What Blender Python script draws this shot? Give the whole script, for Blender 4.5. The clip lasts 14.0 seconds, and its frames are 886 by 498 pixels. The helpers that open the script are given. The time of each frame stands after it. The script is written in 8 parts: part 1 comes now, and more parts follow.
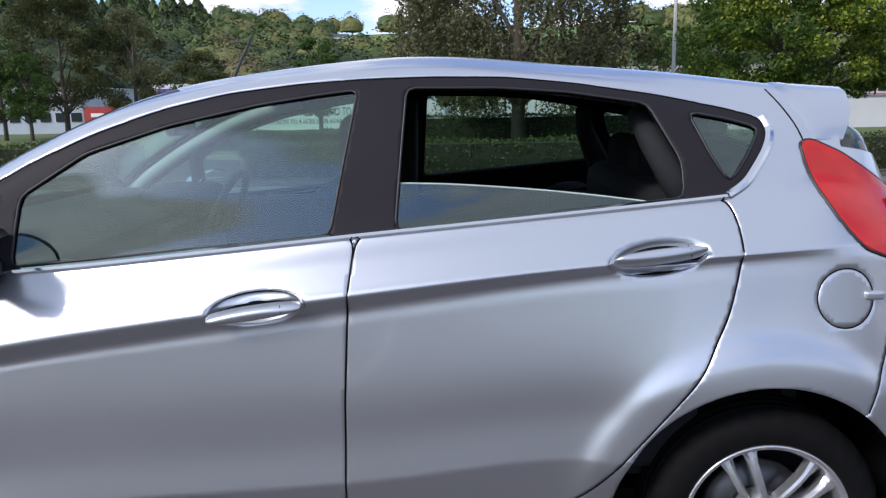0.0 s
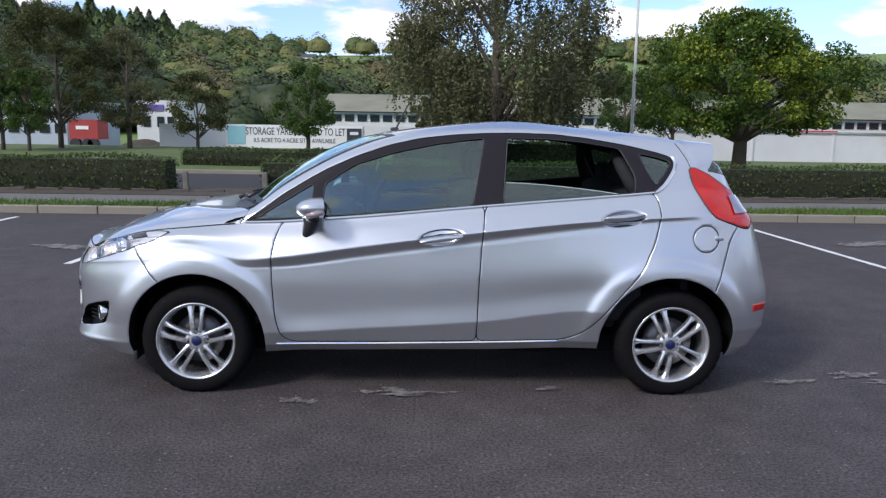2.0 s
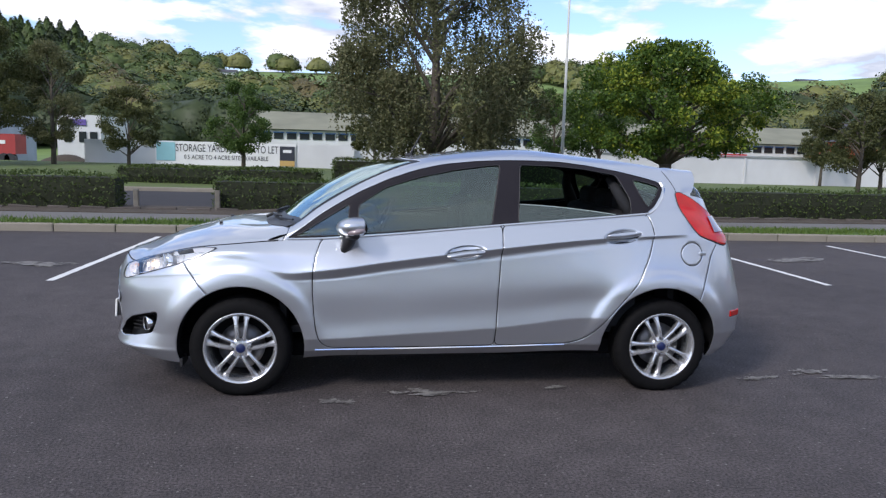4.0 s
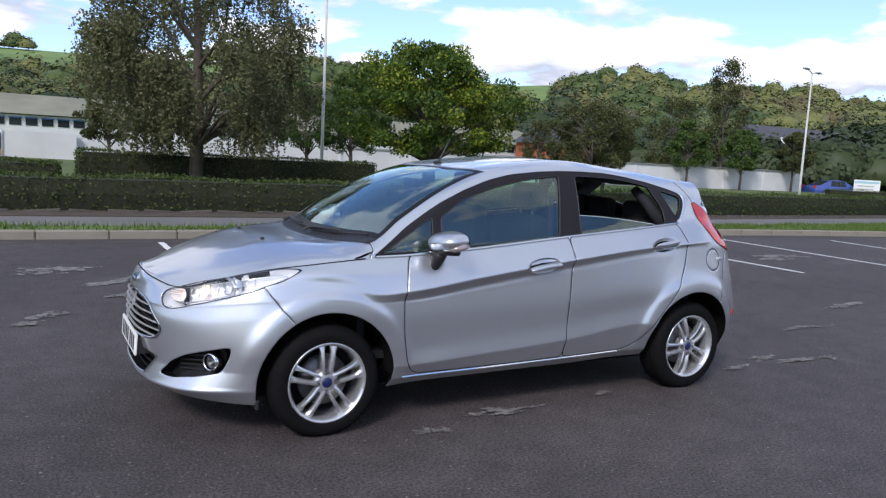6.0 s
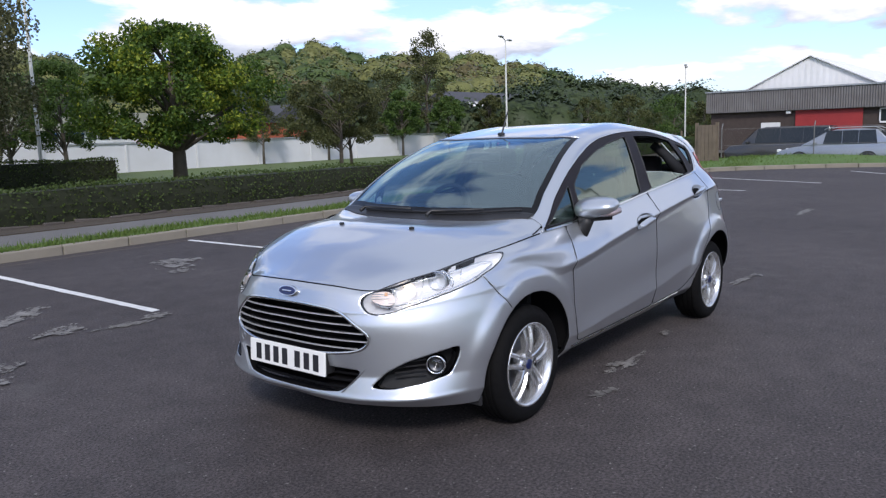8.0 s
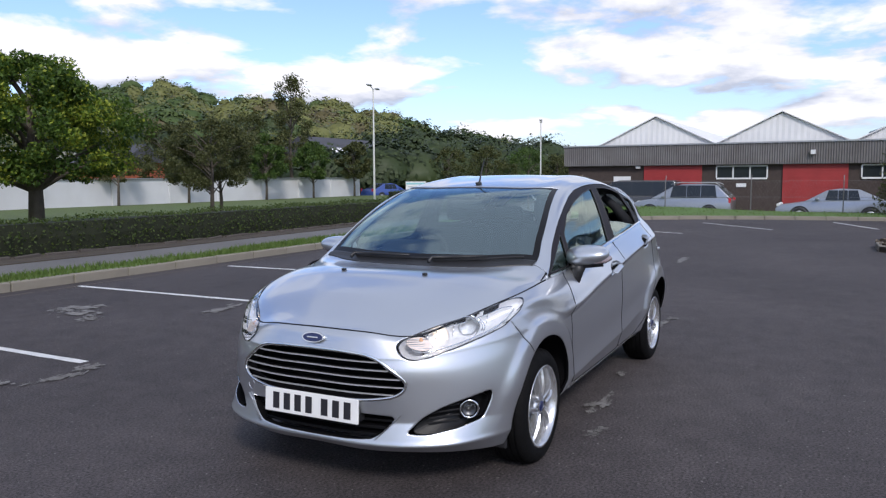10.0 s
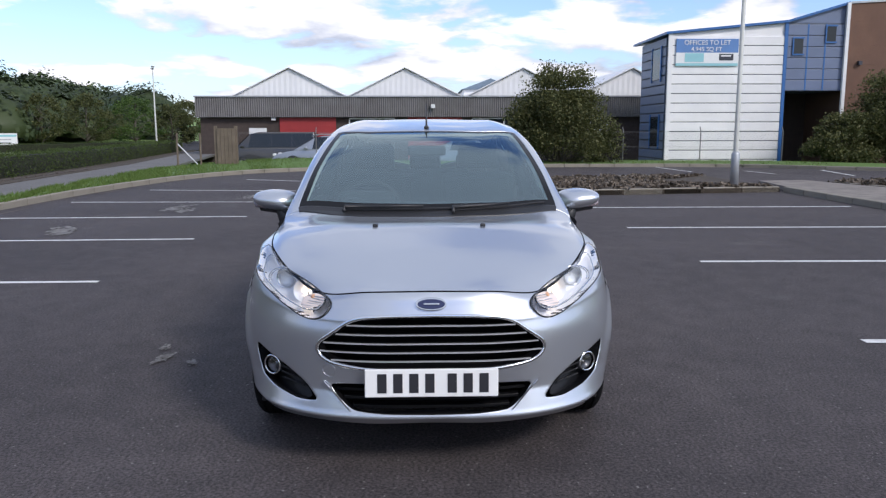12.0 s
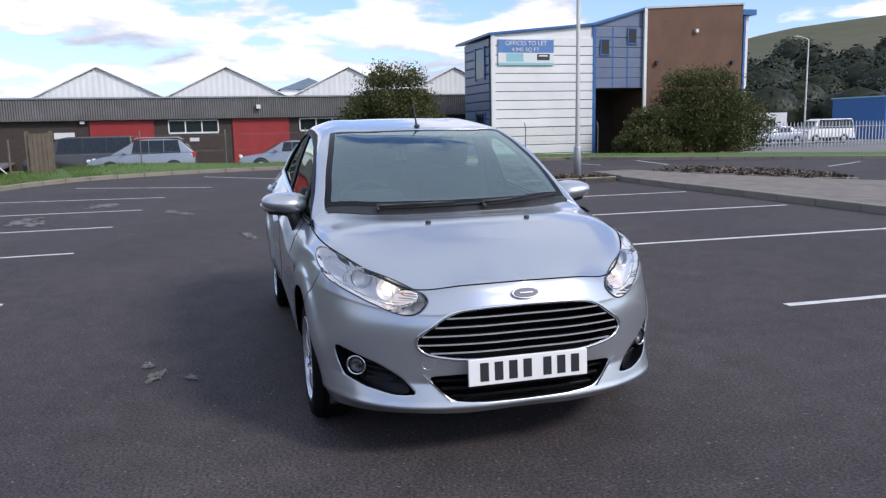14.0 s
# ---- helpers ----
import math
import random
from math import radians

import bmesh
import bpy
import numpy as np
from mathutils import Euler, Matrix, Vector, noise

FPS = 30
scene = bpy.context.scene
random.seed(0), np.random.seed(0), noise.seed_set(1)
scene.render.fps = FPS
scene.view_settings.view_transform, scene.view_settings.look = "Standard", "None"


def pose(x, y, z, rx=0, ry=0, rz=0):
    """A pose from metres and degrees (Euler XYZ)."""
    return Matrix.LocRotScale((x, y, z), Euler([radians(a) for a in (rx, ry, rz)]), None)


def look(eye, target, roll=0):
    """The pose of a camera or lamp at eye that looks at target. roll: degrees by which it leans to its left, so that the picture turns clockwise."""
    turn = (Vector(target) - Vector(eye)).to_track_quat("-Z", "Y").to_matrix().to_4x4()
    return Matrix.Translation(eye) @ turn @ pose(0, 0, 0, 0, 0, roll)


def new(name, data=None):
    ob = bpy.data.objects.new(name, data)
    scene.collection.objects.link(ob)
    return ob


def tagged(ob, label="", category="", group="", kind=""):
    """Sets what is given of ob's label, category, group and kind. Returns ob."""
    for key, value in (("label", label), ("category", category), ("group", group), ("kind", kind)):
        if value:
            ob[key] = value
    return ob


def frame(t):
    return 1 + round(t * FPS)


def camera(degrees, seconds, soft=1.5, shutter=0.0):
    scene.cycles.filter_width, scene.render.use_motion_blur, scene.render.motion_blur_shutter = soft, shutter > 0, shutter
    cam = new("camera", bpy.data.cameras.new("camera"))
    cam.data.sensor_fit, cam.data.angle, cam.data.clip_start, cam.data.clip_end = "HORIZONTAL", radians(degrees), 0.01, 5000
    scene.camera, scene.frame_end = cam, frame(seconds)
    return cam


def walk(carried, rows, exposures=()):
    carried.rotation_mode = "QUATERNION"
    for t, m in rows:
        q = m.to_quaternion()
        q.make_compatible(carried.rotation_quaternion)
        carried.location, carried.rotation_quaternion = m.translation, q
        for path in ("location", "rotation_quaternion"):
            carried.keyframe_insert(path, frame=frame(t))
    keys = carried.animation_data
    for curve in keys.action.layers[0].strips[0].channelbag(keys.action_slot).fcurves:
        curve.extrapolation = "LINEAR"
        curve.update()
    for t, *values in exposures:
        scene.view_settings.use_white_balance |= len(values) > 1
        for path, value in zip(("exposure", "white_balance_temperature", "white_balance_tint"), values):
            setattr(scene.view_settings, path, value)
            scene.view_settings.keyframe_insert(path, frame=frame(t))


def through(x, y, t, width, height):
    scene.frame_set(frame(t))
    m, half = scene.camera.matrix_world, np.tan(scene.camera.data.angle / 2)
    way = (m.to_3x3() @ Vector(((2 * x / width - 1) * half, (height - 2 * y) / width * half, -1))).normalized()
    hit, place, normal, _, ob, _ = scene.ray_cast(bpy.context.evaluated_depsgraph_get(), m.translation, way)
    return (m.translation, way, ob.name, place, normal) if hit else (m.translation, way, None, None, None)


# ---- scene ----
cam = camera(59.6, 14.0, 1.3)
PATH = [
    (0, (0.506, -2.578, 1.303), (0.457, -0.612, 0.938), -1.0),
    (0.5, (0.374, -3.136, 1.331), (0.386, -1.167, 0.98), -0.3),
    (1, (0.176, -3.704, 1.343), (0.244, -1.737, 0.991), 0.5),
    (1.5, (0.091, -4.257, 1.367), (0.09, -2.28, 1.061), 0.7),
    (2, (-0.075, -4.743, 1.395), (-0.021, -2.768, 1.086), 0.9),
    (2.5, (-0.15, -5.141, 1.4), (-0.074, -3.16, 1.134), 0.8),
    (2.6, (-0.155, -5.205, 1.391), (-0.074, -3.225, 1.125), 0.8),
    (2.7, (-0.187, -5.25, 1.403), (-0.083, -3.269, 1.144), 0.8),
    (4.8, (-1.197, -5.045, 1.456), (-0.715, -3.122, 1.186), 2.8),
    (5, (-1.386, -4.99, 1.465), (-0.802, -3.098, 1.183), 3.1),
    (5.5, (-1.956, -4.681, 1.444), (-1.21, -2.857, 1.105), 3.6),
    (6, (-2.596, -4.331, 1.444), (-1.628, -2.599, 1.198), 3.1),
    (6.5, (-3.147, -3.876, 1.424), (-1.99, -2.259, 1.209), 1.3),
    (7, (-3.618, -3.437, 1.414), (-2.28, -1.968, 1.186), 1.0),
    (7.5, (-4.024, -3.057, 1.419), (-2.549, -1.73, 1.164), -0.3),
    (7.7, (-4.157, -2.905, 1.395), (-2.646, -1.622, 1.125), -1.0),
    (9.8, (-4.851, -2.335, 1.422), (-3.132, -1.344, 1.167), -0.6),
    (10, (-4.835, -2.127, 1.422), (-3.069, -1.206, 1.239), -0.3),
    (10.5, (-4.93, -1.562, 1.403), (-3.081, -0.829, 1.196), -0.2),
    (11, (-4.954, -0.968, 1.367), (-3.029, -0.461, 1.167), -0.1),
    (11.5, (-4.972, -0.412, 1.374), (-3.005, -0.17, 1.109), -0.2),
    (12, (-4.962, 0.04, 1.373), (-2.986, -0.018, 1.067), -0.1),
    (12.5, (-4.967, 0.347, 1.374), (-3.005, 0.167, 1.029), -0.9),
    (13, (-5.059, 0.563, 1.379), (-3.11, 0.238, 1.07), -1.2),
    (13.5, (-5.054, 0.732, 1.367), (-3.119, 0.329, 1.063), -1.3),
    (14, (-4.918, 1.147, 1.379), (-3.015, 0.618, 1.066), -1.2),
]
walk(cam, [(t, look(eye, target, roll)) for t, eye, target, roll in PATH],
     [(t, stops, 6560, 12) for t, stops in ((0, 0.30), (0.5, 0.16), (1, 0.20), (2.5, 0.28), (5, 0.30), (7.5, 0.18), (9.8, 0.13), (10.5, -0.18), (11.5, 0.02), (12.5, 0.20), (14, 0.20))])

# ---- world, sun, exposure ----
SUN_FROM = Vector((-0.74, -0.67, 0.0)).normalized()
SUN_ELEV = radians(38)


def build_world():
    world = bpy.data.worlds.new("sky")
    scene.world = world
    world.use_nodes = True
    nt = world.node_tree
    nt.nodes.clear()
    N, L = nt.nodes.new, nt.links.new
    out, bg = N("ShaderNodeOutputWorld"), N("ShaderNodeBackground")
    sky = N("ShaderNodeTexSky")
    sky.sky_type, sky.sun_disc = "NISHITA", False
    sky.sun_elevation = SUN_ELEV
    sky.sun_rotation = math.atan2(SUN_FROM.x, SUN_FROM.y)
    sky.altitude, sky.air_density, sky.dust_density, sky.ozone_density = 100, 1.0, 1.2, 1.6
    coord = N("ShaderNodeTexCoord")
    sep = N("ShaderNodeSeparateXYZ")
    L(coord.outputs["Generated"], sep.inputs[0])
    # clouds lie on a flat layer: direction divided by its height; a second look a little higher tells tops from bases
    high = N("ShaderNodeMath"); high.operation = "MAXIMUM"; high.inputs[1].default_value = 0.0
    L(sep.outputs[2], high.inputs[0])
    def layer(rise):
        up = N("ShaderNodeVectorMath"); up.operation = "ADD"; up.inputs[1].default_value = (0, 0, rise)
        L(coord.outputs["Generated"], up.inputs[0])
        lift = N("ShaderNodeMath"); lift.operation = "ADD"; lift.inputs[1].default_value = 0.17 + rise
        L(high.outputs[0], lift.inputs[0])
        comb = N("ShaderNodeCombineXYZ")
        for i in range(3):
            L(lift.outputs[0], comb.inputs[i])
        flat = N("ShaderNodeVectorMath"); flat.operation = "DIVIDE"
        L(up.outputs[0], flat.inputs[0]); L(comb.outputs[0], flat.inputs[1])
        move = N("ShaderNodeMapping"); move.inputs["Location"].default_value = (5.3, 2.2, 0.4)
        L(flat.outputs[0], move.inputs[0])
        n = N("ShaderNodeTexNoise")
        n.inputs["Scale"].default_value, n.inputs["Detail"].default_value = 1.55, 9
        n.inputs["Roughness"].default_value, n.inputs["Distortion"].default_value = 0.53, 0.15
        L(move.outputs[0], n.inputs["Vector"])
        return n.outputs["Fac"]
    body, above = layer(0.0), layer(0.035)
    ramp = N("ShaderNodeValToRGB")
    ramp.color_ramp.elements[0].position, ramp.color_ramp.elements[1].position = 0.497, 0.562
    # denser cover overhead
    over = N("ShaderNodeMath"); over.operation = "MULTIPLY_ADD"; over.inputs[1].default_value = 0.11
    L(high.outputs[0], over.inputs[0]); L(body, over.inputs[2]); L(over.outputs[0], ramp.inputs[0])
    edge = N("ShaderNodeMath"); edge.operation = "SUBTRACT"
    L(body, edge.inputs[0]); L(above, edge.inputs[1])
    lit = N("ShaderNodeMath"); lit.operation = "MULTIPLY_ADD"; lit.inputs[1].default_value, lit.inputs[2].default_value = 4.0, 0.62
    L(edge.outputs[0], lit.inputs[0])
    tone = N("ShaderNodeValToRGB")
    tone.color_ramp.elements[0].position, tone.color_ramp.elements[1].position = 0.2, 0.85
    tone.color_ramp.elements[0].color = (4.5, 5.0, 6.2, 1)
    tone.color_ramp.elements[1].color = (8.5, 8.7, 9.4, 1)
    L(lit.outputs[0], tone.inputs[0])
    thick = N("ShaderNodeMix"); thick.data_type = "RGBA"; thick.inputs["B"].default_value = (3.6, 4.3, 5.8, 1)
    deepen = N("ShaderNodeMapRange")
    deepen.inputs["From Min"].default_value, deepen.inputs["From Max"].default_value, deepen.inputs["To Max"].default_value = 0.2, 0.75, 0.85
    L(high.outputs[0], deepen.inputs["Value"]); L(deepen.outputs[0], thick.inputs["Factor"]); L(tone.outputs[0], thick.inputs["A"])
    mix = N("ShaderNodeMix"); mix.data_type = "RGBA"
    L(ramp.outputs[0], mix.inputs["Factor"])
    deep = N("ShaderNodeMix"); deep.data_type = "RGBA"; deep.blend_type = "MULTIPLY"; deep.inputs["Factor"].default_value = 1.0
    deep.inputs["B"].default_value = (1.22, 1.34, 1.70, 1)
    L(sky.outputs[0], deep.inputs["A"]); L(deep.outputs["Result"], mix.inputs["A"]); L(thick.outputs["Result"], mix.inputs["B"])
    bg.inputs["Strength"].default_value = 0.118
    L(mix.outputs["Result"], bg.inputs["Color"]); L(bg.outputs[0], out.inputs[0])


build_world()
sun_data = bpy.data.lights.new("sun", "SUN")
sun_data.energy, sun_data.angle, sun_data.color = 2.2, radians(12), (1.0, 0.965, 0.93)
sun_ob = new("sun", sun_data)
sun_ob.matrix_world = look(SUN_FROM * 50 + Vector((0, 0, 50 * math.tan(SUN_ELEV))), (0, 0, 0))
scene.view_settings.exposure = 0.0


# ---- materials ----
def mat(name, color, rough=0.6, metal=0.0, spec=0.5, coat=0.0, vary=0.0, scale=5.0, bump=0.0, bump_scale=60.0, hue=None, island=0.0, obj=0.0, fine=0.0):
    """A principled material with variation at two scales and fine relief, in object space."""
    m = bpy.data.materials.new(name)
    m.use_nodes = True
    nt = m.node_tree
    b = nt.nodes["Principled BSDF"]
    N, L = nt.nodes.new, nt.links.new
    b.inputs["Base Color"].default_value = (*color, 1)
    b.inputs["Roughness"].default_value, b.inputs["Metallic"].default_value = rough, metal
    b.inputs["Specular IOR Level"].default_value = spec
    b.inputs["Coat Weight"].default_value, b.inputs["Coat Roughness"].default_value = coat, 0.03
    coord = N("ShaderNodeTexCoord") if vary or bump or fine else None
    last = None
    if vary or island or obj or fine:
        last = N("ShaderNodeRGB"); last.outputs[0].default_value = (*color, 1)
        last = last.outputs[0]
    def blend(sig, other, lo=0.0, hi=1.0):
        nonlocal last
        rng = N("ShaderNodeMapRange")
        rng.inputs["From Min"].default_value, rng.inputs["From Max"].default_value = 0.3, 0.7
        rng.inputs["To Min"].default_value, rng.inputs["To Max"].default_value = lo, hi
        L(sig, rng.inputs["Value"])
        mx = N("ShaderNodeMix"); mx.data_type = "RGBA"
        L(rng.outputs[0], mx.inputs["Factor"]); L(last, mx.inputs["A"])
        mx.inputs["B"].default_value = (*other, 1)
        last = mx.outputs["Result"]
    other = hue or tuple(c * 0.45 for c in color)
    if vary:
        n1 = N("ShaderNodeTexNoise"); n1.inputs["Scale"].default_value, n1.inputs["Detail"].default_value = scale, 6
        L(coord.outputs["Object"], n1.inputs["Vector"]); blend(n1.outputs["Fac"], other, 0, vary)
    if fine:
        n2 = N("ShaderNodeTexNoise"); n2.inputs["Scale"].default_value, n2.inputs["Detail"].default_value = bump_scale, 3
        L(coord.outputs["Object"], n2.inputs["Vector"]); blend(n2.outputs["Fac"], tuple(min(1, c * 1.9) for c in color), 0, fine)
    if island:
        g = N("ShaderNodeNewGeometry"); blend(g.outputs["Random Per Island"], other, 0, island)
    if obj:
        g = N("ShaderNodeObjectInfo"); blend(g.outputs["Random"], other, 0, obj)
    if last:
        L(last, b.inputs["Base Color"])
    if bump:
        n3 = N("ShaderNodeTexNoise"); n3.inputs["Scale"].default_value, n3.inputs["Detail"].default_value = bump_scale, 5
        L(coord.outputs["Object"], n3.inputs["Vector"])
        bp = N("ShaderNodeBump"); bp.inputs["Strength"].default_value = bump
        bp.inputs["Distance"].default_value = 0.01
        L(n3.outputs["Fac"], bp.inputs["Height"]); L(bp.outputs[0], b.inputs["Normal"])
    return m


def glass_mat(name, tint, gloss=0.07, coat=(1, 1, 1)):
    """A thin sheet of tinted glass: it lets light through and mirrors by Fresnel."""
    m = bpy.data.materials.new(name)
    m.use_nodes = True
    nt = m.node_tree
    nt.nodes.clear()
    N, L = nt.nodes.new, nt.links.new
    out, mx, tr, gl, lw = N("ShaderNodeOutputMaterial"), N("ShaderNodeMixShader"), N("ShaderNodeBsdfTransparent"), N("ShaderNodeBsdfGlossy"), N("ShaderNodeLayerWeight")
    tr.inputs[0].default_value = (*tint, 1)
    gl.inputs["Color"].default_value = (*coat, 1)
    gl.inputs["Roughness"].default_value = 0.02
    lw.inputs["Blend"].default_value = 0.5
    steep = N("ShaderNodeMath"); steep.operation = "POWER"; steep.inputs[1].default_value = 4.0
    L(lw.outputs["Facing"], steep.inputs[0])
    rng = N("ShaderNodeMapRange")
    rng.inputs["To Min"].default_value, rng.inputs["To Max"].default_value = gloss, 0.95
    L(steep.outputs[0], rng.inputs["Value"])
    L(rng.outputs[0], mx.inputs[0]); L(tr.outputs[0], mx.inputs[1]); L(gl.outputs[0], mx.inputs[2]); L(mx.outputs[0], out.inputs[0])
    return m


def leaf_mat(name, color, other, through=0.35):
    """Leaves: diffuse with some light passing through, varied leaf by leaf."""
    m = bpy.data.materials.new(name)
    m.use_nodes = True
    nt = m.node_tree
    nt.nodes.clear()
    N, L = nt.nodes.new, nt.links.new
    out, add, d, t = N("ShaderNodeOutputMaterial"), N("ShaderNodeMixShader"), N("ShaderNodeBsdfPrincipled"), N("ShaderNodeBsdfTranslucent")
    g, rgb = N("ShaderNodeNewGeometry"), N("ShaderNodeMix")
    rgb.data_type = "RGBA"
    rgb.inputs["A"].default_value, rgb.inputs["B"].default_value = (*color, 1), (*other, 1)
    L(g.outputs["Random Per Island"], rgb.inputs["Factor"])
    d.inputs["Roughness"].default_value, d.inputs["Specular IOR Level"].default_value = 0.55, 0.3
    L(rgb.outputs["Result"], d.inputs["Base Color"]); L(rgb.outputs["Result"], t.inputs["Color"])
    add.inputs[0].default_value = through
    L(d.outputs[0], add.inputs[1]); L(t.outputs[0], add.inputs[2]); L(add.outputs[0], out.inputs[0])
    return m


def asphalt_mat():
    """Dark asphalt: broad damp and dry areas, mottling, pale grit and a rough face."""
    m = bpy.data.materials.new("asphalt")
    m.use_nodes = True
    nt = m.node_tree
    b = nt.nodes["Principled BSDF"]
    N, L = nt.nodes.new, nt.links.new
    coord = N("ShaderNodeTexCoord")
    def noise_(scale, detail=4.0, rough=0.55):
        n = N("ShaderNodeTexNoise")
        n.inputs["Scale"].default_value, n.inputs["Detail"].default_value, n.inputs["Roughness"].default_value = scale, detail, rough
        L(coord.outputs["Object"], n.inputs["Vector"])
        return n.outputs["Fac"]
    def ramp_(sig, p0, p1, c0, c1):
        r = N("ShaderNodeValToRGB")
        r.color_ramp.elements[0].position, r.color_ramp.elements[1].position = p0, p1
        r.color_ramp.elements[0].color, r.color_ramp.elements[1].color = (*c0, 1), (*c1, 1)
        L(sig, r.inputs[0])
        return r.outputs[0]
    def mix_(fac, a_, b_, mode="MIX"):
        x = N("ShaderNodeMix"); x.data_type = "RGBA"; x.blend_type = mode
        if isinstance(fac, float):
            x.inputs["Factor"].default_value = fac
        else:
            L(fac, x.inputs["Factor"])
        L(a_, x.inputs["A"]); L(b_, x.inputs["B"])
        return x.outputs["Result"]
    broad = ramp_(noise_(0.33, 5), 0.35, 0.68, (0.050, 0.043, 0.0445), (0.074, 0.064, 0.0655))
    mottle = ramp_(noise_(4.5, 6, 0.65), 0.3, 0.75, (0.74, 0.74, 0.74), (1.24, 1.23, 1.22))
    col = mix_(1.0, broad, mottle, "MULTIPLY")
    grain = ramp_(noise_(70, 3, 0.7), 0.36, 0.66, (0.35, 0.35, 0.35), (1.7, 1.68, 1.64))
    col = mix_(1.0, col, grain, "MULTIPLY")
    grit = ramp_(noise_(46, 2, 0.5), 0.675, 0.74, (0, 0, 0), (1, 1, 1))
    pale = N("ShaderNodeRGB"); pale.outputs[0].default_value = (0.22, 0.21, 0.195, 1)
    col = mix_(grit, col, pale.outputs[0])
    dry = ramp_(noise_(0.9, 7, 0.7), 0.60, 0.70, (0, 0, 0), (0.35, 0.35, 0.35))
    drycol = N("ShaderNodeRGB"); drycol.outputs[0].default_value = (0.125, 0.12, 0.116, 1)
    col = mix_(dry, col, drycol.outputs[0])
    L(col, b.inputs["Base Color"])
    b.inputs["Roughness"].default_value, b.inputs["Specular IOR Level"].default_value = 0.78, 0.35
    bp = N("ShaderNodeBump"); bp.inputs["Strength"].default_value, bp.inputs["Distance"].default_value = 0.6, 0.012
    L(noise_(75, 4, 0.7), bp.inputs["Height"]); L(bp.outputs[0], b.inputs["Normal"])
    return m


M = {}
M["asphalt"] = asphalt_mat()
M["road"] = mat("road_asphalt", (0.055, 0.055, 0.06), 0.95, spec=0.1, vary=0.4, scale=0.5, bump=0.4, bump_scale=120, fine=0.3)
M["patch"] = mat("worn_asphalt", (0.27, 0.26, 0.245), 0.85, vary=0.9, scale=14, bump=0.4, bump_scale=90, hue=(0.085, 0.078, 0.076))
M["line"] = mat("line_paint", (0.74, 0.74, 0.72), 0.7, vary=0.5, scale=9, hue=(0.4, 0.4, 0.4), bump=0.3, bump_scale=80)
M["faded"] = mat("faded_line", (0.15, 0.115, 0.095), 0.85, vary=0.6, scale=5, hue=(0.06, 0.055, 0.055))
M["kerb"] = mat("kerb_concrete", (0.26, 0.235, 0.19), 0.85, vary=0.5, scale=3, bump=0.4, bump_scale=60, hue=(0.16, 0.14, 0.11), obj=0.12)
M["post_stone"] = mat("weathered_post", (0.17, 0.155, 0.13), 0.9, vary=0.6, scale=8, bump=0.4, bump_scale=50)
M["pale_blue"] = mat("pale_blue_render", (0.40, 0.45, 0.53), 0.7, vary=0.35, scale=0.8)
M["edging"] = mat("brown_edging", (0.10, 0.085, 0.075), 0.9, vary=0.5, scale=5, bump=0.4, bump_scale=50, obj=0.4)
M["paving"] = mat("paving_concrete", (0.25, 0.22, 0.19), 0.85, vary=0.7, scale=3.5, bump=0.3, bump_scale=60, obj=0.3)
M["path"] = mat("footpath_tarmac", (0.13, 0.125, 0.12), 0.85, vary=0.5, scale=0.8, bump=0.4, bump_scale=90, fine=0.3)
M["soil"] = mat("soil", (0.07, 0.055, 0.04), 0.95, vary=0.6, scale=4, bump=0.8, bump_scale=25)
M["turf"] = mat("turf", (0.095, 0.145, 0.032), 0.9, vary=0.8, scale=1.6, bump=0.7, bump_scale=40, hue=(0.075, 0.085, 0.032))
M["verge_turf"] = mat("verge_turf", (0.088, 0.165, 0.028), 0.9, vary=0.7, scale=1.6, bump=0.7, bump_scale=40, hue=(0.07, 0.105, 0.028))
M["meadow"] = mat("meadow", (0.15, 0.225, 0.06), 0.95, vary=0.8, scale=0.02, hue=(0.05, 0.09, 0.03), fine=0.3, bump_scale=0.15)
M["grass"] = leaf_mat("grass_blades", (0.075, 0.135, 0.026), (0.125, 0.18, 0.042), 0.25)
M["hedge"] = leaf_mat("hedge_leaves", (0.045, 0.075, 0.018), (0.085, 0.118, 0.03))
M["birch"] = leaf_mat("birch_leaves", (0.075, 0.09, 0.038), (0.18, 0.175, 0.085))
M["maple"] = leaf_mat("maple_leaves", (0.04, 0.085, 0.014), (0.09, 0.15, 0.022))
# yellowing tone that also stands in for sun on the crown
M["maple_sunlit_gold"] = leaf_mat("yellowing_sunlit_maple_leaves", (0.12, 0.2, 0.02), (0.3, 0.33, 0.04))
M["leaf_a"] = leaf_mat("tree_leaves", (0.04, 0.085, 0.018), (0.1, 0.155, 0.035))
M["leaf_b"] = leaf_mat("dry_tree_leaves", (0.05, 0.065, 0.022), (0.115, 0.12, 0.042))
M["moor"] = mat("moorland", (0.085, 0.078, 0.042), 0.95, vary=0.8, scale=0.03, hue=(0.06, 0.075, 0.03), fine=0.3, bump_scale=0.2)
M["wood_dark"] = leaf_mat("dark_wood_leaves", (0.028, 0.045, 0.016), (0.050, 0.070, 0.025), 0.12)
M["wood_darkest"] = leaf_mat("darkest_wood_leaves", (0.016, 0.023, 0.012), (0.030, 0.040, 0.018), 0.08)
M["wood_green"] = leaf_mat("green_wood_leaves", (0.056, 0.092, 0.026), (0.092, 0.128, 0.038), 0.12)
M["wood_olive"] = leaf_mat("olive_wood_leaves", (0.132, 0.146, 0.044), (0.178, 0.184, 0.062), 0.12)
M["wood_brown"] = leaf_mat("brown_wood_leaves", (0.105, 0.092, 0.040), (0.150, 0.125, 0.056), 0.12)
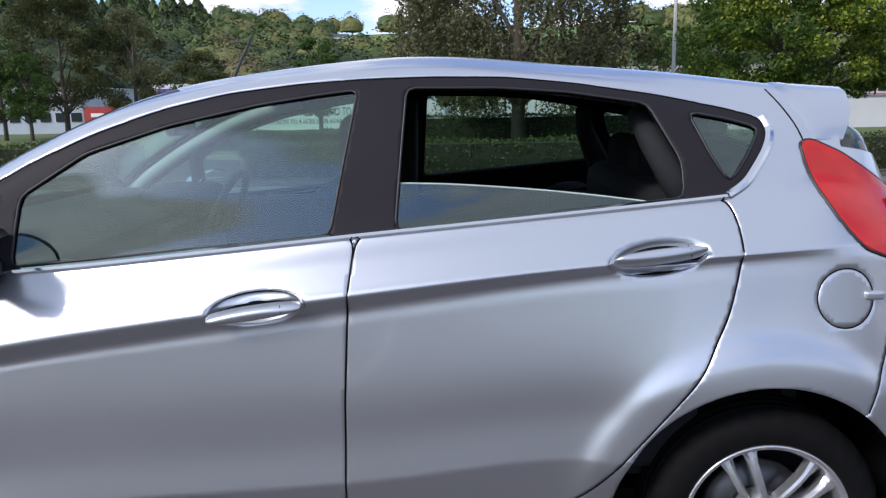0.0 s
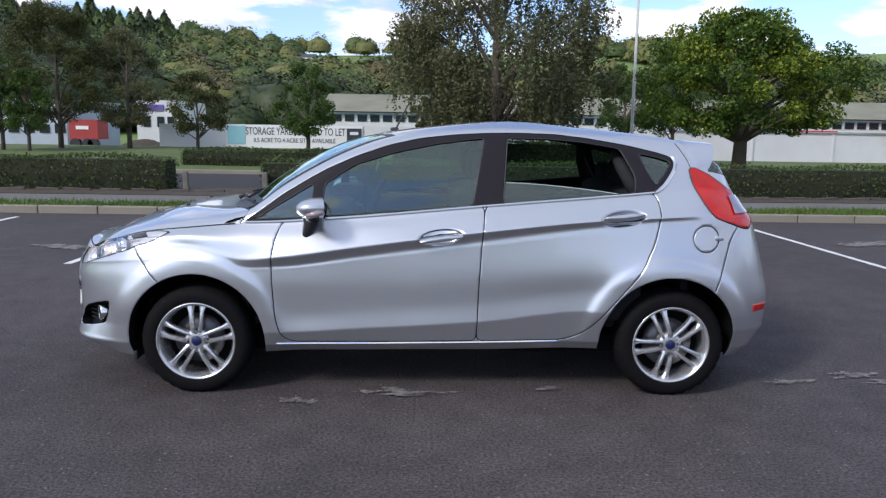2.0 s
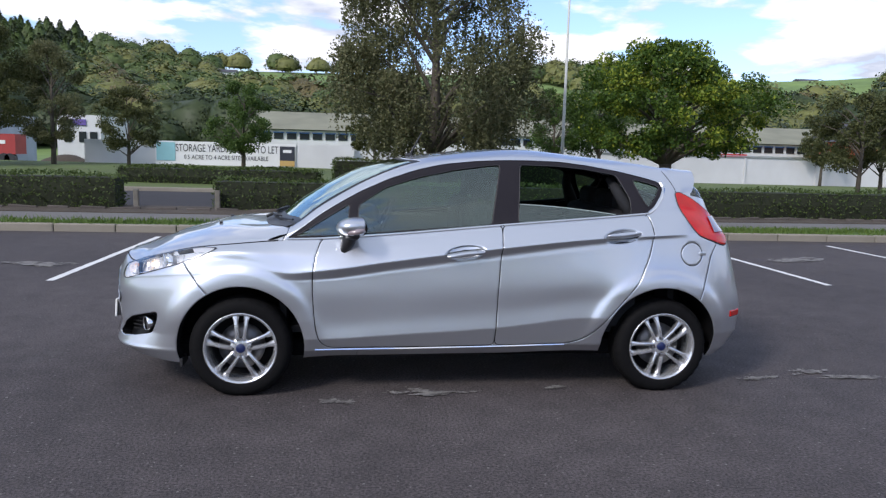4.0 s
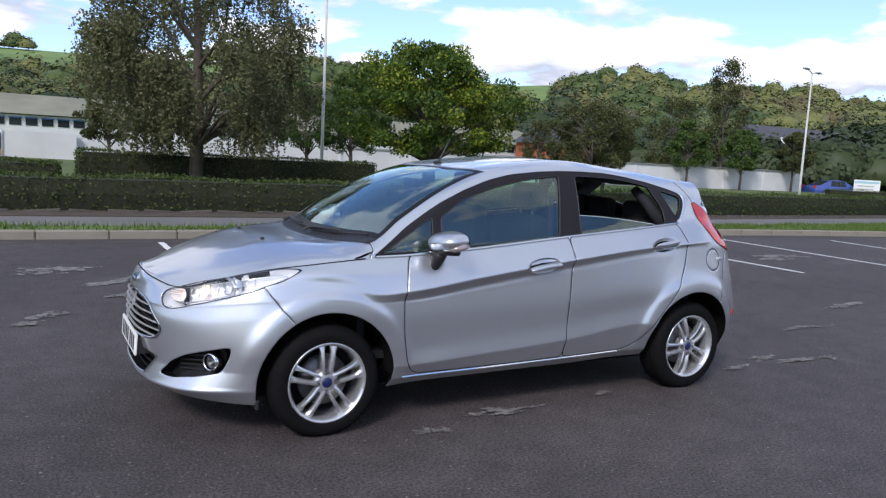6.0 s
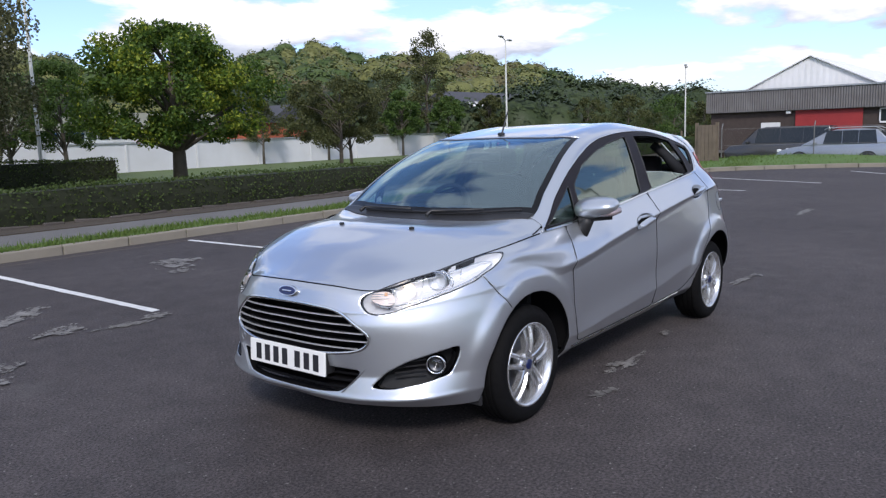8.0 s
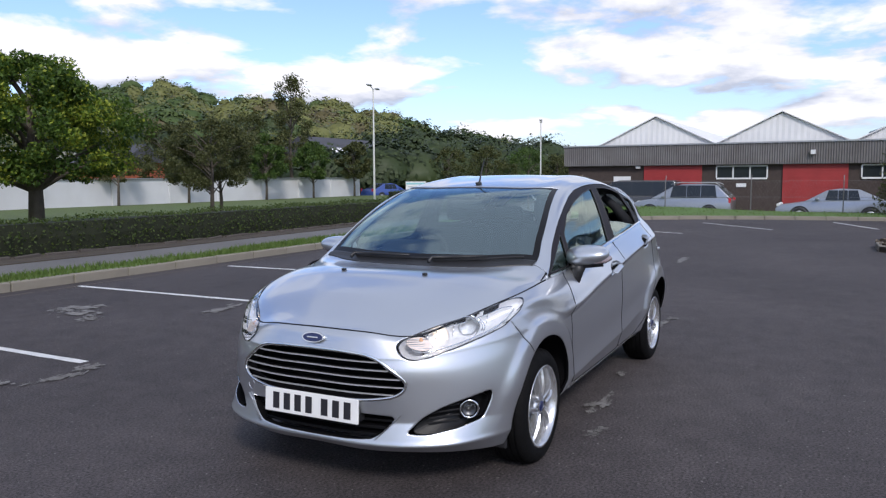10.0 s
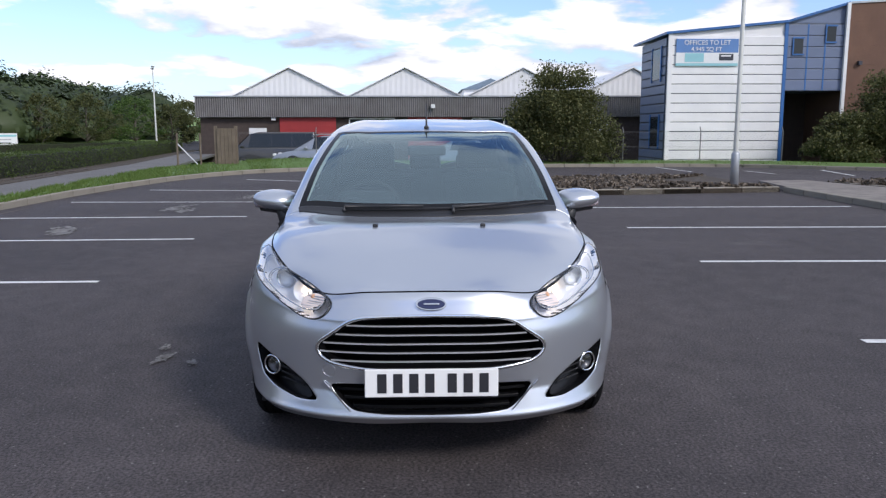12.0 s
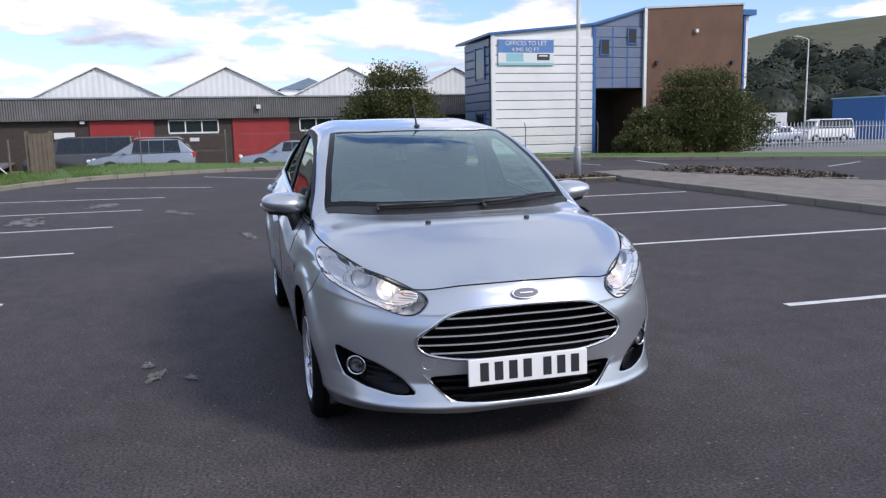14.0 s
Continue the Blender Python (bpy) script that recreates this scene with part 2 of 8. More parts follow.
M["chip"] = leaf_mat("bark_chips", (0.055, 0.042, 0.030), (0.19, 0.155, 0.12), 0.0)
M["bush"] = leaf_mat("bush_leaves", (0.040, 0.055, 0.018), (0.145, 0.145, 0.055))
# near-black filling that paints the shade inside the hedges
M["twig_core"] = mat("inner_shade", (0.02, 0.025, 0.01), 0.95, vary=0.5, scale=8)
M["bark"] = mat("bark", (0.10, 0.085, 0.065), 0.9, vary=0.6, scale=5, bump=0.8, bump_scale=25)
M["white_wall"] = mat("white_wall_paint", (0.62, 0.63, 0.64), 0.75, vary=0.35, scale=0.8, hue=(0.42, 0.42, 0.42), bump=0.15, bump_scale=10)
M["cladding"] = mat("white_cladding", (0.82, 0.81, 0.80), 0.55, vary=0.25, scale=0.9, hue=(0.45, 0.46, 0.48), obj=0.15)
# cladding with the shade of side wall and bay put into its colour
M["shaded_cladding"] = mat("blue_grey_shaded_cladding", (0.15, 0.19, 0.29), 0.45, vary=0.25, scale=0.9, obj=0.15)
M["blue_trim"] = mat("blue_trim", (0.03, 0.13, 0.36), 0.4, vary=0.2, scale=3)
M["brown_brick"] = mat("brown_brick", (0.165, 0.090, 0.060), 0.85, vary=0.6, scale=1.2, bump=0.5, bump_scale=30, hue=(0.10, 0.055, 0.04))
M["dark_brick"] = mat("dark_brick", (0.065, 0.048, 0.042), 0.85, vary=0.4, scale=5, bump=0.5, bump_scale=30)
M["red_brick"] = mat("red_brick", (0.38, 0.10, 0.05), 0.85, vary=0.4, scale=3)
M["fascia"] = mat("corrugated_fascia", (0.17, 0.165, 0.165), 0.6, metal=0.2, vary=0.6, scale=1.5, hue=(0.10, 0.09, 0.085))
M["roof_sheet"] = mat("pale_roof_sheet", (0.80, 0.80, 0.80), 0.6, vary=0.4, scale=1.3, hue=(0.62, 0.62, 0.62))
M["slate"] = mat("slate_roof", (0.07, 0.07, 0.08), 0.7, vary=0.4, scale=1)
M["olive_roof"] = mat("weathered_roof", (0.24, 0.24, 0.17), 0.8, vary=0.5, scale=0.6)
M["red_door"] = mat("red_door_paint", (0.36, 0.035, 0.035), 0.55, vary=0.3, scale=2)
M["red_sign"] = mat("red_sign", (0.5, 0.02, 0.03), 0.5, vary=0.1)
M["sign_white"] = mat("sign_white", (0.75, 0.76, 0.76), 0.5, vary=0.1)
M["sign_blue"] = mat("sign_blue", (0.10, 0.22, 0.48), 0.5, vary=0.1)
M["sign_teal"] = mat("sign_teal", (0.28, 0.55, 0.60), 0.5, vary=0.15, scale=2)
M["sign_dark"] = mat("sign_dark", (0.03, 0.035, 0.05), 0.5)
M["sign_gold"] = mat("sign_gold", (0.5, 0.33, 0.12), 0.5)
M["ink"] = mat("sign_ink", (0.02, 0.02, 0.025), 0.5)
M["galv"] = mat("galvanised_steel", (0.42, 0.44, 0.46), 0.45, metal=0.5, vary=0.3, scale=4)
M["fence_steel"] = mat("weathered_fence_steel", (0.16, 0.16, 0.16), 0.6, metal=0.3, vary=0.3, scale=4)
M["pole_paint"] = mat("pale_pole_paint", (0.55, 0.56, 0.52), 0.55, vary=0.3, scale=3)
M["timber"] = mat("weathered_timber", (0.17, 0.135, 0.10), 0.85, vary=0.5, scale=4)
M["win_dark"] = mat("dark_window", (0.02, 0.025, 0.03), 0.12, spec=0.35)
M["groove"] = mat("cladding_groove", (0.10, 0.12, 0.16), 0.6, vary=0.2)
M["concrete"] = mat("concrete_yard", (0.20, 0.195, 0.19), 0.9, vary=0.4, scale=0.4)


# ---- helpers of this place ----
def mesh_ob(name, verts, faces, material, parent=None, smooth=False, label="", kind=""):
    me = bpy.data.meshes.new(name)
    me.from_pydata([tuple(map(float, v)) for v in verts], [], [tuple(f) for f in faces])
    me.materials.append(material)
    if smooth:
        me.shade_smooth()
    ob = new(name, me)
    if parent:
        ob.parent = parent
    return tagged(ob, label, kind=kind)


def part(name, bm, material, parent, label="", smooth=False):
    me = bpy.data.meshes.new(name)
    bm.to_mesh(me)
    bm.free()
    me.materials.append(material)
    if smooth:
        me.shade_smooth()
    ob = new(name, me)
    ob.parent = parent
    return tagged(ob, label)


def thing(name, label, category, at=(0, 0, 0), rz=0, group="", kind=""):
    e = new(name)
    e.empty_display_size = 0.2
    e.matrix_world = pose(*at, 0, 0, rz)
    return tagged(e, label, category, group, kind)


def box_bm(sx, sy, sz, at=(0, 0, 0), bevel=0.0, seg=2, turn=None):
    bm = bmesh.new()
    bmesh.ops.create_cube(bm, size=1)
    bmesh.ops.scale(bm, vec=(sx, sy, sz), verts=bm.verts)
    if bevel:
        bmesh.ops.bevel(bm, geom=bm.edges[:], offset=bevel, segments=seg, affect="EDGES", profile=0.5)
    if turn:
        bmesh.ops.transform(bm, matrix=turn, verts=bm.verts)
    bmesh.ops.translate(bm, vec=at, verts=bm.verts)
    return bm


def tube(points, radii, sides=8, cap=True):
    """Vertices and faces of a tapering tube along points."""
    pts = [Vector(p) for p in points]
    vs, fs = [], []
    for i, p in enumerate(pts):
        d = (pts[min(i + 1, len(pts) - 1)] - pts[max(i - 1, 0)]).normalized()
        a = d.orthogonal().normalized() if abs(d.z) < 0.99 else Vector((1, 0, 0))
        if i and abs(d.z) < 0.99:
            a = (prev - d * prev.dot(d)).normalized()
        prev = a
        b = d.cross(a)
        for k in range(sides):
            w = 2 * math.pi * k / sides
            vs.append(p + (a * math.cos(w) + b * math.sin(w)) * radii[i])
    for i in range(len(pts) - 1):
        for k in range(sides):
            k2 = (k + 1) % sides
            fs.append((i * sides + k, i * sides + k2, (i + 1) * sides + k2, (i + 1) * sides + k))
    if cap:
        fs.append(tuple(range(sides))[::-1])
        fs.append(tuple((len(pts) - 1) * sides + k for k in range(sides)))
    return vs, fs


def revolve(profile, seg=48, axis="y"):
    """Profile of (radius, offset) turned round an axis."""
    vs, fs = [], []
    n = len(profile)
    for s in range(seg):
        w = 2 * math.pi * s / seg
        for r, o in profile:
            vs.append((r * math.cos(w), o, r * math.sin(w)) if axis == "y" else (r * math.cos(w), r * math.sin(w), o))
    for s in range(seg):
        s2 = (s + 1) % seg
        for i in range(n - 1):
            fs.append((s * n + i, s * n + i + 1, s2 * n + i + 1, s2 * n + i))
    return vs, fs


def leaf_quads(centres, size, rng, droop=0.0, flat=0.0, aspect=0.6):
    """One bent diamond leaf at each centre, as vertices and faces (numpy)."""
    n = len(centres)
    d = rng.normal(size=(n, 3))
    d[:, 2] = d[:, 2] * (1 - droop) - droop * 1.5
    d /= np.linalg.norm(d, axis=1)[:, None]
    e = rng.normal(size=(n, 3))
    e[:, 2] *= 1 - flat
    e -= d * (d * e).sum(1)[:, None]
    e /= np.linalg.norm(e, axis=1)[:, None] + 1e-9
    s = (size * rng.uniform(0.6, 1.3, n))[:, None]
    v = np.stack([centres - d * s * 0.5, centres + e * s * aspect * 0.5, centres + d * s * 0.5, centres - e * s * aspect * 0.5], 1).reshape(-1, 3)
    f = np.arange(4 * n).reshape(-1, 4)
    return v, f


def np_mesh(name, v, f, material, parent=None, label="", kind="", smooth=False):
    me = bpy.data.meshes.new(name)
    k = f.shape[1]
    me.vertices.add(len(v)); me.loops.add(f.size); me.polygons.add(len(f))
    me.vertices.foreach_set("co", np.ascontiguousarray(v, dtype=np.float32).ravel())
    me.loops.foreach_set("vertex_index", np.ascontiguousarray(f, dtype=np.int32).ravel())
    me.polygons.foreach_set("loop_start", np.arange(0, f.size, k, dtype=np.int32))
    me.polygons.foreach_set("use_smooth", np.full(len(f), smooth))
    me.update(calc_edges=True)
    me.materials.append(material)
    ob = new(name, me)
    if parent:
        ob.parent = parent
    return tagged(ob, label, kind=kind)


# ---- ground, car park, verges ----
NORTH = [(-60, 7.3), (-20, 7.3), (-6, 7.3), (2, 7.3), (8, 7.3), (11.7, 7.25), (15.9, 6.8), (18.6, 5.95), (20.4, 4.7), (22.0, 2.2), (22.8, -0.75), (23.2, -6.5), (22.8, -11.2), (21.0, -13.6), (19.0, -16.3), (16.1, -20), (11, -28), (5, -36)]
VERGE_OUT = [(-60, 7.85), (-20, 7.85), (-6, 7.85), (2, 7.85), (8, 7.95), (12.5, 8.15), (18, 8.5), (21.8, 8.3), (24.2, 6.2), (25.2, 3.0), (25.8, -0.8), (26.0, -6.5), (25.6, -12.5), (23.4, -15.7), (21.2, -18.6), (18.2, -22.2), (13, -30), (7, -38)]


def smooth_line(pts, step):
    """Points at even steps along a Catmull-Rom curve through pts."""
    p = np.array([pts[0], *pts, pts[-1]], float)
    out = []
    for i in range(1, len(p) - 2):
        for s in np.linspace(0, 1, 24, endpoint=False):
            a, b, c, d = p[i - 1], p[i], p[i + 1], p[i + 2]
            out.append(0.5 * (2 * b + (c - a) * s + (2 * a - 5 * b + 4 * c - d) * s**2 + (3 * b - a - 3 * c + d) * s**3))
    out = np.array(out + [p[-1]])
    far = np.r_[0, np.cumsum(np.linalg.norm(np.diff(out, axis=0), axis=1))]
    at = np.arange(0, far[-1], step)
    return np.stack([np.interp(at, far, out[:, k]) for k in range(out.shape[1])], 1)


RIDGE = [(-60, 6.2), (-40, 7.65), (-27, 7.65), (-20, 7.25), (-14, 6.35), (-9, 5.75), (-4, 5.95), (5, 6.15), (13, 6.35), (20, 6.25), (27, 6.05), (34, 6.0), (38, 6.1), (42, 6.3), (46, 5.75), (50, 5.75), (55, 5.25), (60, 4.05), (64, 3.05), (70, 1.8), (76, 0.8), (90, 0.5), (118, 1.5), (124, 5.6), (127, 6.3), (130, 6.75), (136, 7.1), (150, 6.2), (180, 3.0), (300, 4.0)]


def ridge_at(az):
    a = np.mod(np.asarray(az) + 60, 360) - 60
    return np.interp(a, [r[0] for r in RIDGE], [r[1] for r in RIDGE])


def hill_height(x, y):
    """Rolling land: level near the car park, hills beyond 90 m."""
    r, az = np.hypot(x, y), np.degrees(np.arctan2(x, y))
    top = np.tan(np.radians(ridge_at(az))) * 300 * 0.93
    s = np.clip((r - 85) / 215, 0, 1)
    rise = s**1.25 * top
    back = np.clip((r - 300) / 300, 0, 1)
    wav = 1.5 * np.sin(x * 0.031 + 1) * np.cos(y * 0.027) * s
    yard = np.clip((az - 74) / 6, 0, 1) * np.clip((165 - az) / 8, 0, 1)
    return rise * (1 - 0.7 * back) + wav - (0.25 + 0.25 * yard) * np.clip((r - 24) / 10, 0, 1)


def build_ground():
    rad = np.r_[0, 8, 16, 24, 30, 36, 42, 50, 60, 72, np.arange(85, 320, 7), 350, 420, 600, 1000, 2500]
    azs = np.radians(np.arange(0, 360, 2.0))
    R, A = np.meshgrid(rad, azs, indexing="ij")
    x, y = R * np.sin(A), R * np.cos(A)
    z = hill_height(x, y) - 0.06
    v = np.stack([x, y, z], -1).reshape(-1, 3)
    n = len(azs)
    f = [(i * n + k, i * n + (k + 1) % n, (i + 1) * n + (k + 1) % n, (i + 1) * n + k) for i in range(1, len(rad) - 1) for k in range(n)]
    f = [q[::-1] for q in f]
    cap = [(0, n + (k + 1) % n, n + k, n + k) for k in range(n)]
    f += [c[:3][::-1] for c in cap]
    ob = mesh_ob("ground", v, f, M["meadow"], smooth=True, label="green meadow and hill land reaching the horizon", kind="structure")
    ob.data.materials.append(M["moor"])
    for p in ob.data.polygons:
        c = p.center
        if 105 < math.degrees(math.atan2(c.x, c.y)) < 170 and math.hypot(c.x, c.y) > 110:
            p.material_index = 1


def sheet(name, pts, z, material, label, thick=0.0):
    vs = [(x, y, z) for x, y in pts]
    n = len(pts)
    fs = [tuple(range(n))]
    if thick:
        vs += [(x, y, z - thick) for x, y in pts]
        fs += [(i, n + i, n + (i + 1) % n, (i + 1) % n) for i in range(n)]
    ob = mesh_ob(name, vs, fs, material, label=label, kind="structure")
    bm = bmesh.new(); bm.from_mesh(ob.data)
    bmesh.ops.recalc_face_normals(bm, faces=bm.faces)
    top = max(bm.faces, key=lambda f: f.calc_area())
    if top.normal.z < 0:
        bmesh.ops.reverse_faces(bm, faces=bm.faces)
    bmesh.ops.triangulate(bm, faces=[top])
    bm.to_mesh(ob.data); bm.free()
    return ob


def strip(name, a, b, za, zb, material, label):
    """A band between two lines of equally many points."""
    n = len(a)
    mid = [((p[0] + q[0]) / 2, (p[1] + q[1]) / 2) for p, q in zip(a, b)]
    vs = [(*p, za) for p in a] + [(*p, za * 0.35 + zb * 0.65) for p in mid] + [(*p, zb) for p in b]
    fs = [(k * n + i, k * n + i + 1, (k + 1) * n + i + 1, (k + 1) * n + i) for i in range(n - 1) for k in range(2)]
    ob = mesh_ob(name, vs, fs, material, smooth=True, label=label, kind="structure")
    if ob.data.polygons[0].normal.z < 0:
        ob.data.flip_normals()
    return ob


def grass_blades(name, pts, label, seed, size=0.09):
    rng = np.random.default_rng(seed)
    n = len(pts)
    ang = rng.uniform(0, 2 * np.pi, n)
    h = size * rng.uniform(0.5, 1.4, n)
    w = 0.006 + 0.008 * rng.random(n)
    ux, uy = np.cos(ang), np.sin(ang)
    lean = rng.normal(0, 0.35, (n, 2)) * h[:, None]
    z0 = pts[:, 2]
    a = np.stack([pts[:, 0] - ux * w, pts[:, 1] - uy * w, z0], 1)
    b = np.stack([pts[:, 0] + ux * w, pts[:, 1] + uy * w, z0], 1)
    c = np.stack([pts[:, 0] + lean[:, 0], pts[:, 1] + lean[:, 1], z0 + h], 1)
    v = np.stack([a, b, c], 1).reshape(-1, 3)
    np_mesh(name, v, np.arange(3 * n).reshape(-1, 3), M["grass"], label=label, kind="stuff")


build_ground()
kerb_line = smooth_line(NORTH, 0.915)
inner = smooth_line(NORTH, 0.5)
sheet("car_park", [tuple(p) for p in smooth_line(NORTH, 2.0)] + [(-30, -40), (-60, -20)], 0.0, M["asphalt"], "dark grey worn asphalt of the car park")
n_arc = 140
def resample(pts, n):
    q = smooth_line(pts, 0.25)
    return [tuple(q[int(i)]) for i in np.linspace(0, len(q) - 1, n)]
BANK = lambda x, y: 0.18 * math.exp(-((x - 24) / 4.5) ** 2 - ((y - 4.3) / 3.0) ** 2)
va, vb = resample(NORTH, n_arc), resample(VERGE_OUT, n_arc)
verge = strip("verge", va, vb, 0.085, 0.13, M["verge_turf"], "mown grass verge behind the kerb")
for v in verge.data.vertices:
    if v.co.z > 0.09:
        v.co.z += BANK(v.co.x, v.co.y) * (1.0 if v.co.z > 0.125 else 0.65)
mound_in = [p for p in vb if p[0] > 17 or p[1] < 0]
strip("bank", mound_in, [(p[0] + 6, p[1] + (5 if p[1] > 5 else 0)) for p in mound_in], 0.13, -0.55, M["verge_turf"], "grass bank falling away to the yard")
for v in bpy.data.objects["bank"].data.vertices:
    if v.co.z > 0.1:
        v.co.z += BANK(v.co.x, v.co.y)
rng0 = np.random.default_rng(3)
gp = []
for i in range(len(va) - 1):
    (ax, ay), (bx, by), (cx, cy) = va[i], va[i + 1], vb[i]
    if ax < -14 or ay < -14:
        continue
    wide = math.hypot(cx - ax, cy - ay)
    n = int(330 * math.hypot(bx - ax, by - ay) * wide * (0.55 + 0.45 * math.sin(ax * 1.9 + 2.3 * math.sin(ax * 0.7))))
    s, t = rng0.random(n), 0.05 + 0.95 * rng0.random(n)
    px, py = ax + (bx - ax) * s, ay + (by - ay) * s
    qx, qy = cx + (vb[i + 1][0] - cx) * s, cy + (vb[i + 1][1] - cy) * s
    gp.append(np.stack([px + (qx - px) * t, py + (qy - py) * t, 0.085 + 0.045 * t + np.array([BANK(a_, b_) for a_, b_ in zip(px + (qx - px) * t, py + (qy - py) * t)]) * t], 1))
grass_blades("grass", np.concatenate(gp), "short green grass on the verge", 4, 0.075)
sheet("pavement", [(-60, 7.84), (8, 7.94), (12.5, 8.14), (18, 8.48), (22.2, 8.6), (26, 9.2), (42, 11.6), (42, 13.4), (24, 10.7), (13, 9.7), (5, 9.3), (-60, 9.2)], 0.12, M["path"], "grey tarmac footpath along the hedge", 0.1)
sheet("soil_strip", [(-60, 9.2), (5, 9.3), (13, 9.7), (24, 10.7), (42, 13.4), (42, 14.5), (24, 11.9), (13, 10.9), (-60, 10.9)], 0.135, M["soil"], "bare brown soil strip under the hedge", 0.12)
rngs = np.random.default_rng(77)
for x in np.arange(-14, 20, 0.62):
    s = part("edging_stone", box_bm(rngs.uniform(0.3, 0.6), 0.07, 0.06, (0, 0, 0), 0.012), M["edging"], None)
    s.matrix_basis = pose(x + rngs.uniform(-0.05, 0.05), 9.98 + 0.035 * max(0, x - 6) + rngs.uniform(-0.03, 0.03), 0.146, rngs.uniform(-6, 6), rngs.uniform(-4, 4), rngs.uniform(-5, 5))
    tagged(s, "broken dull brown edging stone along the hedge bed", "edging stone", "edging stones")
sheet("road", [(-60, 11.5), (16, 11.6), (45, 15.0), (120, 22), (120, 31), (45, 21), (16, 17.2), (-60, 17.2)], 0.03, M["road"], "grey road behind the hedge", 0.08)
part("road_kerb", box_bm(76, 0.14, 0.16, (-22, 17.2, 0.06), 0.02), M["kerb"], None)
tagged(bpy.data.objects["road_kerb"], "pale kerb along the far side of the road", "kerb", kind="structure")
lawn_v, lawn_f = [], []
for i, x in enumerate(np.linspace(-60, 49, 56)):
    near = float(np.interp(x, [-60, 16, 45, 49], [17.25, 17.25, 21.1, 21.7]))
    rise = 0.30 * float(np.clip((12 - x) / 14, 0, 1))
    for t in np.linspace(0, 1, 7):
        lawn_v.append((x, near + (33.3 - near) * t, 0.10 + t * (rise - 0.08)))
    if i:
        lawn_f += [(i * 7 - 7 + k, i * 7 + k, i * 7 + k + 1, i * 7 - 6 + k) for k in range(6)]
mesh_ob("lawn", lawn_v, lawn_f, M["turf"], smooth=True, label="mown grass rising from the road to the wall", kind="structure")
sheet("yard", [(27, 16), (60, 16), (60, -70), (8, -70), (14, -34), (25, -18), (29, -8), (29.5, 2)], -0.5, M["concrete"], "pale concrete yard before the sheds", 0.1)


def build_kerbs():
    """Kerb stones along the edges, each one a piece."""
    base = {}
    def stones(line, name, label, lo=None):
        holder = thing(name, label, "kerb", kind="structure")
        bm = box_bm(0.905, 0.14, 0.24, (0, 0.07, 0), 0.018)
        me = bpy.data.meshes.new("kerb_stone"); bm.to_mesh(me); bm.free(); me.materials.append(M["kerb"])
        for i in range(len(line) - 1):
            p, q = Vector(line[i]), Vector(line[i + 1])
            if lo and not lo(p):
                continue
            ob = new("kerb_stone", me)
            ob.parent = holder
            mid = (p + q) / 2
            ob.matrix_basis = pose(mid.x, mid.y, 0.0 + random.uniform(-0.004, 0.004), 0, 0, math.degrees(math.atan2(q.y - p.y, q.x - p.x)))
    stones(kerb_line, "kerb", "worn buff concrete kerb along the verge", lambda p: p.x > -16 and p.y > -22)
    south = [(x, -7.9) for x in np.arange(11.75, -20, -0.915)]
    stones(south, "kerb", "worn buff concrete kerb before the paved walk")
    isl = smooth_line([(11.8, -7.85), (11.55, -6.2), (11.25, -4.4), (11.1, -3.4), (11.45, -2.8), (12.5, -2.65), (14.8, -3.2), (15.7, -4.1), (16.2, -5.7), (16.3, -7.8)], 0.915)
    stones([tuple(p) for p in isl][::-1], "kerb", "buff concrete kerb round the planting island")
    isl2 = smooth_line([(13.3, -9.8), (11.6, -10.15), (9.7, -10.9), (8.5, -11.5), (9.4, -12.05), (11.5, -12.2), (13.4, -11.6), (14.0, -10.6), (13.3, -9.8)], 0.915)
    stones([tuple(p) for p in isl2], "kerb", "low buff kerb round the soil bed")
    return isl, isl2


isl, isl2 = build_kerbs()
sheet("planting_bed", [tuple(p) for p in isl], 0.10, M["soil"], "brown bark and soil bed of the island", 0.1)
sheet("planting_bed", [tuple(p) for p in isl2], 0.115, M["soil"], "brown soil bed in the paving", 0.06)
sheet("paved_walk", [(11.75, -8.04), (13.9, -8.3), (14.1, -9.5), (11.6, -10.1), (9.7, -10.85), (8.3, -11.5), (6.5, -12.6), (-20, -12.6), (-20, -8.04)], 0.11, M["paving"], "buff paved walk beside the bays", 0.1)


def chips(ring, z, n, seed):
    """Loose bark and stones lying on a bed."""
    rng = np.random.default_rng(seed)
    P = np.array([tuple(p) for p in ring])
    c = P.mean(0)
    k = rng.integers(0, len(P), n)
    t = np.sqrt(rng.random(n))[:, None] * 0.93
    q = c + (P[k] - c) * t + rng.normal(0, 0.08, (n, 2))
    v, f = leaf_quads(np.column_stack([q, np.full(n, z) + rng.random(n) * 0.05]), 0.10, rng, aspect=0.8)
    np_mesh("bark_chips", v, f, M["chip"], label="loose bark chips and stones on the planting bed", kind="stuff")


chips(isl, 0.105, 9000, 31)
chips(isl2, 0.118, 3000, 32)


def white_line(a, b, w=0.085, material=None, label="worn white painted line on the asphalt"):
    a, b = Vector((*a, 0)), Vector((*b, 0))
    d = (b - a).normalized()
    s = Vector((-d.y, d.x, 0)) * w / 2
    n = max(2, int((b - a).length / 0.12))
    vs, fs = [], []
    for i in range(n + 1):
        p = a.lerp(b, i / n)
        vs += [p + s * random.uniform(0.86, 1.1) + Vector((0, 0, 0.005)), p - s * random.uniform(0.86, 1.1) + Vector((0, 0, 0.005))]
        if i:
            fs.append((2 * i - 2, 2 * i - 1, 2 * i + 1, 2 * i))
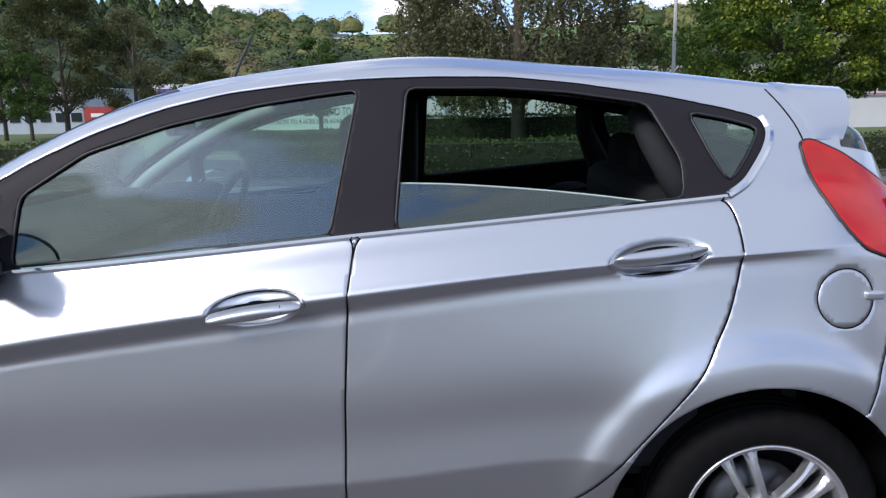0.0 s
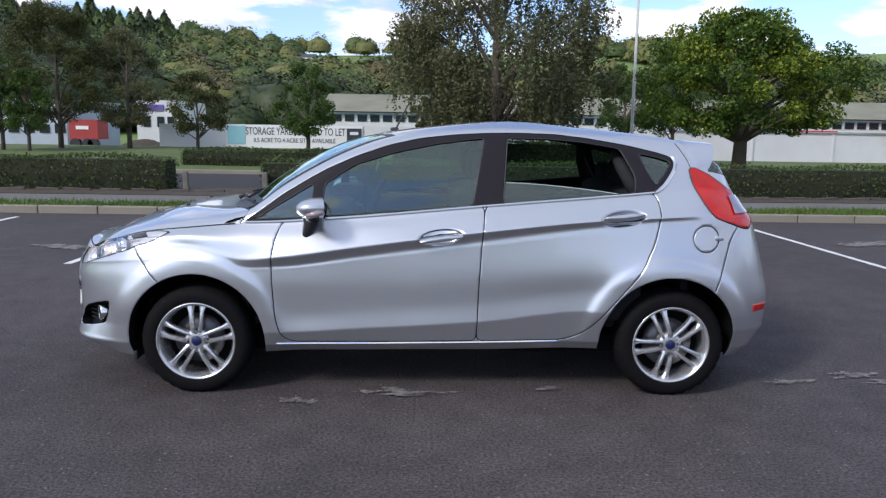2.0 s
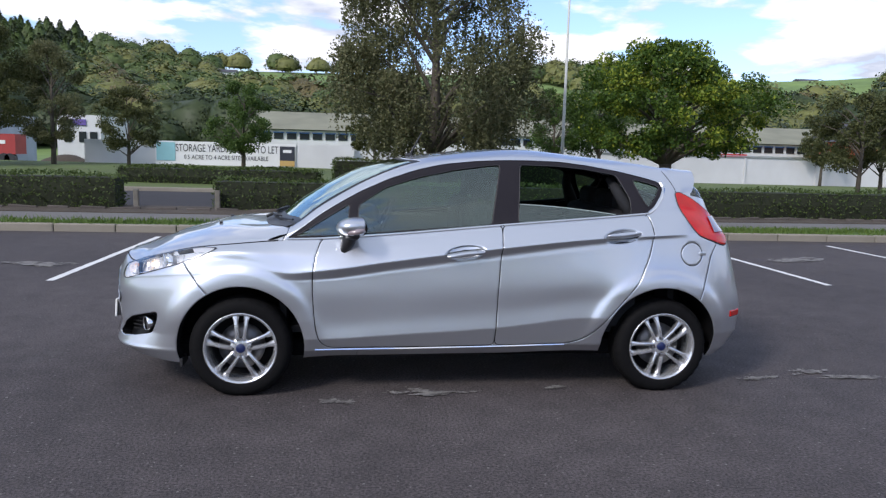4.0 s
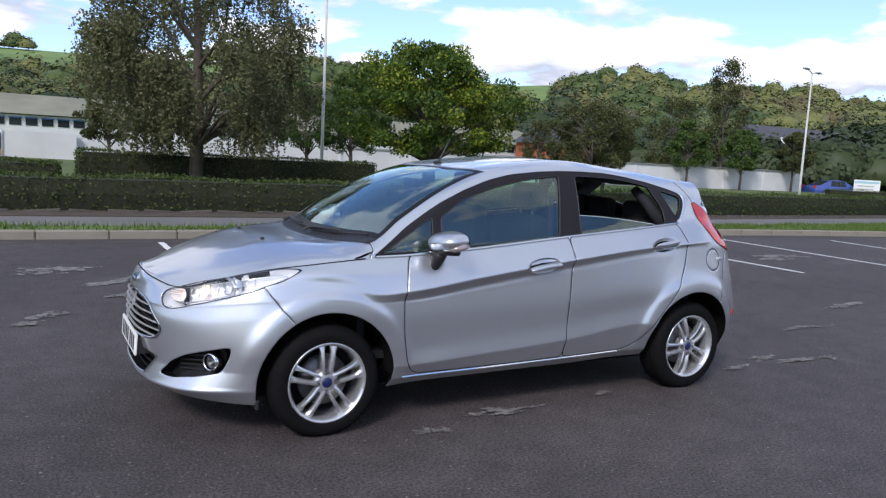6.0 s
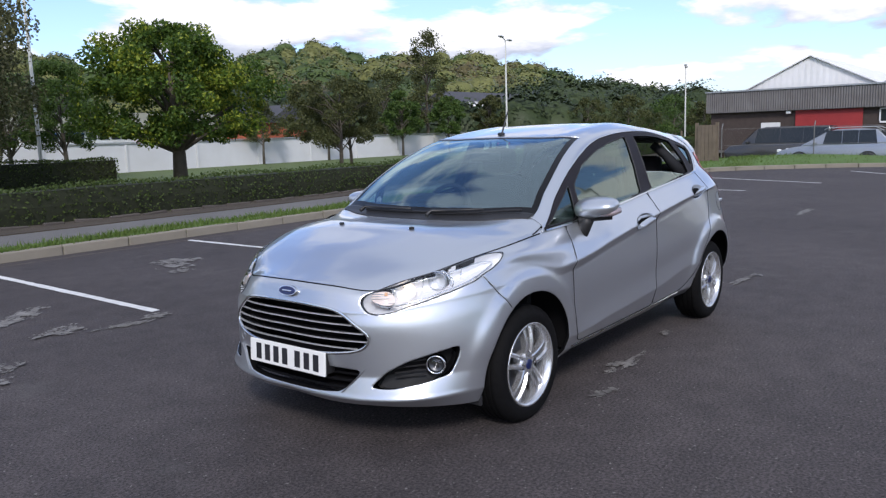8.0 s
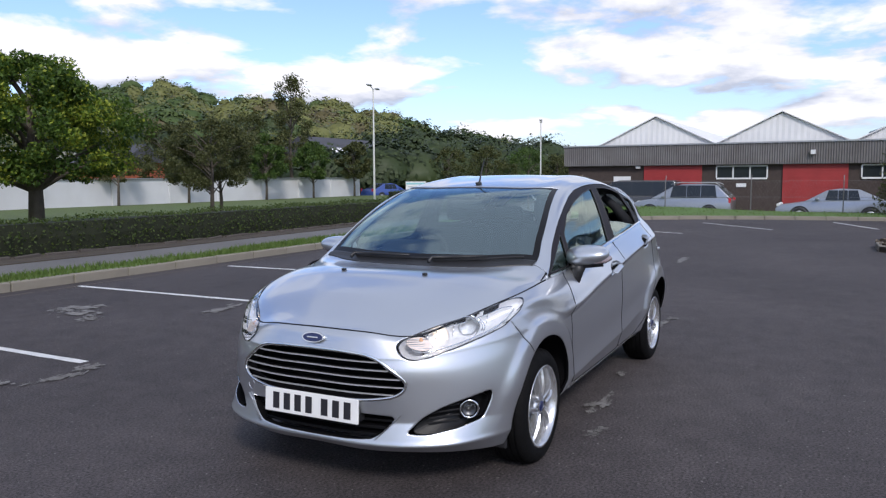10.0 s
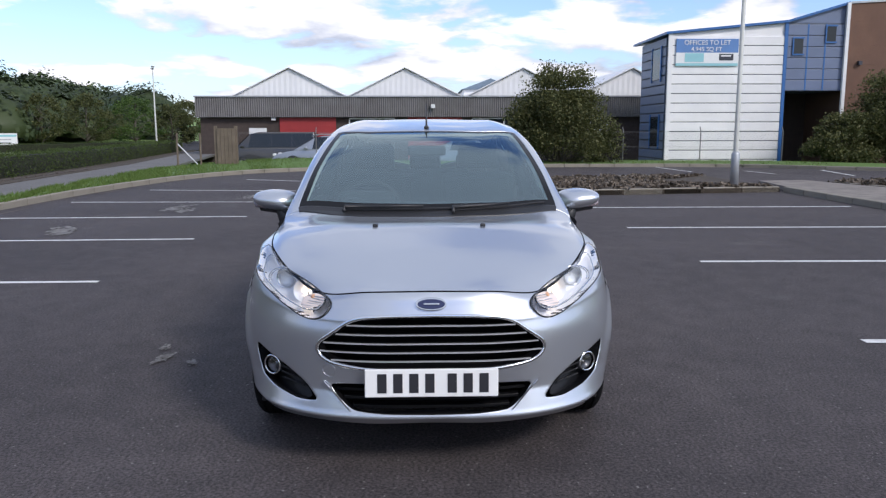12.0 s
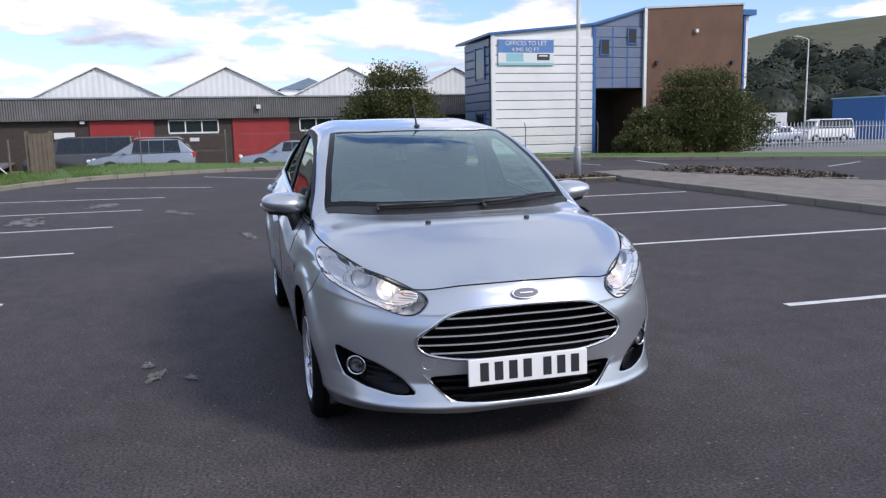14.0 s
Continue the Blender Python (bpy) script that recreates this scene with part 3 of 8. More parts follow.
    tagged(mesh_ob("bay_line", vs, fs, material or M["line"]), label, "bay line", "parking bay lines", "")


for a, b in [((-6.1, 2.9), (-6.06, 6.78)), ((-3.6, 2.92), (-3.41, 6.76)), ((-0.87, 3.1), (-0.82, 6.88)), ((2.06, 2.98), (2.03, 7.0)), ((4.84, 2.91), (4.72, 6.83)), ((7.39, 2.81), (7.3, 6.68)), ((9.9, 2.64), (10.02, 6.72)), ((12.55, 2.42), (13.0, 6.25)), ((15.1, 1.5), (16.7, 4.85)), ((17.4, -0.4), (20.0, 1.8)), ((18.7, -2.9), (21.7, -1.8)),
             ((-0.16, -2.84), (-0.25, -7.6)), ((2.92, -2.88), (2.8, -7.6)), ((5.74, -2.86), (5.63, -7.6)), ((8.55, -2.95), (8.52, -7.6)), ((-3.1, -2.85), (-3.15, -7.6)),
             ((19.75, -8.7), (23.0, -8.5)), ((18.5, -10.83), (20.2, -10.6)), ((17.4, -12.7), (20.6, -13.35)), ((13.75, -15.7), (15.2, -18.2))]:
    white_line(a, b)
for x in np.arange(-3, 15, 1.5):
    if random.random() < 0.75:
        white_line((x, 6.98), (x + 1.4, 6.98 - (0.05 if x > 11 else 0)), 0.035, M["faded"], "faint faded brown line along the kerb")


flecks = ([], [])


def worn_patch(cx, cy, sx, sy, rz, seed):
    """A pale worn area: a scatter of ragged thin flecks of bared stone, a few millimetres proud."""
    rng = np.random.default_rng(seed)
    lift = 0.004 + 0.0005 * (seed % 8)
    c, s = math.cos(radians(rz)), math.sin(radians(rz))
    vs, fs = flecks
    cores = rng.normal(0, 0.42, (4, 2))
    for k in range(170):
        m = cores[rng.integers(4)] + rng.normal(0, 0.30, 2)
        big = rng.random() ** 4
        ra, rb = (0.018 + 0.20 * big) * sx, (0.045 + 0.26 * big) * sy
        n, o = 13, len(vs)
        for w in np.linspace(0, 2 * np.pi, n, endpoint=False):
            r = rng.uniform(0.25, 1.5)
            a, b = m[0] * sx + ra * r * math.cos(w), m[1] * sy + rb * r * math.sin(w)
            vs.append((cx + c * a - s * b, cy + s * a + c * b, lift + 0.00003 * k))
        fs.append(tuple(range(o, o + n)))


for i, p in enumerate([(-0.10, -0.81, 0.19, 0.035, 2), (-0.25, -0.80, 0.10, 0.05, 0), (0.62, -0.73, 0.10, 0.03, 4), (-0.70, -0.91, 0.06, 0.04, 8), (-0.65, -0.95, 0.05, 0.04, 0), (2.05, -0.58, 0.14, 0.04, 4), (2.42, -0.46, 0.12, 0.06, 14), (2.65, -0.58, 0.22, 0.035, -2), (2.95, -0.60, 0.10, 0.04, 0), (3.9, 0.23, 0.32, 0.04, -3), (5.6, 0.9, 0.4, 0.08, 10), (8.6, 0.3, 0.5, 0.10, 5), (9.0, 1.95, 0.35, 0.12, 30), (9.3, 2.1, 0.25, 0.12, 0),
                          (-1.32, 2.86, 0.26, 0.06, 0), (-0.98, 2.93, 0.14, 0.08, 10), (-1.6, 3.1, 0.2, 0.1, 20), (-2.4, 2.4, 0.16, 0.08, 40), (-2.55, 2.15, 0.14, 0.06, 0), (-1.7, 3.9, 0.4, 0.16, 35), (-2.3, 4.7, 0.4, 0.2, 10), (0.6, 5.2, 0.4, 0.25, 30), (-4.2, 4.0, 0.4, 0.16, 0), (-0.35, 1.60, 0.13, 0.045, -8), (-0.48, 1.40, 0.07, 0.04, 15), (-0.15, 1.65, 0.06, 0.03, 0), (5.6, 4.9, 0.6, 0.2, 20), (8.6, 4.3, 0.6, 0.25, 0), (11.2, 3.4, 0.5, 0.35, 10), (1.4, 3.9, 0.3, 0.12, 0)]):
    worn_patch(*p, i + 5)
tagged(mesh_ob("worn_patches", *flecks, M["patch"]), "pale scuffed flecks worn into the asphalt", "worn asphalt", kind="stuff")


# ---- plants ----
def hedge(name, line, width, base, top, label, seed, density=420, size=0.055):
    """A clipped hedge: a dark core, imitating inner shade, under a skin of small leaves."""
    rng = np.random.default_rng(seed)
    e = thing(name, label, "hedge")
    vs, fs = [], []
    pts = smooth_line(line, 1.0)
    sv = []
    for i, p in enumerate(pts):
        d = pts[min(i + 1, len(pts) - 1)] - pts[max(i - 1, 0)]
        d /= np.linalg.norm(d)
        sv.append(np.array([-d[1], d[0]]))
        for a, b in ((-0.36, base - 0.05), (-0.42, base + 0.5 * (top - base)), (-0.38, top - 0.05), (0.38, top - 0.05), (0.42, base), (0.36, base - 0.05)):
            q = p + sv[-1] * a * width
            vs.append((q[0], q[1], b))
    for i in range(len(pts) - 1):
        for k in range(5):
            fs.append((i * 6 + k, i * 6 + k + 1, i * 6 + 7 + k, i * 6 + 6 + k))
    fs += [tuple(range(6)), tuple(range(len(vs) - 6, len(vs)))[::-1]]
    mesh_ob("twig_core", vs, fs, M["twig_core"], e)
    cs = []
    h = top - base
    for i in range(len(pts) - 1):
        seg = np.linalg.norm(pts[i + 1] - pts[i])
        n = int(density * seg * (2 * h + width))
        s = rng.random(n)
        u = rng.random(n) * (2 * h + width)
        side = np.where(u < h, -0.47 * width, np.where(u < h + width, (u - h) / width * 0.94 * width - 0.47 * width, 0.47 * width))
        z = np.where(u < h, base + u, np.where(u < h + width, top, base + u - h - width))
        bulge = 0.03 * np.sin((pts[i][0] + s) * 2.1 + z * 3) + rng.normal(0, 0.025, n)
        p = pts[i] + (pts[i + 1] - pts[i]) * s[:, None]
        nrm = sv[i]
        cs.append(np.stack([p[:, 0] + nrm[0] * (side + np.sign(side) * bulge), p[:, 1] + nrm[1] * (side + np.sign(side) * bulge), z + np.where(np.abs(z - top) < 1e-6, bulge, 0)], 1))
    for end, nd in ((pts[0], -1), (pts[-1], 1)):
        n = int(density * h * width)
        d = (pts[1] - pts[0]) / np.linalg.norm(pts[1] - pts[0]) * nd
        a, b = rng.uniform(-0.47, 0.47, n) * width, rng.random(n) * h
        nrm = np.array([-d[1], d[0]])
        cs.append(np.stack([end[0] + nrm[0] * a + d[0] * rng.normal(0.02, 0.03, n), end[1] + nrm[1] * a + d[1] * rng.normal(0.02, 0.03, n), base + b], 1))
    v, f = leaf_quads(np.concatenate(cs), size, rng)
    np_mesh("leaves", v, f, M["hedge"], e, kind="stuff")
    return e


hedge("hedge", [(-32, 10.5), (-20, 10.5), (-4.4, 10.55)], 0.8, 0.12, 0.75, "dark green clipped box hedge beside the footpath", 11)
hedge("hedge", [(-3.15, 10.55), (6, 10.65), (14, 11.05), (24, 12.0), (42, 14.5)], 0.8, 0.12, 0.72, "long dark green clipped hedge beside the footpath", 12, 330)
hedge("hedge", [(40.5, 25.5), (46, 22.3), (53, 19.0)], 0.9, -0.35, 0.55, "low dark clipped hedge behind the notice board", 17, 200)
hedge("hedge", [(-1.0, 20.2), (4, 20.2), (8.35, 20.0)], 1.2, 0.05, 0.98, "clipped hedge on the grass behind the road", 13, 260, 0.07)
hedge("hedge", [(-7.5, 20.5), (-4.5, 20.2), (-1.2, 20.2)], 1.8, 0.05, 0.62, "low spreading shrub bank on the grass", 14, 240, 0.08)

for x in (-4.58, -3.08):
    post = part("gate_post", box_bm(0.10, 0.10, 0.42, (0, 0, 0.20), 0.02), M["post_stone"], None)
    post.matrix_basis = pose(x, 10.12, 0.10, 1.5, -1, 6)
    tagged(post, "short weathered concrete post at the hedge end", "post", "hedge posts")


def tree(name, label, base, height, crown, material, seed, trunk=0.12, leaves=8000, size=0.10, limbs=9, droop=0.0, clear=None, lumps=46, group="", lump_r=0.24, second=None):
    """A tapered trunk with limbs, and a crown of leaf clumps with gaps. crown: half width, half depth, bottom and top above the base."""
    rng = np.random.default_rng(seed)
    e = thing(name, label, "tree", base, group=group)
    cw, cd, cb, ct = crown
    ct0 = ct - cb
    tv, tf = tube([(0, 0, -0.15), (0.02, 0, 0.25 * height), (rng.normal(0, 0.05), rng.normal(0, 0.05), 0.55 * height), (rng.normal(0, 0.12), rng.normal(0, 0.12), 0.9 * height)], [trunk * 1.25, trunk, trunk * 0.65, trunk * 0.12], 9)
    mesh_ob("trunk", tv, tf, M["bark"], e, smooth=True)
    cen = []
    allv, allf = [], []
    for i in range(lumps):
        w, c = rng.uniform(0, 2 * np.pi), rng.uniform(-0.95, 0.98)
        r = rng.uniform(0.35, 1.0) ** 0.6 * (1 - 0.25 * c) * math.sqrt(max(0.06, 1 - c * c * 0.9)) * rng.uniform(0.8, 1.08)
        q = np.array([math.cos(w) * r * cw, math.sin(w) * r * cd, cb + (c * 0.5 + 0.5) * ct0])
        cen.append(q)
        if i < limbs * 3:
            start = np.array([0, 0, max(cb * 0.75, q[2] - 0.45 * math.hypot(q[0], q[1]) - 0.2 * height * rng.random())])
            start[2] = min(start[2], 0.8 * height)
            mid = (start + q) / 2 + np.array([0, 0, 0.1 * ct0 * rng.uniform(0, 1)])
            a, b = tube([start, mid, q], [trunk * 0.42, trunk * 0.25, 0.012], 5, False)
            o = len(allv)
            allv += a
            allf += [tuple(k + o for k in g) for g in b]
    tagged(mesh_ob("branchwork", allv, allf, M["bark"], e, smooth=True), kind="stuff")
    cen = np.array(cen)
    pick = rng.integers(0, lumps, leaves)
    lr = lump_r * (0.5 * cw + 0.5 * ct0 / 2) * rng.uniform(0.6, 1.3, lumps)
    d = rng.normal(size=(leaves, 3))
    d /= np.linalg.norm(d, axis=1)[:, None]
    rad = (rng.random(leaves) ** 0.45)[:, None] * lr[pick][:, None]
    p = cen[pick] + d * rad * np.array([1, 1, 0.8])
    if droop:
        # hanging twigs: leaves fall in thin strands below the clumps
        ns = leaves // 34
        head = p[rng.integers(0, leaves, ns)]
        which = rng.integers(0, ns, leaves)
        fall = rng.random(leaves) * rng.uniform(0.3, 1.0, ns)[which] * droop * 2.6
        hang = head[which] + rng.normal(0, 0.035, (leaves, 3))
        hang[:, 2] -= fall
        keep = rng.random(leaves) < 0.25
        p = np.where(keep[:, None], p, hang)
    if clear:
        p = p[p[:, 2] > clear]
    if second:
        # some clumps turn yellow, with sunlight painted in; more of them high and outside
        turned = rng.random(lumps) < np.clip(0.15 + 0.5 * (cen[:, 2] - cb) / ct0 * np.hypot(cen[:, 0] / cw, cen[:, 1] / cd), 0, 0.6)
        m = rng.random(leaves) < np.where(turned[pick], 0.62, 0.10)
        m = m[:len(p)] if len(m) != len(p) else m
        v, f = leaf_quads(p[m], size, rng)
        np_mesh("yellowing_sunlit_leaves", v, f, second, e, kind="stuff")
        p = p[~m]
    v, f = leaf_quads(p, size, rng, droop=0.5 if droop else 0.0)
    np_mesh("crown", v, f, material, e, kind="stuff")
    return e


tree("birch_tree", "tall weeping birch with thin grey-green drooping foliage", (2.1, 19.2, 0.1), 8.2, (3.7, 3.2, 1.5, 8.4), M["birch"], 21, 0.17, 105000, 0.092, 16, droop=0.5, clear=0.9, lumps=120, lump_r=0.2)
tree("maple_tree", "round maple with yellow-green leaves on the grass", (9.4, 18.4, 0.12), 4.2, (3.15, 2.7, 1.3, 4.6), M["maple"], 22, 0.19, 46000, 0.115, 12, lumps=120, lump_r=0.19, second=M["maple_sunlit_gold"])
for i, (x, y, h, w, b, t, mt, nm) in enumerate([
        (10.1, 27, 4.0, 1.6, 1.3, 4.4, "leaf_a", "small dark green tree behind the maple"), (8.3, 27.5, 3.6, 1.3, 1.3, 4.0, "leaf_a", "small dark green tree behind the maple"),
        (15.5, 17.6, 3.1, 2.0, 1.15, 3.45, "leaf_b", "spreading tree with dull olive leaves"), (17.0, 18.6, 2.6, 1.2, 1.2, 3.0, "leaf_b", "low olive tree beside the spreading one"),
        (23.8, 32.3, 3.0, 1.05, 1.3, 3.5, "leaf_b", "slim young tree before the white wall"), (28.8, 32.3, 3.2, 1.1, 1.4, 3.6, "leaf_b", "slim young tree before the white wall"),
        (35.6, 32.2, 3.6, 1.4, 1.5, 4.3, "leaf_a", "slim young tree before the white wall"), (40.2, 31.8, 3.4, 1.4, 1.4, 4.0, "leaf_a", "slim young tree before the white wall"), (46.0, 32.2, 3.6, 1.5, 1.5, 4.1, "leaf_b", "slim young tree before the white wall"),
        (-8.9, 26, 3.0, 1.25, 1.05, 3.35, "leaf_b", "young brownish tree before the white wall"), (-4.6, 26, 3.6, 1.3, 1.1, 3.75, "leaf_a", "young green tree before the white wall"), (0.6, 28, 3.0, 1.1, 1.2, 3.7, "leaf_b", "young olive tree before the white wall"),
        (-16.0, 30, 5.6, 2.6, 1.5, 6.2, "leaf_b", "large dark birch by the sheds"), (-13.2, 30.5, 5.2, 1.4, 1.2, 5.4, "birch", "slender birch by the sheds"), (-15.9, 27, 3.0, 1.1, 1.1, 3.4, "leaf_a", "young green tree by the sheds"), (-17.2, 27.5, 3.6, 1.3, 1.2, 3.9, "leaf_a", "young green tree by the sheds"),
        (42.0, 35.2, 7.6, 1.8, 2.2, 9.0, "leaf_b", "tall ragged tree behind the white wall"), (38.5, 36.5, 5.2, 2.4, 1.0, 6.0, "leaf_b", "dull tree behind the white wall"), (31, 36.5, 4.4, 2.0, 1.0, 4.8, "leaf_b", "dull tree behind the white wall"),
        (58, 30, 3.8, 2.6, 0.6, 4.0, "leaf_b", "roadside tree"), (64, 29, 4.0, 3.0, 0.5, 4.2, "leaf_b", "roadside tree"), (70, 27, 4.0, 3.2, 0.4, 4.2, "leaf_a", "roadside tree"), (76, 24, 4.2, 3.2, 0.3, 4.2, "leaf_b", "roadside tree"), (70, 19, 3.6, 2.8, 0.3, 3.7, "leaf_a", "roadside tree"), (62, 21, 3.2, 2.4, 0.4, 3.3, "leaf_b", "roadside tree")]):
    tree("tree", nm + " with a short bare trunk", (x, y, 0.0), h, (w, w * 0.9, b, t), M[mt], 40 + i, 0.03 + 0.013 * h, int(3600 * w * (t - b)) if x < 30 else 6500, 0.088 if x < 30 else 0.17, 7, lumps=60, group="roadside trees", lump_r=0.22)


def bush(label, base, w, d, h, seed, leaves=14000, size=0.12):
    rng = np.random.default_rng(seed)
    e = thing("bush", label, "bush", base)
    vs, fs, cen = [], [], []
    for i in range(130):
        a, c = rng.uniform(0, 2 * np.pi), rng.random() ** 1.1
        r = math.sqrt(max(0.0, 1 - (c * 0.9) ** 2)) * rng.uniform(0.35, 0.95)
        cen.append((math.cos(a) * r * w, math.sin(a) * r * d, 0.12 * h + c * 0.82 * h))
        if i < 26:
            a2, b2 = tube([(cen[-1][0] * 0.15, cen[-1][1] * 0.15, -0.1), (cen[-1][0] * 0.6, cen[-1][1] * 0.6, cen[-1][2] * 0.6), cen[-1]], [0.05, 0.03, 0.01], 5, False)
            o = len(vs); vs += a2; fs += [tuple(k + o for k in g) for g in b2]
    mesh_ob("stemwork", vs, fs, M["bark"], e)
    cen = np.array(cen)
    pick = rng.integers(0, 130, leaves)
    q = rng.normal(size=(leaves, 3)); q /= np.linalg.norm(q, axis=1)[:, None]
    p = cen[pick] + q * (rng.random(leaves) ** 0.5)[:, None] * np.array([0.26 * w, 0.26 * d, 0.19 * h])
    top = p[:, 2] > 0.85 * h
    p[top, 2] += rng.random(top.sum()) * 0.12 * h
    p[:, 2] = np.maximum(p[:, 2], 0.05)
    v, f = leaf_quads(p, size, rng)
    np_mesh("leaves", v, f, M["bush"], e, kind="stuff")


bush("tall loose evergreen bush before the shed", (25.2, -5.35, 0.1), 2.0, 2.2, 3.2, 71, 42000, 0.10)
bush("broad rounded green bush against the brick wall", (25.2, -19.4, 0.0), 2.2, 3.0, 3.25, 72, 42000, 0.11)
bush("low green bush against the offices", (24.9, -16.4, 0.0), 1.3, 1.6, 1.75, 73, 20000, 0.10)


def far_woods():
    """Woods on the far hills: rounded and pointed crowns, each a shell of leaf sprays facing outwards."""
    rng = np.random.default_rng(90)
    def crown(x, y, r, hgt, n, pointed, core):
        ground = float(hill_height(np.array(x), np.array(y)))
        d = rng.normal(size=(n, 3)); d /= np.linalg.norm(d, axis=1)[:, None]
        d[:, 2] = np.abs(d[:, 2]) * 1.25 - 0.25
        lump = 1 + 0.16 * np.sin(d[:, 0] * 5 + x) * np.sin(d[:, 1] * 5 + y) + 0.10 * np.sin(d[:, 2] * 9 + x + y)
        if pointed:
            up = np.clip(d[:, 2], 0, 1)
            p = np.stack([d[:, 0] * r * 0.75 * (1 - 0.75 * up), d[:, 1] * r * 0.75 * (1 - 0.75 * up), hgt * (0.2 + 0.85 * up)], 1)
        else:
            p = d * np.array([r, r, hgt * 0.55]) * (lump * rng.uniform(0.88, 1.04, n))[:, None] + np.array([0, 0, hgt * 0.30])
        nrm = d + rng.normal(0, 0.26, (n, 3))
        for i in range(6):
            for j in range(9):
                e, w = -0.25 + i * 0.2517, 2 * np.pi * j / 8
                c = math.sqrt(max(0.0, 1 - min(1.0, abs(e)) ** 2)) * (0.75 * (1 - 0.75 * max(0, e)) if pointed else 1)
                g = rng.uniform(0.78, 0.96) if j < 8 else 0.87
                core[0].append((x + math.cos(w) * c * r * g, y + math.sin(w) * c * r * g, ground + (hgt * (0.2 + 0.8 * max(0.0, e)) if pointed else hgt * (0.30 + 0.53 * e * g))))
        o = len(core[0]) - 54
        core[1].extend((o + 9 * i + j, o + 9 * i + j + 1, o + 9 * i + j + 10, o + 9 * i + j + 9) for i in range(5) for j in range(8))
        soft = d + 0.25 * (nrm - d) + np.array([0, 0, 0.15])
        return p + np.array([x, y, ground]), nrm / np.linalg.norm(nrm, axis=1)[:, None], soft / np.linalg.norm(soft, axis=1)[:, None]
    names = {"wood_darkest": "very dark green", "wood_dark": "dark green", "wood_green": "mid green", "wood_olive": "olive", "wood_brown": "brownish"}
    bins = {n: ([], [], []) for n in names}
    outs = {n: [] for n in names}
    cores = {n: ([], []) for n in names}
    k = 0
    while k < 2900:
        pick = rng.random()
        az = rng.uniform(-48, 66) if pick < 0.80 else rng.uniform(56, 71) if pick < 0.84 else rng.uniform(36, 60) if pick < 0.88 else rng.uniform(116, 150)
        r = rng.uniform(88, 300) if pick < 0.84 or pick > 0.88 else rng.uniform(64, 92)
        if az > 61 and not az > 100:
            r = rng.uniform(88, 190)
        far = (r - 88) / 212
        field = math.sin(az * 0.21 + 0.6) + math.sin(az * 0.083 + r * 0.035) + 0.5 * math.sin(r * 0.06 + az * 0.4)
        east = az > 100
        if east and r > 190:
            continue
        wooded = east or (-48 < az < -9) or az > 37
        if 27 < az < 37 and 0.5 < far < 0.97:
            continue
        if not wooded and far > 0.45 and field > -0.45:
            continue
        x, y = r * math.sin(radians(az)), r * math.cos(radians(az))
        s = rng.uniform(0.6, 1.5)
        if pick < 0.88 and pick >= 0.84:
            s *= 0.7
        patch = math.sin(az * 0.33 + r * 0.05) + 0.7 * math.sin(az * 0.9 - r * 0.021)
        u = rng.random() * 0.75 + 0.125 * (1 + np.clip(patch, -1, 1))
        if az < -18:
            u *= 0.6
        if far < 0.05 or az > 59:
            u *= 0.38
        # far crowns get lighter tones, standing in for haze and sunlight
        if -18 < az < 100 and far > 0.35:
            u = 0.30 + 0.65 * u if az < 43 else 0.48 + 0.48 * u
        # the eastern woods all take the darkest leaf tone
        n = "wood_darkest" if east else "wood_dark" if u < 0.34 else "wood_green" if u < 0.62 else "wood_olive" if u < 0.90 else "wood_brown"
        p, nrm, soft = crown(x, y, 3.4 * s, 5.6 * s * rng.uniform(0.85, 1.15), 640 if r < 150 else 250, az < -17 and r > 215, cores[n])
        outs[n].append(soft); bins[n][0].append(p); bins[n][1].append(nrm); bins[n][2].append(np.full(len(p), 0.20 if r < 150 else 0.40))
        k += 1
    for n, (ps, ns, zs) in bins.items():
        p, nrm = np.concatenate(ps), np.concatenate(ns)
        a = np.cross(nrm, rng.normal(size=nrm.shape)); a /= np.linalg.norm(a, axis=1)[:, None] + 1e-9
        b = np.cross(nrm, a)
        size = (np.concatenate(zs) * rng.uniform(0.6, 1.35, len(p)))[:, None]
        v = np.stack([p - b * size * 0.85, p + a * size, p + b * size * 0.85, p - a * size], 1).reshape(-1, 3)
        ob = np_mesh("far_woods", v, np.arange(len(v)).reshape(-1, 4), M[n], smooth=True, label=names[n] + " crowns of the woods covering the far hills", kind="stuff")
        np_mesh("inner_foliage", np.array(cores[n][0]), np.array(cores[n][1]), M[n], ob, kind="stuff", smooth=True)
        ob.data.normals_split_custom_set_from_vertices(np.repeat(np.concatenate(outs[n]), 4, 0))


far_woods()


# ---- buildings, fences, lamps ----
def slab(parent, name, x0, x1, y0, y1, z0, z1, material, label="", bevel=0.0):
    return part(name, box_bm(abs(x1 - x0), abs(y1 - y0), abs(z1 - z0), ((x0 + x1) / 2, (y0 + y1) / 2, (z0 + z1) / 2), bevel), material, parent, label)


def sign_text(parent, body, size, at, turn, material, name="lettering", width=None):
    cu = bpy.data.curves.new(name, "FONT")
    cu.body, cu.size, cu.extrude = body, size, 0.004
    cu.align_x, cu.align_y = "CENTER", "CENTER"
    ob = new(name, cu)
    bpy.context.view_layer.update()
    dg = bpy.context.evaluated_depsgraph_get()
    me = bpy.data.meshes.new_from_object(ob.evaluated_get(dg))
    bpy.data.objects.remove(ob)
    me.materials.clear()
    me.materials.append(material)
    o2 = new(name, me)
    o2.parent = parent
    wide = max(v.co.x for v in me.vertices) - min(v.co.x for v in me.vertices)
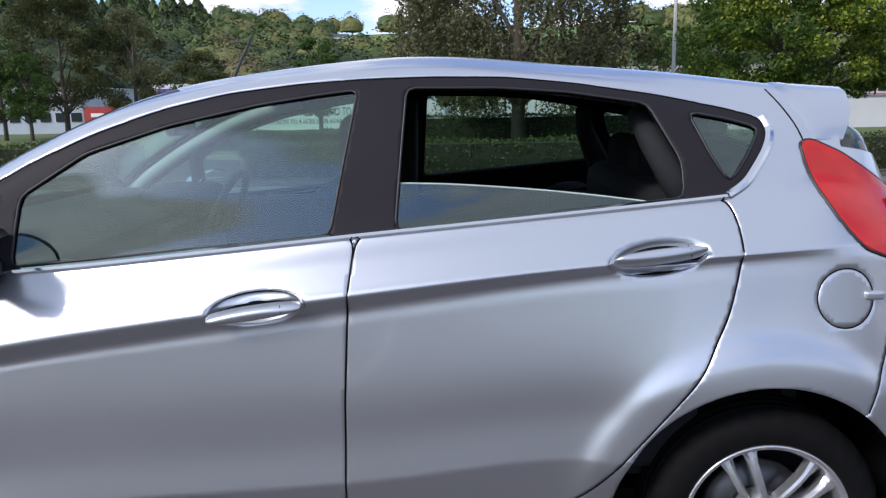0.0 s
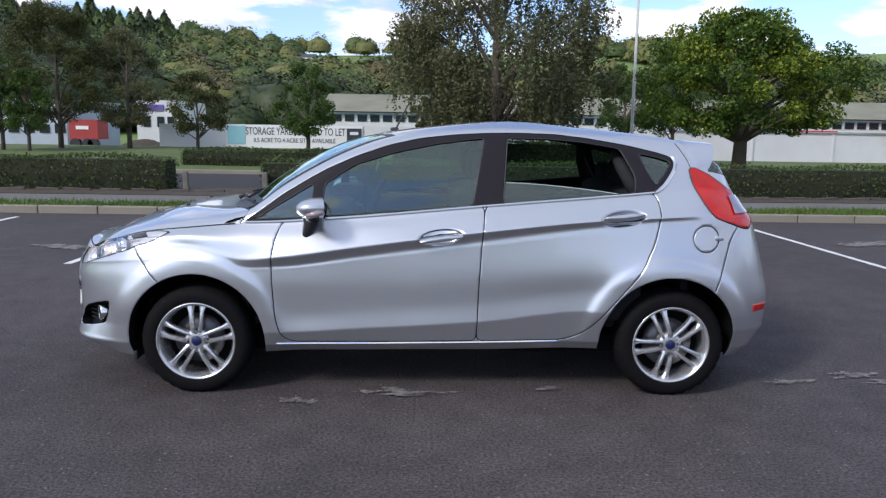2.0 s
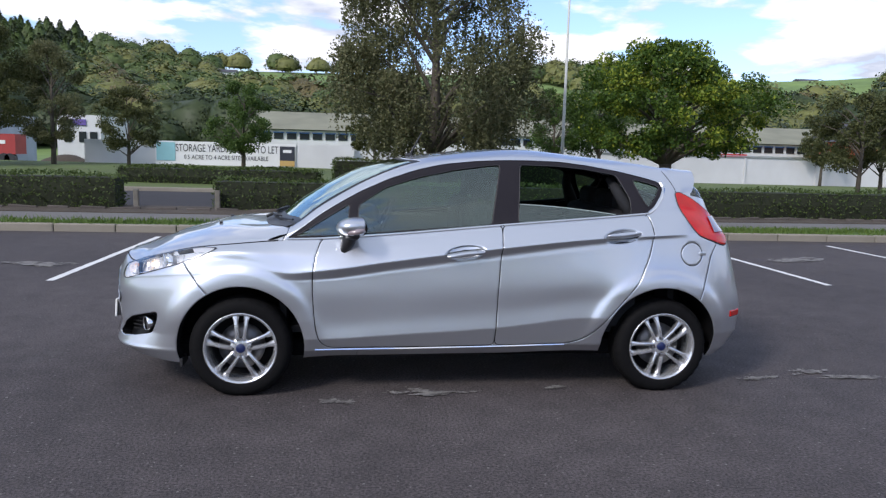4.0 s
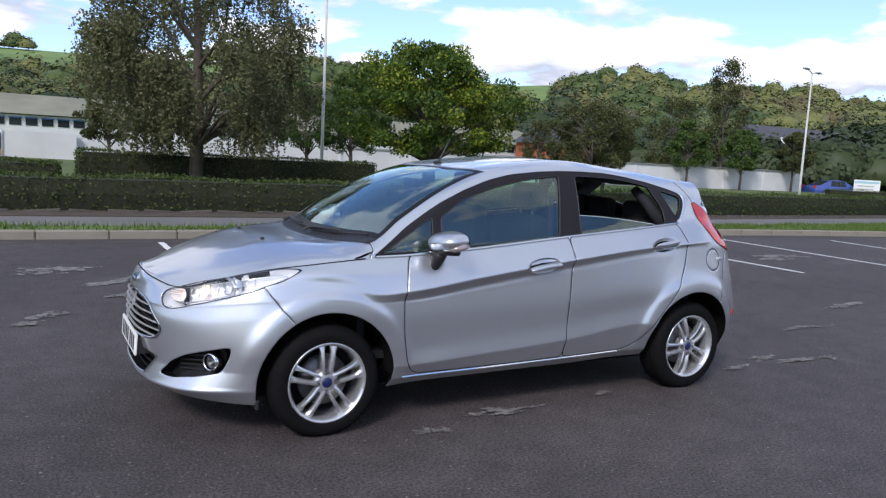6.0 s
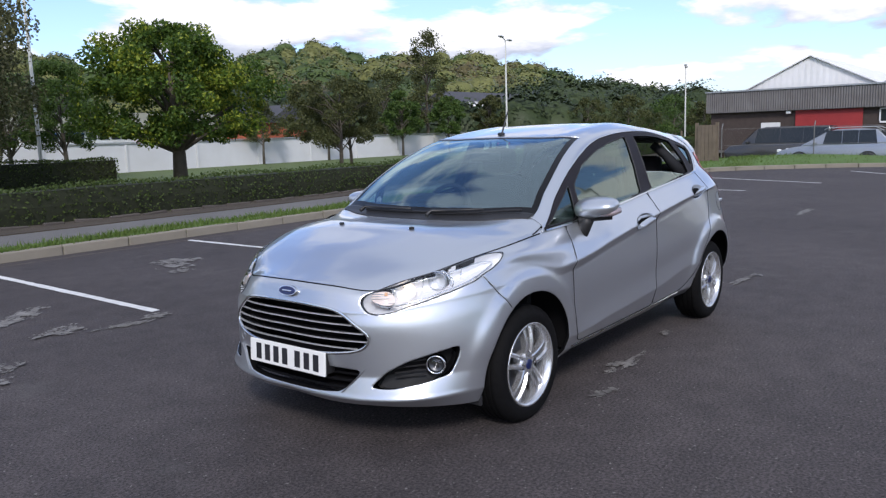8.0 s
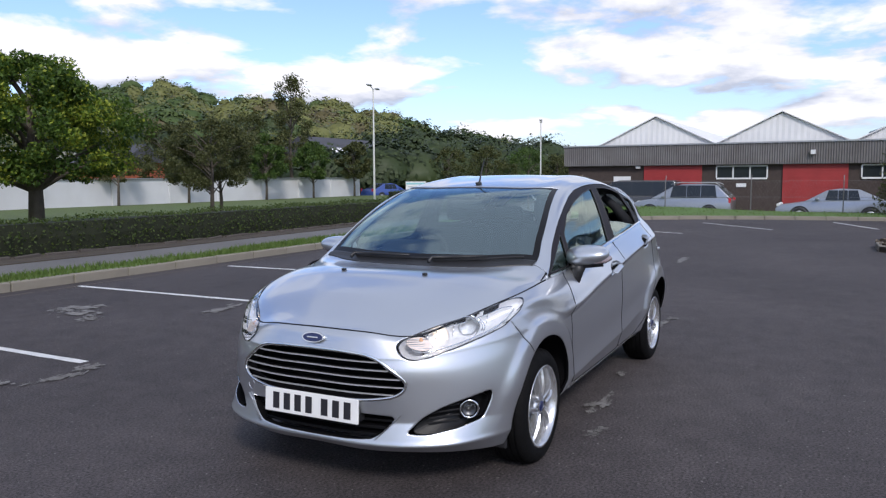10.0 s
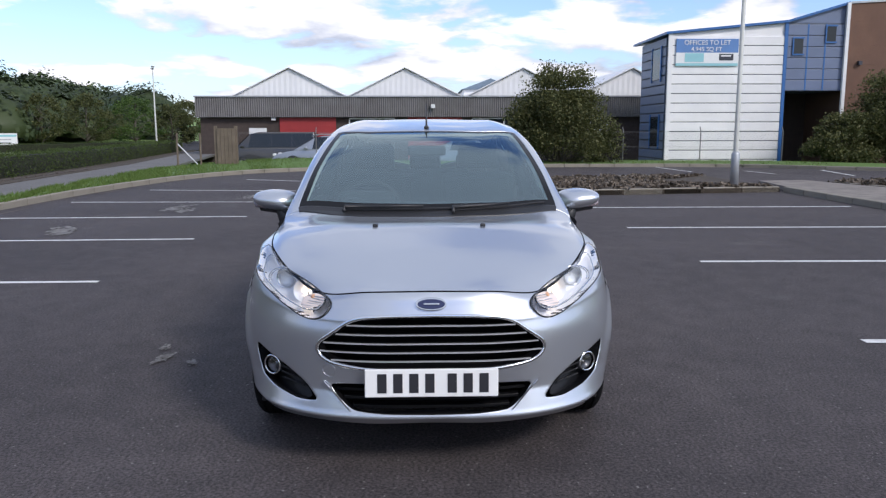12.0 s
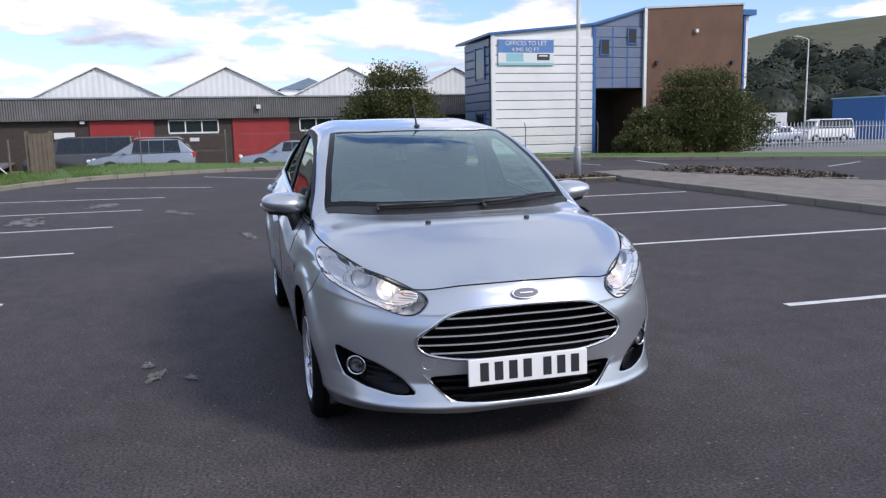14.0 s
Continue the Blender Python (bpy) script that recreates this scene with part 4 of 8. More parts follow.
    o2.matrix_basis = pose(*at, *turn) @ Matrix.Diagonal(((width / wide) if width else 1, 1, 1, 1))
    return o2


def lamp_column(label, x, y, z0, top, arms=1, toward=0.0, r=0.07, sleeve=0.0):
    e = thing("street_lamp", label, "street lamp", (x, y, z0), toward, "street lamps")
    h = top - z0
    vs, fs = tube([(0, 0, -0.1), (0, 0, 0.1 * h), (0, 0, h)], [r, r * 0.9, r * 0.55], 12)
    mesh_ob("column", vs, fs, M["pole_paint"], e, smooth=True)
    if sleeve:
        vs, fs = tube([(0, 0, -0.1), (0, 0, sleeve), (0, 0, sleeve + 0.06)], [r * 1.45, r * 1.45, r], 14)
        mesh_ob("base_sleeve", vs, fs, M["galv"], e, smooth=True)
    for k in range(arms):
        s = 1 if k == 0 else -1
        vs, fs = tube([(0, 0, h - 0.05), (0.35 * s, 0, h + 0.03), (0.8 * s, 0, h + 0.08)], [r * 0.4] * 3, 8)
        mesh_ob("arm", vs, fs, M["pole_paint"], e, smooth=True)
        part("lantern", box_bm(0.6, 0.24, 0.08, (1.05 * s, 0, h + 0.10), 0.03), M["galv"], e)


lamp_column("tall pale street lamp column on the grass", 7.35, 23.0, 0.1, 7.15)
lamp_column("pale twin-headed street lamp beside the road", 34.5, 23.0, 0.0, 6.7, 2, 20)
lamp_column("pale twin-headed street lamp far along the road", 54.0, 19.7, 0.0, 5.8, 2, 20)
lamp_column("grey lamp post with a thick base on the island", 11.95, -6.89, 0.1, 6.6, 1, 180, 0.062, 0.72)
lamp_column("pale street lamp by the far yard fence", 40.0, -37.2, -0.5, 6.7, 1, 100)


def white_wall():
    e = thing("boundary_wall", "long white painted boundary wall with a letting banner", "wall", kind="structure")
    slab(e, "wall", -12.7, -0.2, 33.0, 33.25, -0.5, 1.40, M["white_wall"])
    slab(e, "wall", -0.2, 12.0, 33.4, 33.65, -0.5, 1.32, M["white_wall"])
    for x0 in np.arange(12.0, 46, 4.0):
        slab(e, "wall_panel", x0, x0 + 3.97, 33.0, 33.2, -0.5, 1.42 + random.uniform(-0.01, 0.01), M["white_wall"])
        slab(e, "wall_post", x0 - 0.06, x0 + 0.03, 32.93, 32.999, -0.5, 1.36, M["white_wall"])
    slab(e, "coping", 11.9, 48.1, 32.9, 33.3, 1.435, 1.49, M["galv"])
    b = thing("letting_banner", "white banner with black letting notice on the wall", "banner", (0, 0, 0))
    slab(b, "sheet", -9.5, -3.0, 32.93, 32.99, 0.30, 1.42, M["sign_white"])
    slab(b, "teal_square", -9.45, -8.6, 32.90, 32.925, 0.5, 1.36, M["sign_teal"])
    slab(b, "agent_square", -3.75, -3.05, 32.90, 32.925, 0.36, 1.30, M["sign_dark"])
    slab(b, "agent_stripe", -3.75, -3.05, 32.885, 32.898, 0.36, 0.62, M["sign_gold"])
    slab(b, "agent_bar", -3.6, -3.2, 32.885, 32.898, 1.0, 1.14, M["sign_white"])
    sign_text(b, "STORAGE YARDS & LAND TO LET", 0.5, (-6.2, 32.92, 1.10), (90, 0, 0), M["ink"], width=4.75)
    sign_text(b, "0.5 ACRE TO 4 ACRE SITES AVAILABLE", 0.3, (-6.25, 32.92, 0.68), (90, 0, 0), M["ink"], width=3.9)


white_wall()


def long_shed():
    e = thing("factory", "long pale factory with a band of windows and weathered roof", "factory")
    slab(e, "wall", -6.6, 36, 48, 58, -0.5, 2.35, M["white_wall"])
    v = [(-7, 47.6, 2.4), (36.4, 47.6, 2.4), (36.4, 53, 3.75), (-7, 53, 3.75), (-7, 58.4, 2.4), (36.4, 58.4, 2.4)]
    mesh_ob("roof", v, [(0, 1, 2, 3), (3, 2, 5, 4), (0, 3, 4), (1, 5, 2), (0, 4, 5, 1)], M["olive_roof"], e)
    for x in np.arange(-6.2, 35, 0.85):
        w = slab(e, "window", x, x + 0.62, 47.95, 47.999, 1.75, 2.15, M["win_dark"])
        slab(w, "frame", x - 0.05, x + 0.67, 47.93, 47.949, 2.15, 2.22, M["blue_trim"])
    r = thing("red_signboard", "red signboard on a shed behind the wall", "signboard", (0, 0, 0))
    slab(r, "board", 24.6, 27.4, 46.5, 46.7, 1.1, 1.6, M["red_sign"])
    slab(r, "post", 24.8, 24.9, 46.55, 46.65, -0.4, 1.1, M["galv"]); slab(r, "post", 27.1, 27.2, 46.55, 46.65, -0.4, 1.1, M["galv"])
    slab(r, "bar", 24.9, 26.6, 46.44, 46.499, 1.28, 1.36, M["sign_white"])
    f = thing("office_block", "white two-storey works with rows of windows", "works")
    slab(f, "wall", -34, -21.1, 42, 50, -0.5, 2.6, M["pale_blue"])
    for x in np.arange(-33.5, -21.5, 0.9):
        slab(f, "window", x, x + 0.6, 41.95, 41.999, 0.75, 1.25, M["win_dark"])
        slab(f, "window", x, x + 0.6, 41.95, 41.999, 1.75, 2.2, M["win_dark"])
    slab(f, "fascia", -34.1, -21.0, 41.9, 50.1, 2.6, 2.72, M["galv"])
    g = thing("shed", "white shed with a purple signboard", "shed")
    slab(g, "wall", -17.0, -14.6, 42, 48, -0.5, 2.75, M["white_wall"])
    slab(g, "signboard", -16.7, -15.4, 41.93, 41.999, 2.15, 2.5, mat("purple_sign", (0.12, 0.08, 0.30), 0.5))
    for x in (-16.6, -15.8, -15.2):
        slab(g, "window", x, x + 0.4, 41.95, 41.999, 1.2, 1.8, M["win_dark"])
    h = thing("lorry_trailer", "red curtain-sided lorry trailer parked by the sheds", "trailer")
    slab(h, "box", -20.1, -18.5, 40, 41.5, 0.45, 1.55, M["red_door"])
    slab(h, "bar", -19.7, -19.0, 39.97, 39.998, 1.0, 1.2, M["sign_white"])
    for x in (-19.8, -19.1, -18.8):
        vs, fs = tube([(x, 39.98, 0.2), (x, 40.3, 0.2)], [0.3, 0.3], 16)
        mesh_ob("wheel", vs, fs, M["ink"], h)
    k = thing("earth_bank", "dark heap of earth before the sheds", "earth heap")
    rng = np.random.default_rng(5)
    vs, fs = [], []
    for i in range(14):
        for j in range(8):
            a, b = i / 13 * 2 - 1, j / 7 * 2 - 1
            vs.append((-15.2 + a * 2.0, 38 + b * 1.2, -0.3 + 0.85 * max(0, 1 - a * a) * max(0, 1 - b * b) + rng.normal(0, 0.03)))
    for i in range(13):
        for j in range(7):
            fs.append((i * 8 + j, (i + 1) * 8 + j, (i + 1) * 8 + j + 1, i * 8 + j + 1))
    mesh_ob("mound", vs, fs, M["soil"], k, smooth=True)


long_shed()


def notice_board():
    e = thing("notice_board", "white signboard on two posts beside the road", "signboard", (47.3, 27.4, -0.3), -57)
    part("board", box_bm(1.55, 0.05, 0.95, (0, 0, 0.98), 0.01), M["sign_white"], e)
    part("band", box_bm(1.45, 0.006, 0.14, (0, -0.029, 1.3)), M["sign_teal"], e)
    for z in (1.05, 0.85):
        part("writing_bar", box_bm(1.0, 0.006, 0.07, (-0.1, -0.029, z)), M["galv"], e)
    for x in (-0.6, 0.6):
        part("post", box_bm(0.07, 0.07, 1.3, (x, 0.062, 0.6), 0.008), M["sign_white"], e)


notice_board()


def brick_house(label, x0, x1, y0, y1, eave, ridge, z0=-0.4, along="x"):
    e = thing("house", label, "house")
    slab(e, "wall", x0, x1, y0, y1, z0, eave, M["red_brick"])
    ym, xm = (y0 + y1) / 2, (x0 + x1) / 2
    if along == "x":
        v = [(x0 - .3, y0 - .3, eave), (x1 + .3, y0 - .3, eave), (x1 + .3, ym, ridge), (x0 - .3, ym, ridge), (x0 - .3, y1 + .3, eave), (x1 + .3, y1 + .3, eave)]
    else:
        v = [(x0 - .3, y1 + .3, eave), (x0 - .3, y0 - .3, eave), (xm, y0 - .3, ridge), (xm, y1 + .3, ridge), (x1 + .3, y1 + .3, eave), (x1 + .3, y0 - .3, eave)]
    mesh_ob("roof", v, [(0, 1, 2, 3), (3, 2, 5, 4), (0, 3, 4), (1, 5, 2), (0, 4, 5, 1)], M["slate"], e)
    for x in np.arange(x0 + 0.8, x1 - 0.8, 2.2):
        w = slab(e, "window", x, x + 0.8, y0 - 0.05, y0 - 0.001, z0 + 1.0, z0 + 1.9, M["win_dark"])
        slab(w, "sill", x - 0.05, x + 0.85, y0 - 0.1, y0 - 0.051, z0 + 0.92, z0 + 0.99, M["sign_white"])
    return e


slated = brick_house("red brick house with a dark slate roof and skylights", 56.5, 70.5, 42, 49, 3.3, 5.6)
for x in (58.5, 59.8, 66.5, 68.6):
    v = [(x, 42.55, 3.86), (x + 0.7, 42.55, 3.86), (x + 0.7, 43.6, 4.52), (x, 43.6, 4.52)]
    mesh_ob("skylight", v + [(a, b, c - 0.08) for a, b, c in v], [(0, 1, 2, 3), (0, 4, 5, 1), (1, 5, 6, 2), (2, 6, 7, 3), (3, 7, 4, 0)], M["roof_sheet"], slated, label="pale roof light")
brick_house("small red brick gabled house among trees", 32.2, 36.0, 42, 47, 2.6, 3.9, along="y")
brick_house("red brick house end beyond the trees", 60, 66, 38, 41, 1.5, 2.6)
e = thing("site_sign", "white site sign board on two posts", "sign", (0, 0, 0))
slab(e, "board", 64.9, 68.6, 39.3, 39.4, 0.05, 1.1, M["sign_white"])
slab(e, "post", 65.2, 65.35, 39.3, 39.4, -0.4, 0.05, M["galv"]); slab(e, "post", 68.1, 68.25, 39.3, 39.4, -0.4, 0.05, M["galv"])
slab(e, "bar", 65.4, 68.0, 39.27, 39.299, 0.6, 0.8, M["sign_teal"])


def hill_house(label, x, y, w, h):
    z = float(hill_height(np.array(x), np.array(y)))
    e = thing("farmhouse", label, "farmhouse", (x, y, z))
    slab(e, "wall", -w / 2, w / 2, -2.5, 2.5, -2, h, M["sign_white"])
    v = [(-w / 2 - .3, -2.9, h), (w / 2 + .3, -2.9, h), (w / 2 + .3, 0, h + 1.0), (-w / 2 - .3, 0, h + 1.0), (-w / 2 - .3, 2.9, h), (w / 2 + .3, 2.9, h)]
    mesh_ob("roof", v, [(0, 1, 2, 3), (3, 2, 5, 4), (0, 3, 4), (1, 5, 2), (0, 4, 5, 1)], M["slate"], e)


hill_house("white farmhouse on the far green hillside", 165, 262, 8, 0.6)
hill_house("white cottage among trees on the far hill", -38, 245, 8, 3.2)


M["roof_blue"] = mat("grey_blue_roof", (0.16, 0.22, 0.28), 0.6, vary=0.4, scale=1)


def warehouse():
    X = 36.0
    e = thing("warehouse", "brown brick industrial shed with pale gabled roofs", "warehouse")
    slab(e, "wall", X, X + 30, 11.4, -16.0, -0.6, 2.06, M["dark_brick"])
    # corrugated fascia
    v, f = [], []
    ys = np.arange(11.55, -16.2, -0.055)
    for i, y in enumerate(ys):
        dx = 0.0 if i % 2 else 0.035
        v += [(X - 0.28 - dx, y, 2.02), (X - 0.28 - dx, y, 3.02)]
        if i:
            f.append((2 * i - 2, 2 * i, 2 * i + 1, 2 * i - 1))
    mesh_ob("fascia", v, f, M["fascia"], e)
    slab(e, "fascia_cap", X - 0.36, X + 0.1, 11.6, -16.2, 3.02, 3.09, M["galv"])
    slab(e, "soffit", X - 0.28, X, 11.5, -16.1, 2.0, 2.02, M["fascia"])
    peaks = [6.85, 0.8, -5.4, -11.2]
    for k, y in enumerate(peaks):
        h = 3.05
        v, f = [], []
        top = 4.5
        # gable sheeting in ribs, and the roof behind it
        n = 44
        for i in range(n + 1):
            yy = y + h - 2 * h * i / n
            zt = top - (top - 3.06) * abs(yy - y) / h
            dx = 0.012 if i % 2 else 0.0
            v += [(X + 0.5 - dx, yy, 3.0), (X + 0.5 - dx, yy, zt)]
            if i:
                f.append((2 * i - 2, 2 * i, 2 * i + 1, 2 * i - 1))
        mesh_ob("gable", v, f, M["roof_sheet"], e)
        v = [(X + 0.35, y + h, 3.04), (X + 0.35, y, top + 0.04), (X + 0.35, y - h, 3.04), (X + 30, y + h, 3.04), (X + 30, y, top + 0.04), (X + 30, y - h, 3.04)]
        v += [(a, b, c + 0.05) for a, b, c in v]
        mesh_ob("roof", v, [(0, 3, 4, 1), (1, 4, 5, 2), (6, 7, 10, 9), (7, 8, 11, 10), (0, 1, 7, 6), (1, 2, 8, 7)], M["roof_sheet"], e)
    for y0, y1 in ((7.3, 4.4), (0.65, -2.15)):
        d = slab(e, "roller_door", X - 0.06, X - 0.001, y0, y1, -0.6, 1.95, M["red_door"])
        for z in np.arange(-0.4, 1.9, 0.16):
            slab(d, "slat", X - 0.070, X - 0.061, y0, y1, z, z + 0.150, M["red_door"])
    for y0, y1, n in ((3.7, 1.35, 3), (-2.7, -5.2, 3), (-7.2, -9.8, 3)):
        w = slab(e, "window", X - 0.03, X - 0.001, y0, y1, 1.35, 1.95, M["win_dark"])
        slab(w, "frame", X - 0.06, X - 0.031, y0, y1, 1.28, 1.36, M["sign_white"]); slab(w, "frame", X - 0.06, X - 0.031, y0, y1, 1.90, 1.96, M["sign_white"])
        for i in range(n + 1):
            y = y0 + (y1 - y0) * i / n
            slab(w, "mullion", X - 0.06, X - 0.031, y - 0.03, y + 0.03, 1.36, 1.90, M["sign_white"])
    slab(e, "notice", X - 0.05, X - 0.001, 8.9, 8.0, 1.15, 1.45, M["sign_white"])
    slab(e, "notice", X - 0.05, X - 0.001, 2.75, 2.3, 0.9, 1.08, M["sign_white"])
    slab(e, "security_light", X - 0.5, X - 0.36, -0.55, -0.75, 2.45, 2.65, M["sign_white"])
    slab(e, "security_light", X - 0.2, X - 0.001, 7.7, 7.5, 1.85, 1.98, M["sign_white"])
    t = thing("rear_shed", "pale gabled shed behind the brick shed", "shed")
    slab(t, "wall", 60, 70, -8.0, -3.6, -0.6, 4.6, M["roof_sheet"])
    mesh_ob("roof", [(59.8, -8.2, 4.6), (59.8, -5.8, 5.5), (59.8, -3.4, 4.6), (70, -8.2, 4.6), (70, -5.8, 5.5), (70, -3.4, 4.6)], [(0, 3, 4, 1), (1, 4, 5, 2), (0, 1, 2), (3, 5, 4)], M["roof_blue"], t)


warehouse()


def offices():
    e = thing("office_building", "white-clad and brown brick office building with blue trim", "office building")
    X = 28.0
    y0, y1 = -10.45, -15.38
    slab(e, "core", X + 0.05, X + 4.2, y0 - 0.02, y1, -0.3, 5.2, M["groove"])
    # white planks that follow the sloping roof line
    rows = 14
    for i in range(rows):
        z0 = -0.3 + i * 0.395
        part("plank", box_bm(0.06, abs(y1 - y0) - 0.06, 0.364, (X, (y0 + y1) / 2, z0 + 0.18), 0.012), M["cladding"], e)
        # side planks: darker and bluer than the front ones, shade painted in
        part("side_plank", box_bm(3.6, 0.05, 0.335, (X + 2.2, y0 + 0.02, z0 + 0.18), 0.012), M["shaded_cladding"], e)
    slab(e, "corner_trim", X - 0.06, X + 0.06, y0 + 0.08, y0 - 0.1, -0.3, 5.3, M["cladding"])
    slab(e, "blue_strip", X - 0.055, X + 0.02, y1 + 0.12, y1 - 0.02, -0.3, 5.75, M["blue_trim"])
    for k, (ya, yb, za, zb) in enumerate(((y0 + 0.2, y1, 5.27, 5.76), (y1, -17.9, 5.76, 6.50))):
        v = [(X - 0.12, ya, za), (X - 0.12, yb, zb), (X - 0.12, yb, zb + 0.1), (X - 0.12, ya, za + 0.1)]
        v += [(X + 5, b, c) for _, b, c in v]
        mesh_ob("roof_edge", v, [(0, 1, 2, 3), (7, 6, 5, 4), (3, 2, 6, 7), (0, 3, 7, 4), (1, 0, 4, 5), (2, 1, 5, 6)], M["blue_trim"], e)
    v = [(X + 0.035, y0, 5.0), (X + 0.035, y1, 5.0), (X + 0.035, y1, 5.75), (X + 0.035, y0, 5.28)]
    mesh_ob("gable_infill", v, [(0, 1, 2, 3)], M["cladding"], e)
    # side windows and the upper bay over the entrance in blue-grey shaded cladding
    for z0, z1 in ((3.5, 4.8), (0.6, 1.9)):
        w = slab(e, "window", X + 1.0, X + 2.2, y0 + 0.05, y0 + 0.075, z0, z1, M["win_dark"])
        slab(w, "frame", X + 0.9, X + 1.0, y0 + 0.05, y0 + 0.1, z0 - 0.1, z1 + 0.1, M["blue_trim"]); slab(w, "frame", X + 2.2, X + 2.3, y0 + 0.05, y0 + 0.1, z0 - 0.1, z1 + 0.1, M["blue_trim"])
    slab(e, "upper_bay", X + 0.02, X + 4, y1, -17.83, 2.95, 5.75, M["groove"])
    v = [(X + 0.02, y1, 5.74), (X + 0.02, -17.83, 5.74), (X + 0.02, -17.83, 6.5), (X + 0.02, y1, 5.76)]
    mesh_ob("bay_gable", v, [(0, 1, 2, 3)], M["shaded_cladding"], e)
    for i in range(6):
        part("plank", box_bm(0.05, 2.40, 0.43, (X - 0.01, (y1 - 17.83) / 2, 3.18 + i * 0.455), 0.012), M["shaded_cladding"], e)
    for y in (-16.25, -17.0):
        slab(e, "bay_joint", X - 0.045, X - 0.036, y + 0.03, y - 0.03, 2.97, 5.7, M["blue_trim"])
    for y, z in ((-15.85, 4.48), (-17.22, 4.98)):
        w = slab(e, "window", X - 0.07, X - 0.046, y + 0.20, y - 0.20, z, z + 0.62, M["win_dark"])
        slab(w, "frame", X - 0.09, X - 0.071, y + 0.25, y - 0.25, z - 0.06, z, M["blue_trim"])
        slab(w, "frame", X - 0.09, X - 0.071, y + 0.25, y - 0.25, z + 0.62, z + 0.68, M["blue_trim"])
        slab(w, "frame", X - 0.09, X - 0.071, y + 0.25, y + 0.20, z, z + 0.62, M["blue_trim"])
    slab(e, "entrance_wall", X + 3, X + 4, y1, -17.83, -0.4, 2.95, M["dark_brick"])
    slab(e, "entrance_door", X + 2.9, X + 2.999, -15.5, -16.6, -0.3, 1.8, M["win_dark"])
    slab(e, "downpipe", X - 0.18, X - 0.06, -17.78, -17.92, -0.4, 6.55, M["sign_white"])
    v = [(X - 0.05, -17.95, -0.5), (X - 0.05, -23.1, -0.5), (X - 0.05, -23.1, 6.82), (X - 0.05, -17.95, 6.52)]
    v += [(X + 5, b, c) for _, b, c in v]
    mesh_ob("brick_wall", v, [(0, 1, 2, 3), (7, 6, 5, 4), (3, 2, 6, 7), (0, 3, 7, 4), (1, 5, 6, 2)], M["brown_brick"], e)
    for k in range(34):
        part("brick_course", box_bm(0.005, 5.1, 0.183, (X - 0.0525, -20.52, -0.35 + k * 0.195)), M["brown_brick"], e)
    v = [(X - 0.1, -17.95, 6.52), (X - 0.1, -23.15, 6.82), (X - 0.1, -23.15, 6.90), (X - 0.1, -17.95, 6.60)]
    v += [(X + 5, b, c) for _, b, c in v]
    mesh_ob("wall_coping", v, [(0, 1, 2, 3), (7, 6, 5, 4), (3, 2, 6, 7), (0, 4, 5, 1), (0, 3, 7, 4), (1, 5, 6, 2)], M["galv"], e)
    slab(e, "corner_clad", X + 0.2, X + 4, -23.12, -23.6, -0.5, 6.35, M["cladding"])
    slab(e, "corner_pipe", X + 0.06, X + 0.17, -23.25, -23.36, -0.5, 6.35, M["blue_trim"])
    slab(e, "blue_cap", X - 0.05, X + 4, -23.11, -23.85, 6.35, 6.60, M["blue_trim"])
    for y, z in ((-20.53, 5.48), (-18.48, 4.02), (-22.54, 4.04)):
        slab(e, "wall_light", X - 0.22, X - 0.06, y + 0.07, y - 0.07, z, z + 0.16, M["sign_white"] if z > 5 else M["sign_dark"])
    slab(e, "roof_vent", X + 1, X + 1.4, -12.0, -12.3, 5.3, 5.65, M["galv"])
    s = thing("letting_board", "blue and white office letting board on the cladding", "sign board")
    slab(s, "board", X - 0.1, X - 0.045, -10.68, -13.3, 4.52, 5.08, M["sign_blue"])
    slab(s, "lower_panel", X - 0.1, X - 0.045, -10.68, -13.3, 4.09, 4.519, M["sign_white"])
    slab(s, "teal_square", X - 0.109, X - 0.101, -11.05, -11.85, 4.14, 4.50, M["sign_teal"])
    slab(s, "agent_square", X - 0.109, X - 0.101, -12.5, -13.1, 4.20, 4.47, M["sign_dark"])
    slab(s, "agent_bar", X - 0.116, X - 0.110, -12.58, -13.0, 4.36, 4.42, M["sign_white"])
    slab(s, "teal_band", X - 0.1, X - 0.045, -10.68, -13.3, 3.98, 4.089, M["sign_teal"])
    sign_text(s, "OFFICES TO LET", 0.27, (X - 0.12, -11.98, 4.92), (90, 0, -90), M["sign_white"], width=1.95)
    sign_text(s, "4,945 SQ FT", 0.24, (X - 0.12, -11.95, 4.65), (90, 0, -90), M["sign_white"], width=1.3)


offices()


def chain_fence():
    e = thing("chain_link_fence", "low chain-link fence with cranked posts on the bank", "fence")
    line = smooth_line([(24.6, 7.0), (26.0, 3), (26.5, -1), (26.6, -7), (26.2, -12), (24.6, -16.5)], 3.1)
    for i, p in enumerate(line):
        vs, fs = tube([(p[0], p[1], -0.2), (p[0], p[1], 1.25), (p[0] + 0.12, p[1], 1.45)], [0.022, 0.022, 0.018], 6)
        mesh_ob("post", vs, fs, M["fence_steel"], e)
    for i in range(len(line) - 1):
        p, q = line[i], line[i + 1]
        vs, fs = [], []
        def wire(a, b, r=0.003):
            s, t = tube([a, b], [r, r], 3, False)
            o = len(vs); vs.extend(s); fs.extend(tuple(k + o for k in g) for g in t)
        for z in (0.05, 0.65, 1.25):
            wire((p[0], p[1], z), (q[0], q[1], z), 0.004)
        for k in range(26):
            for s in (0, 1):
                a, b = k / 26, (k + 1) / 26
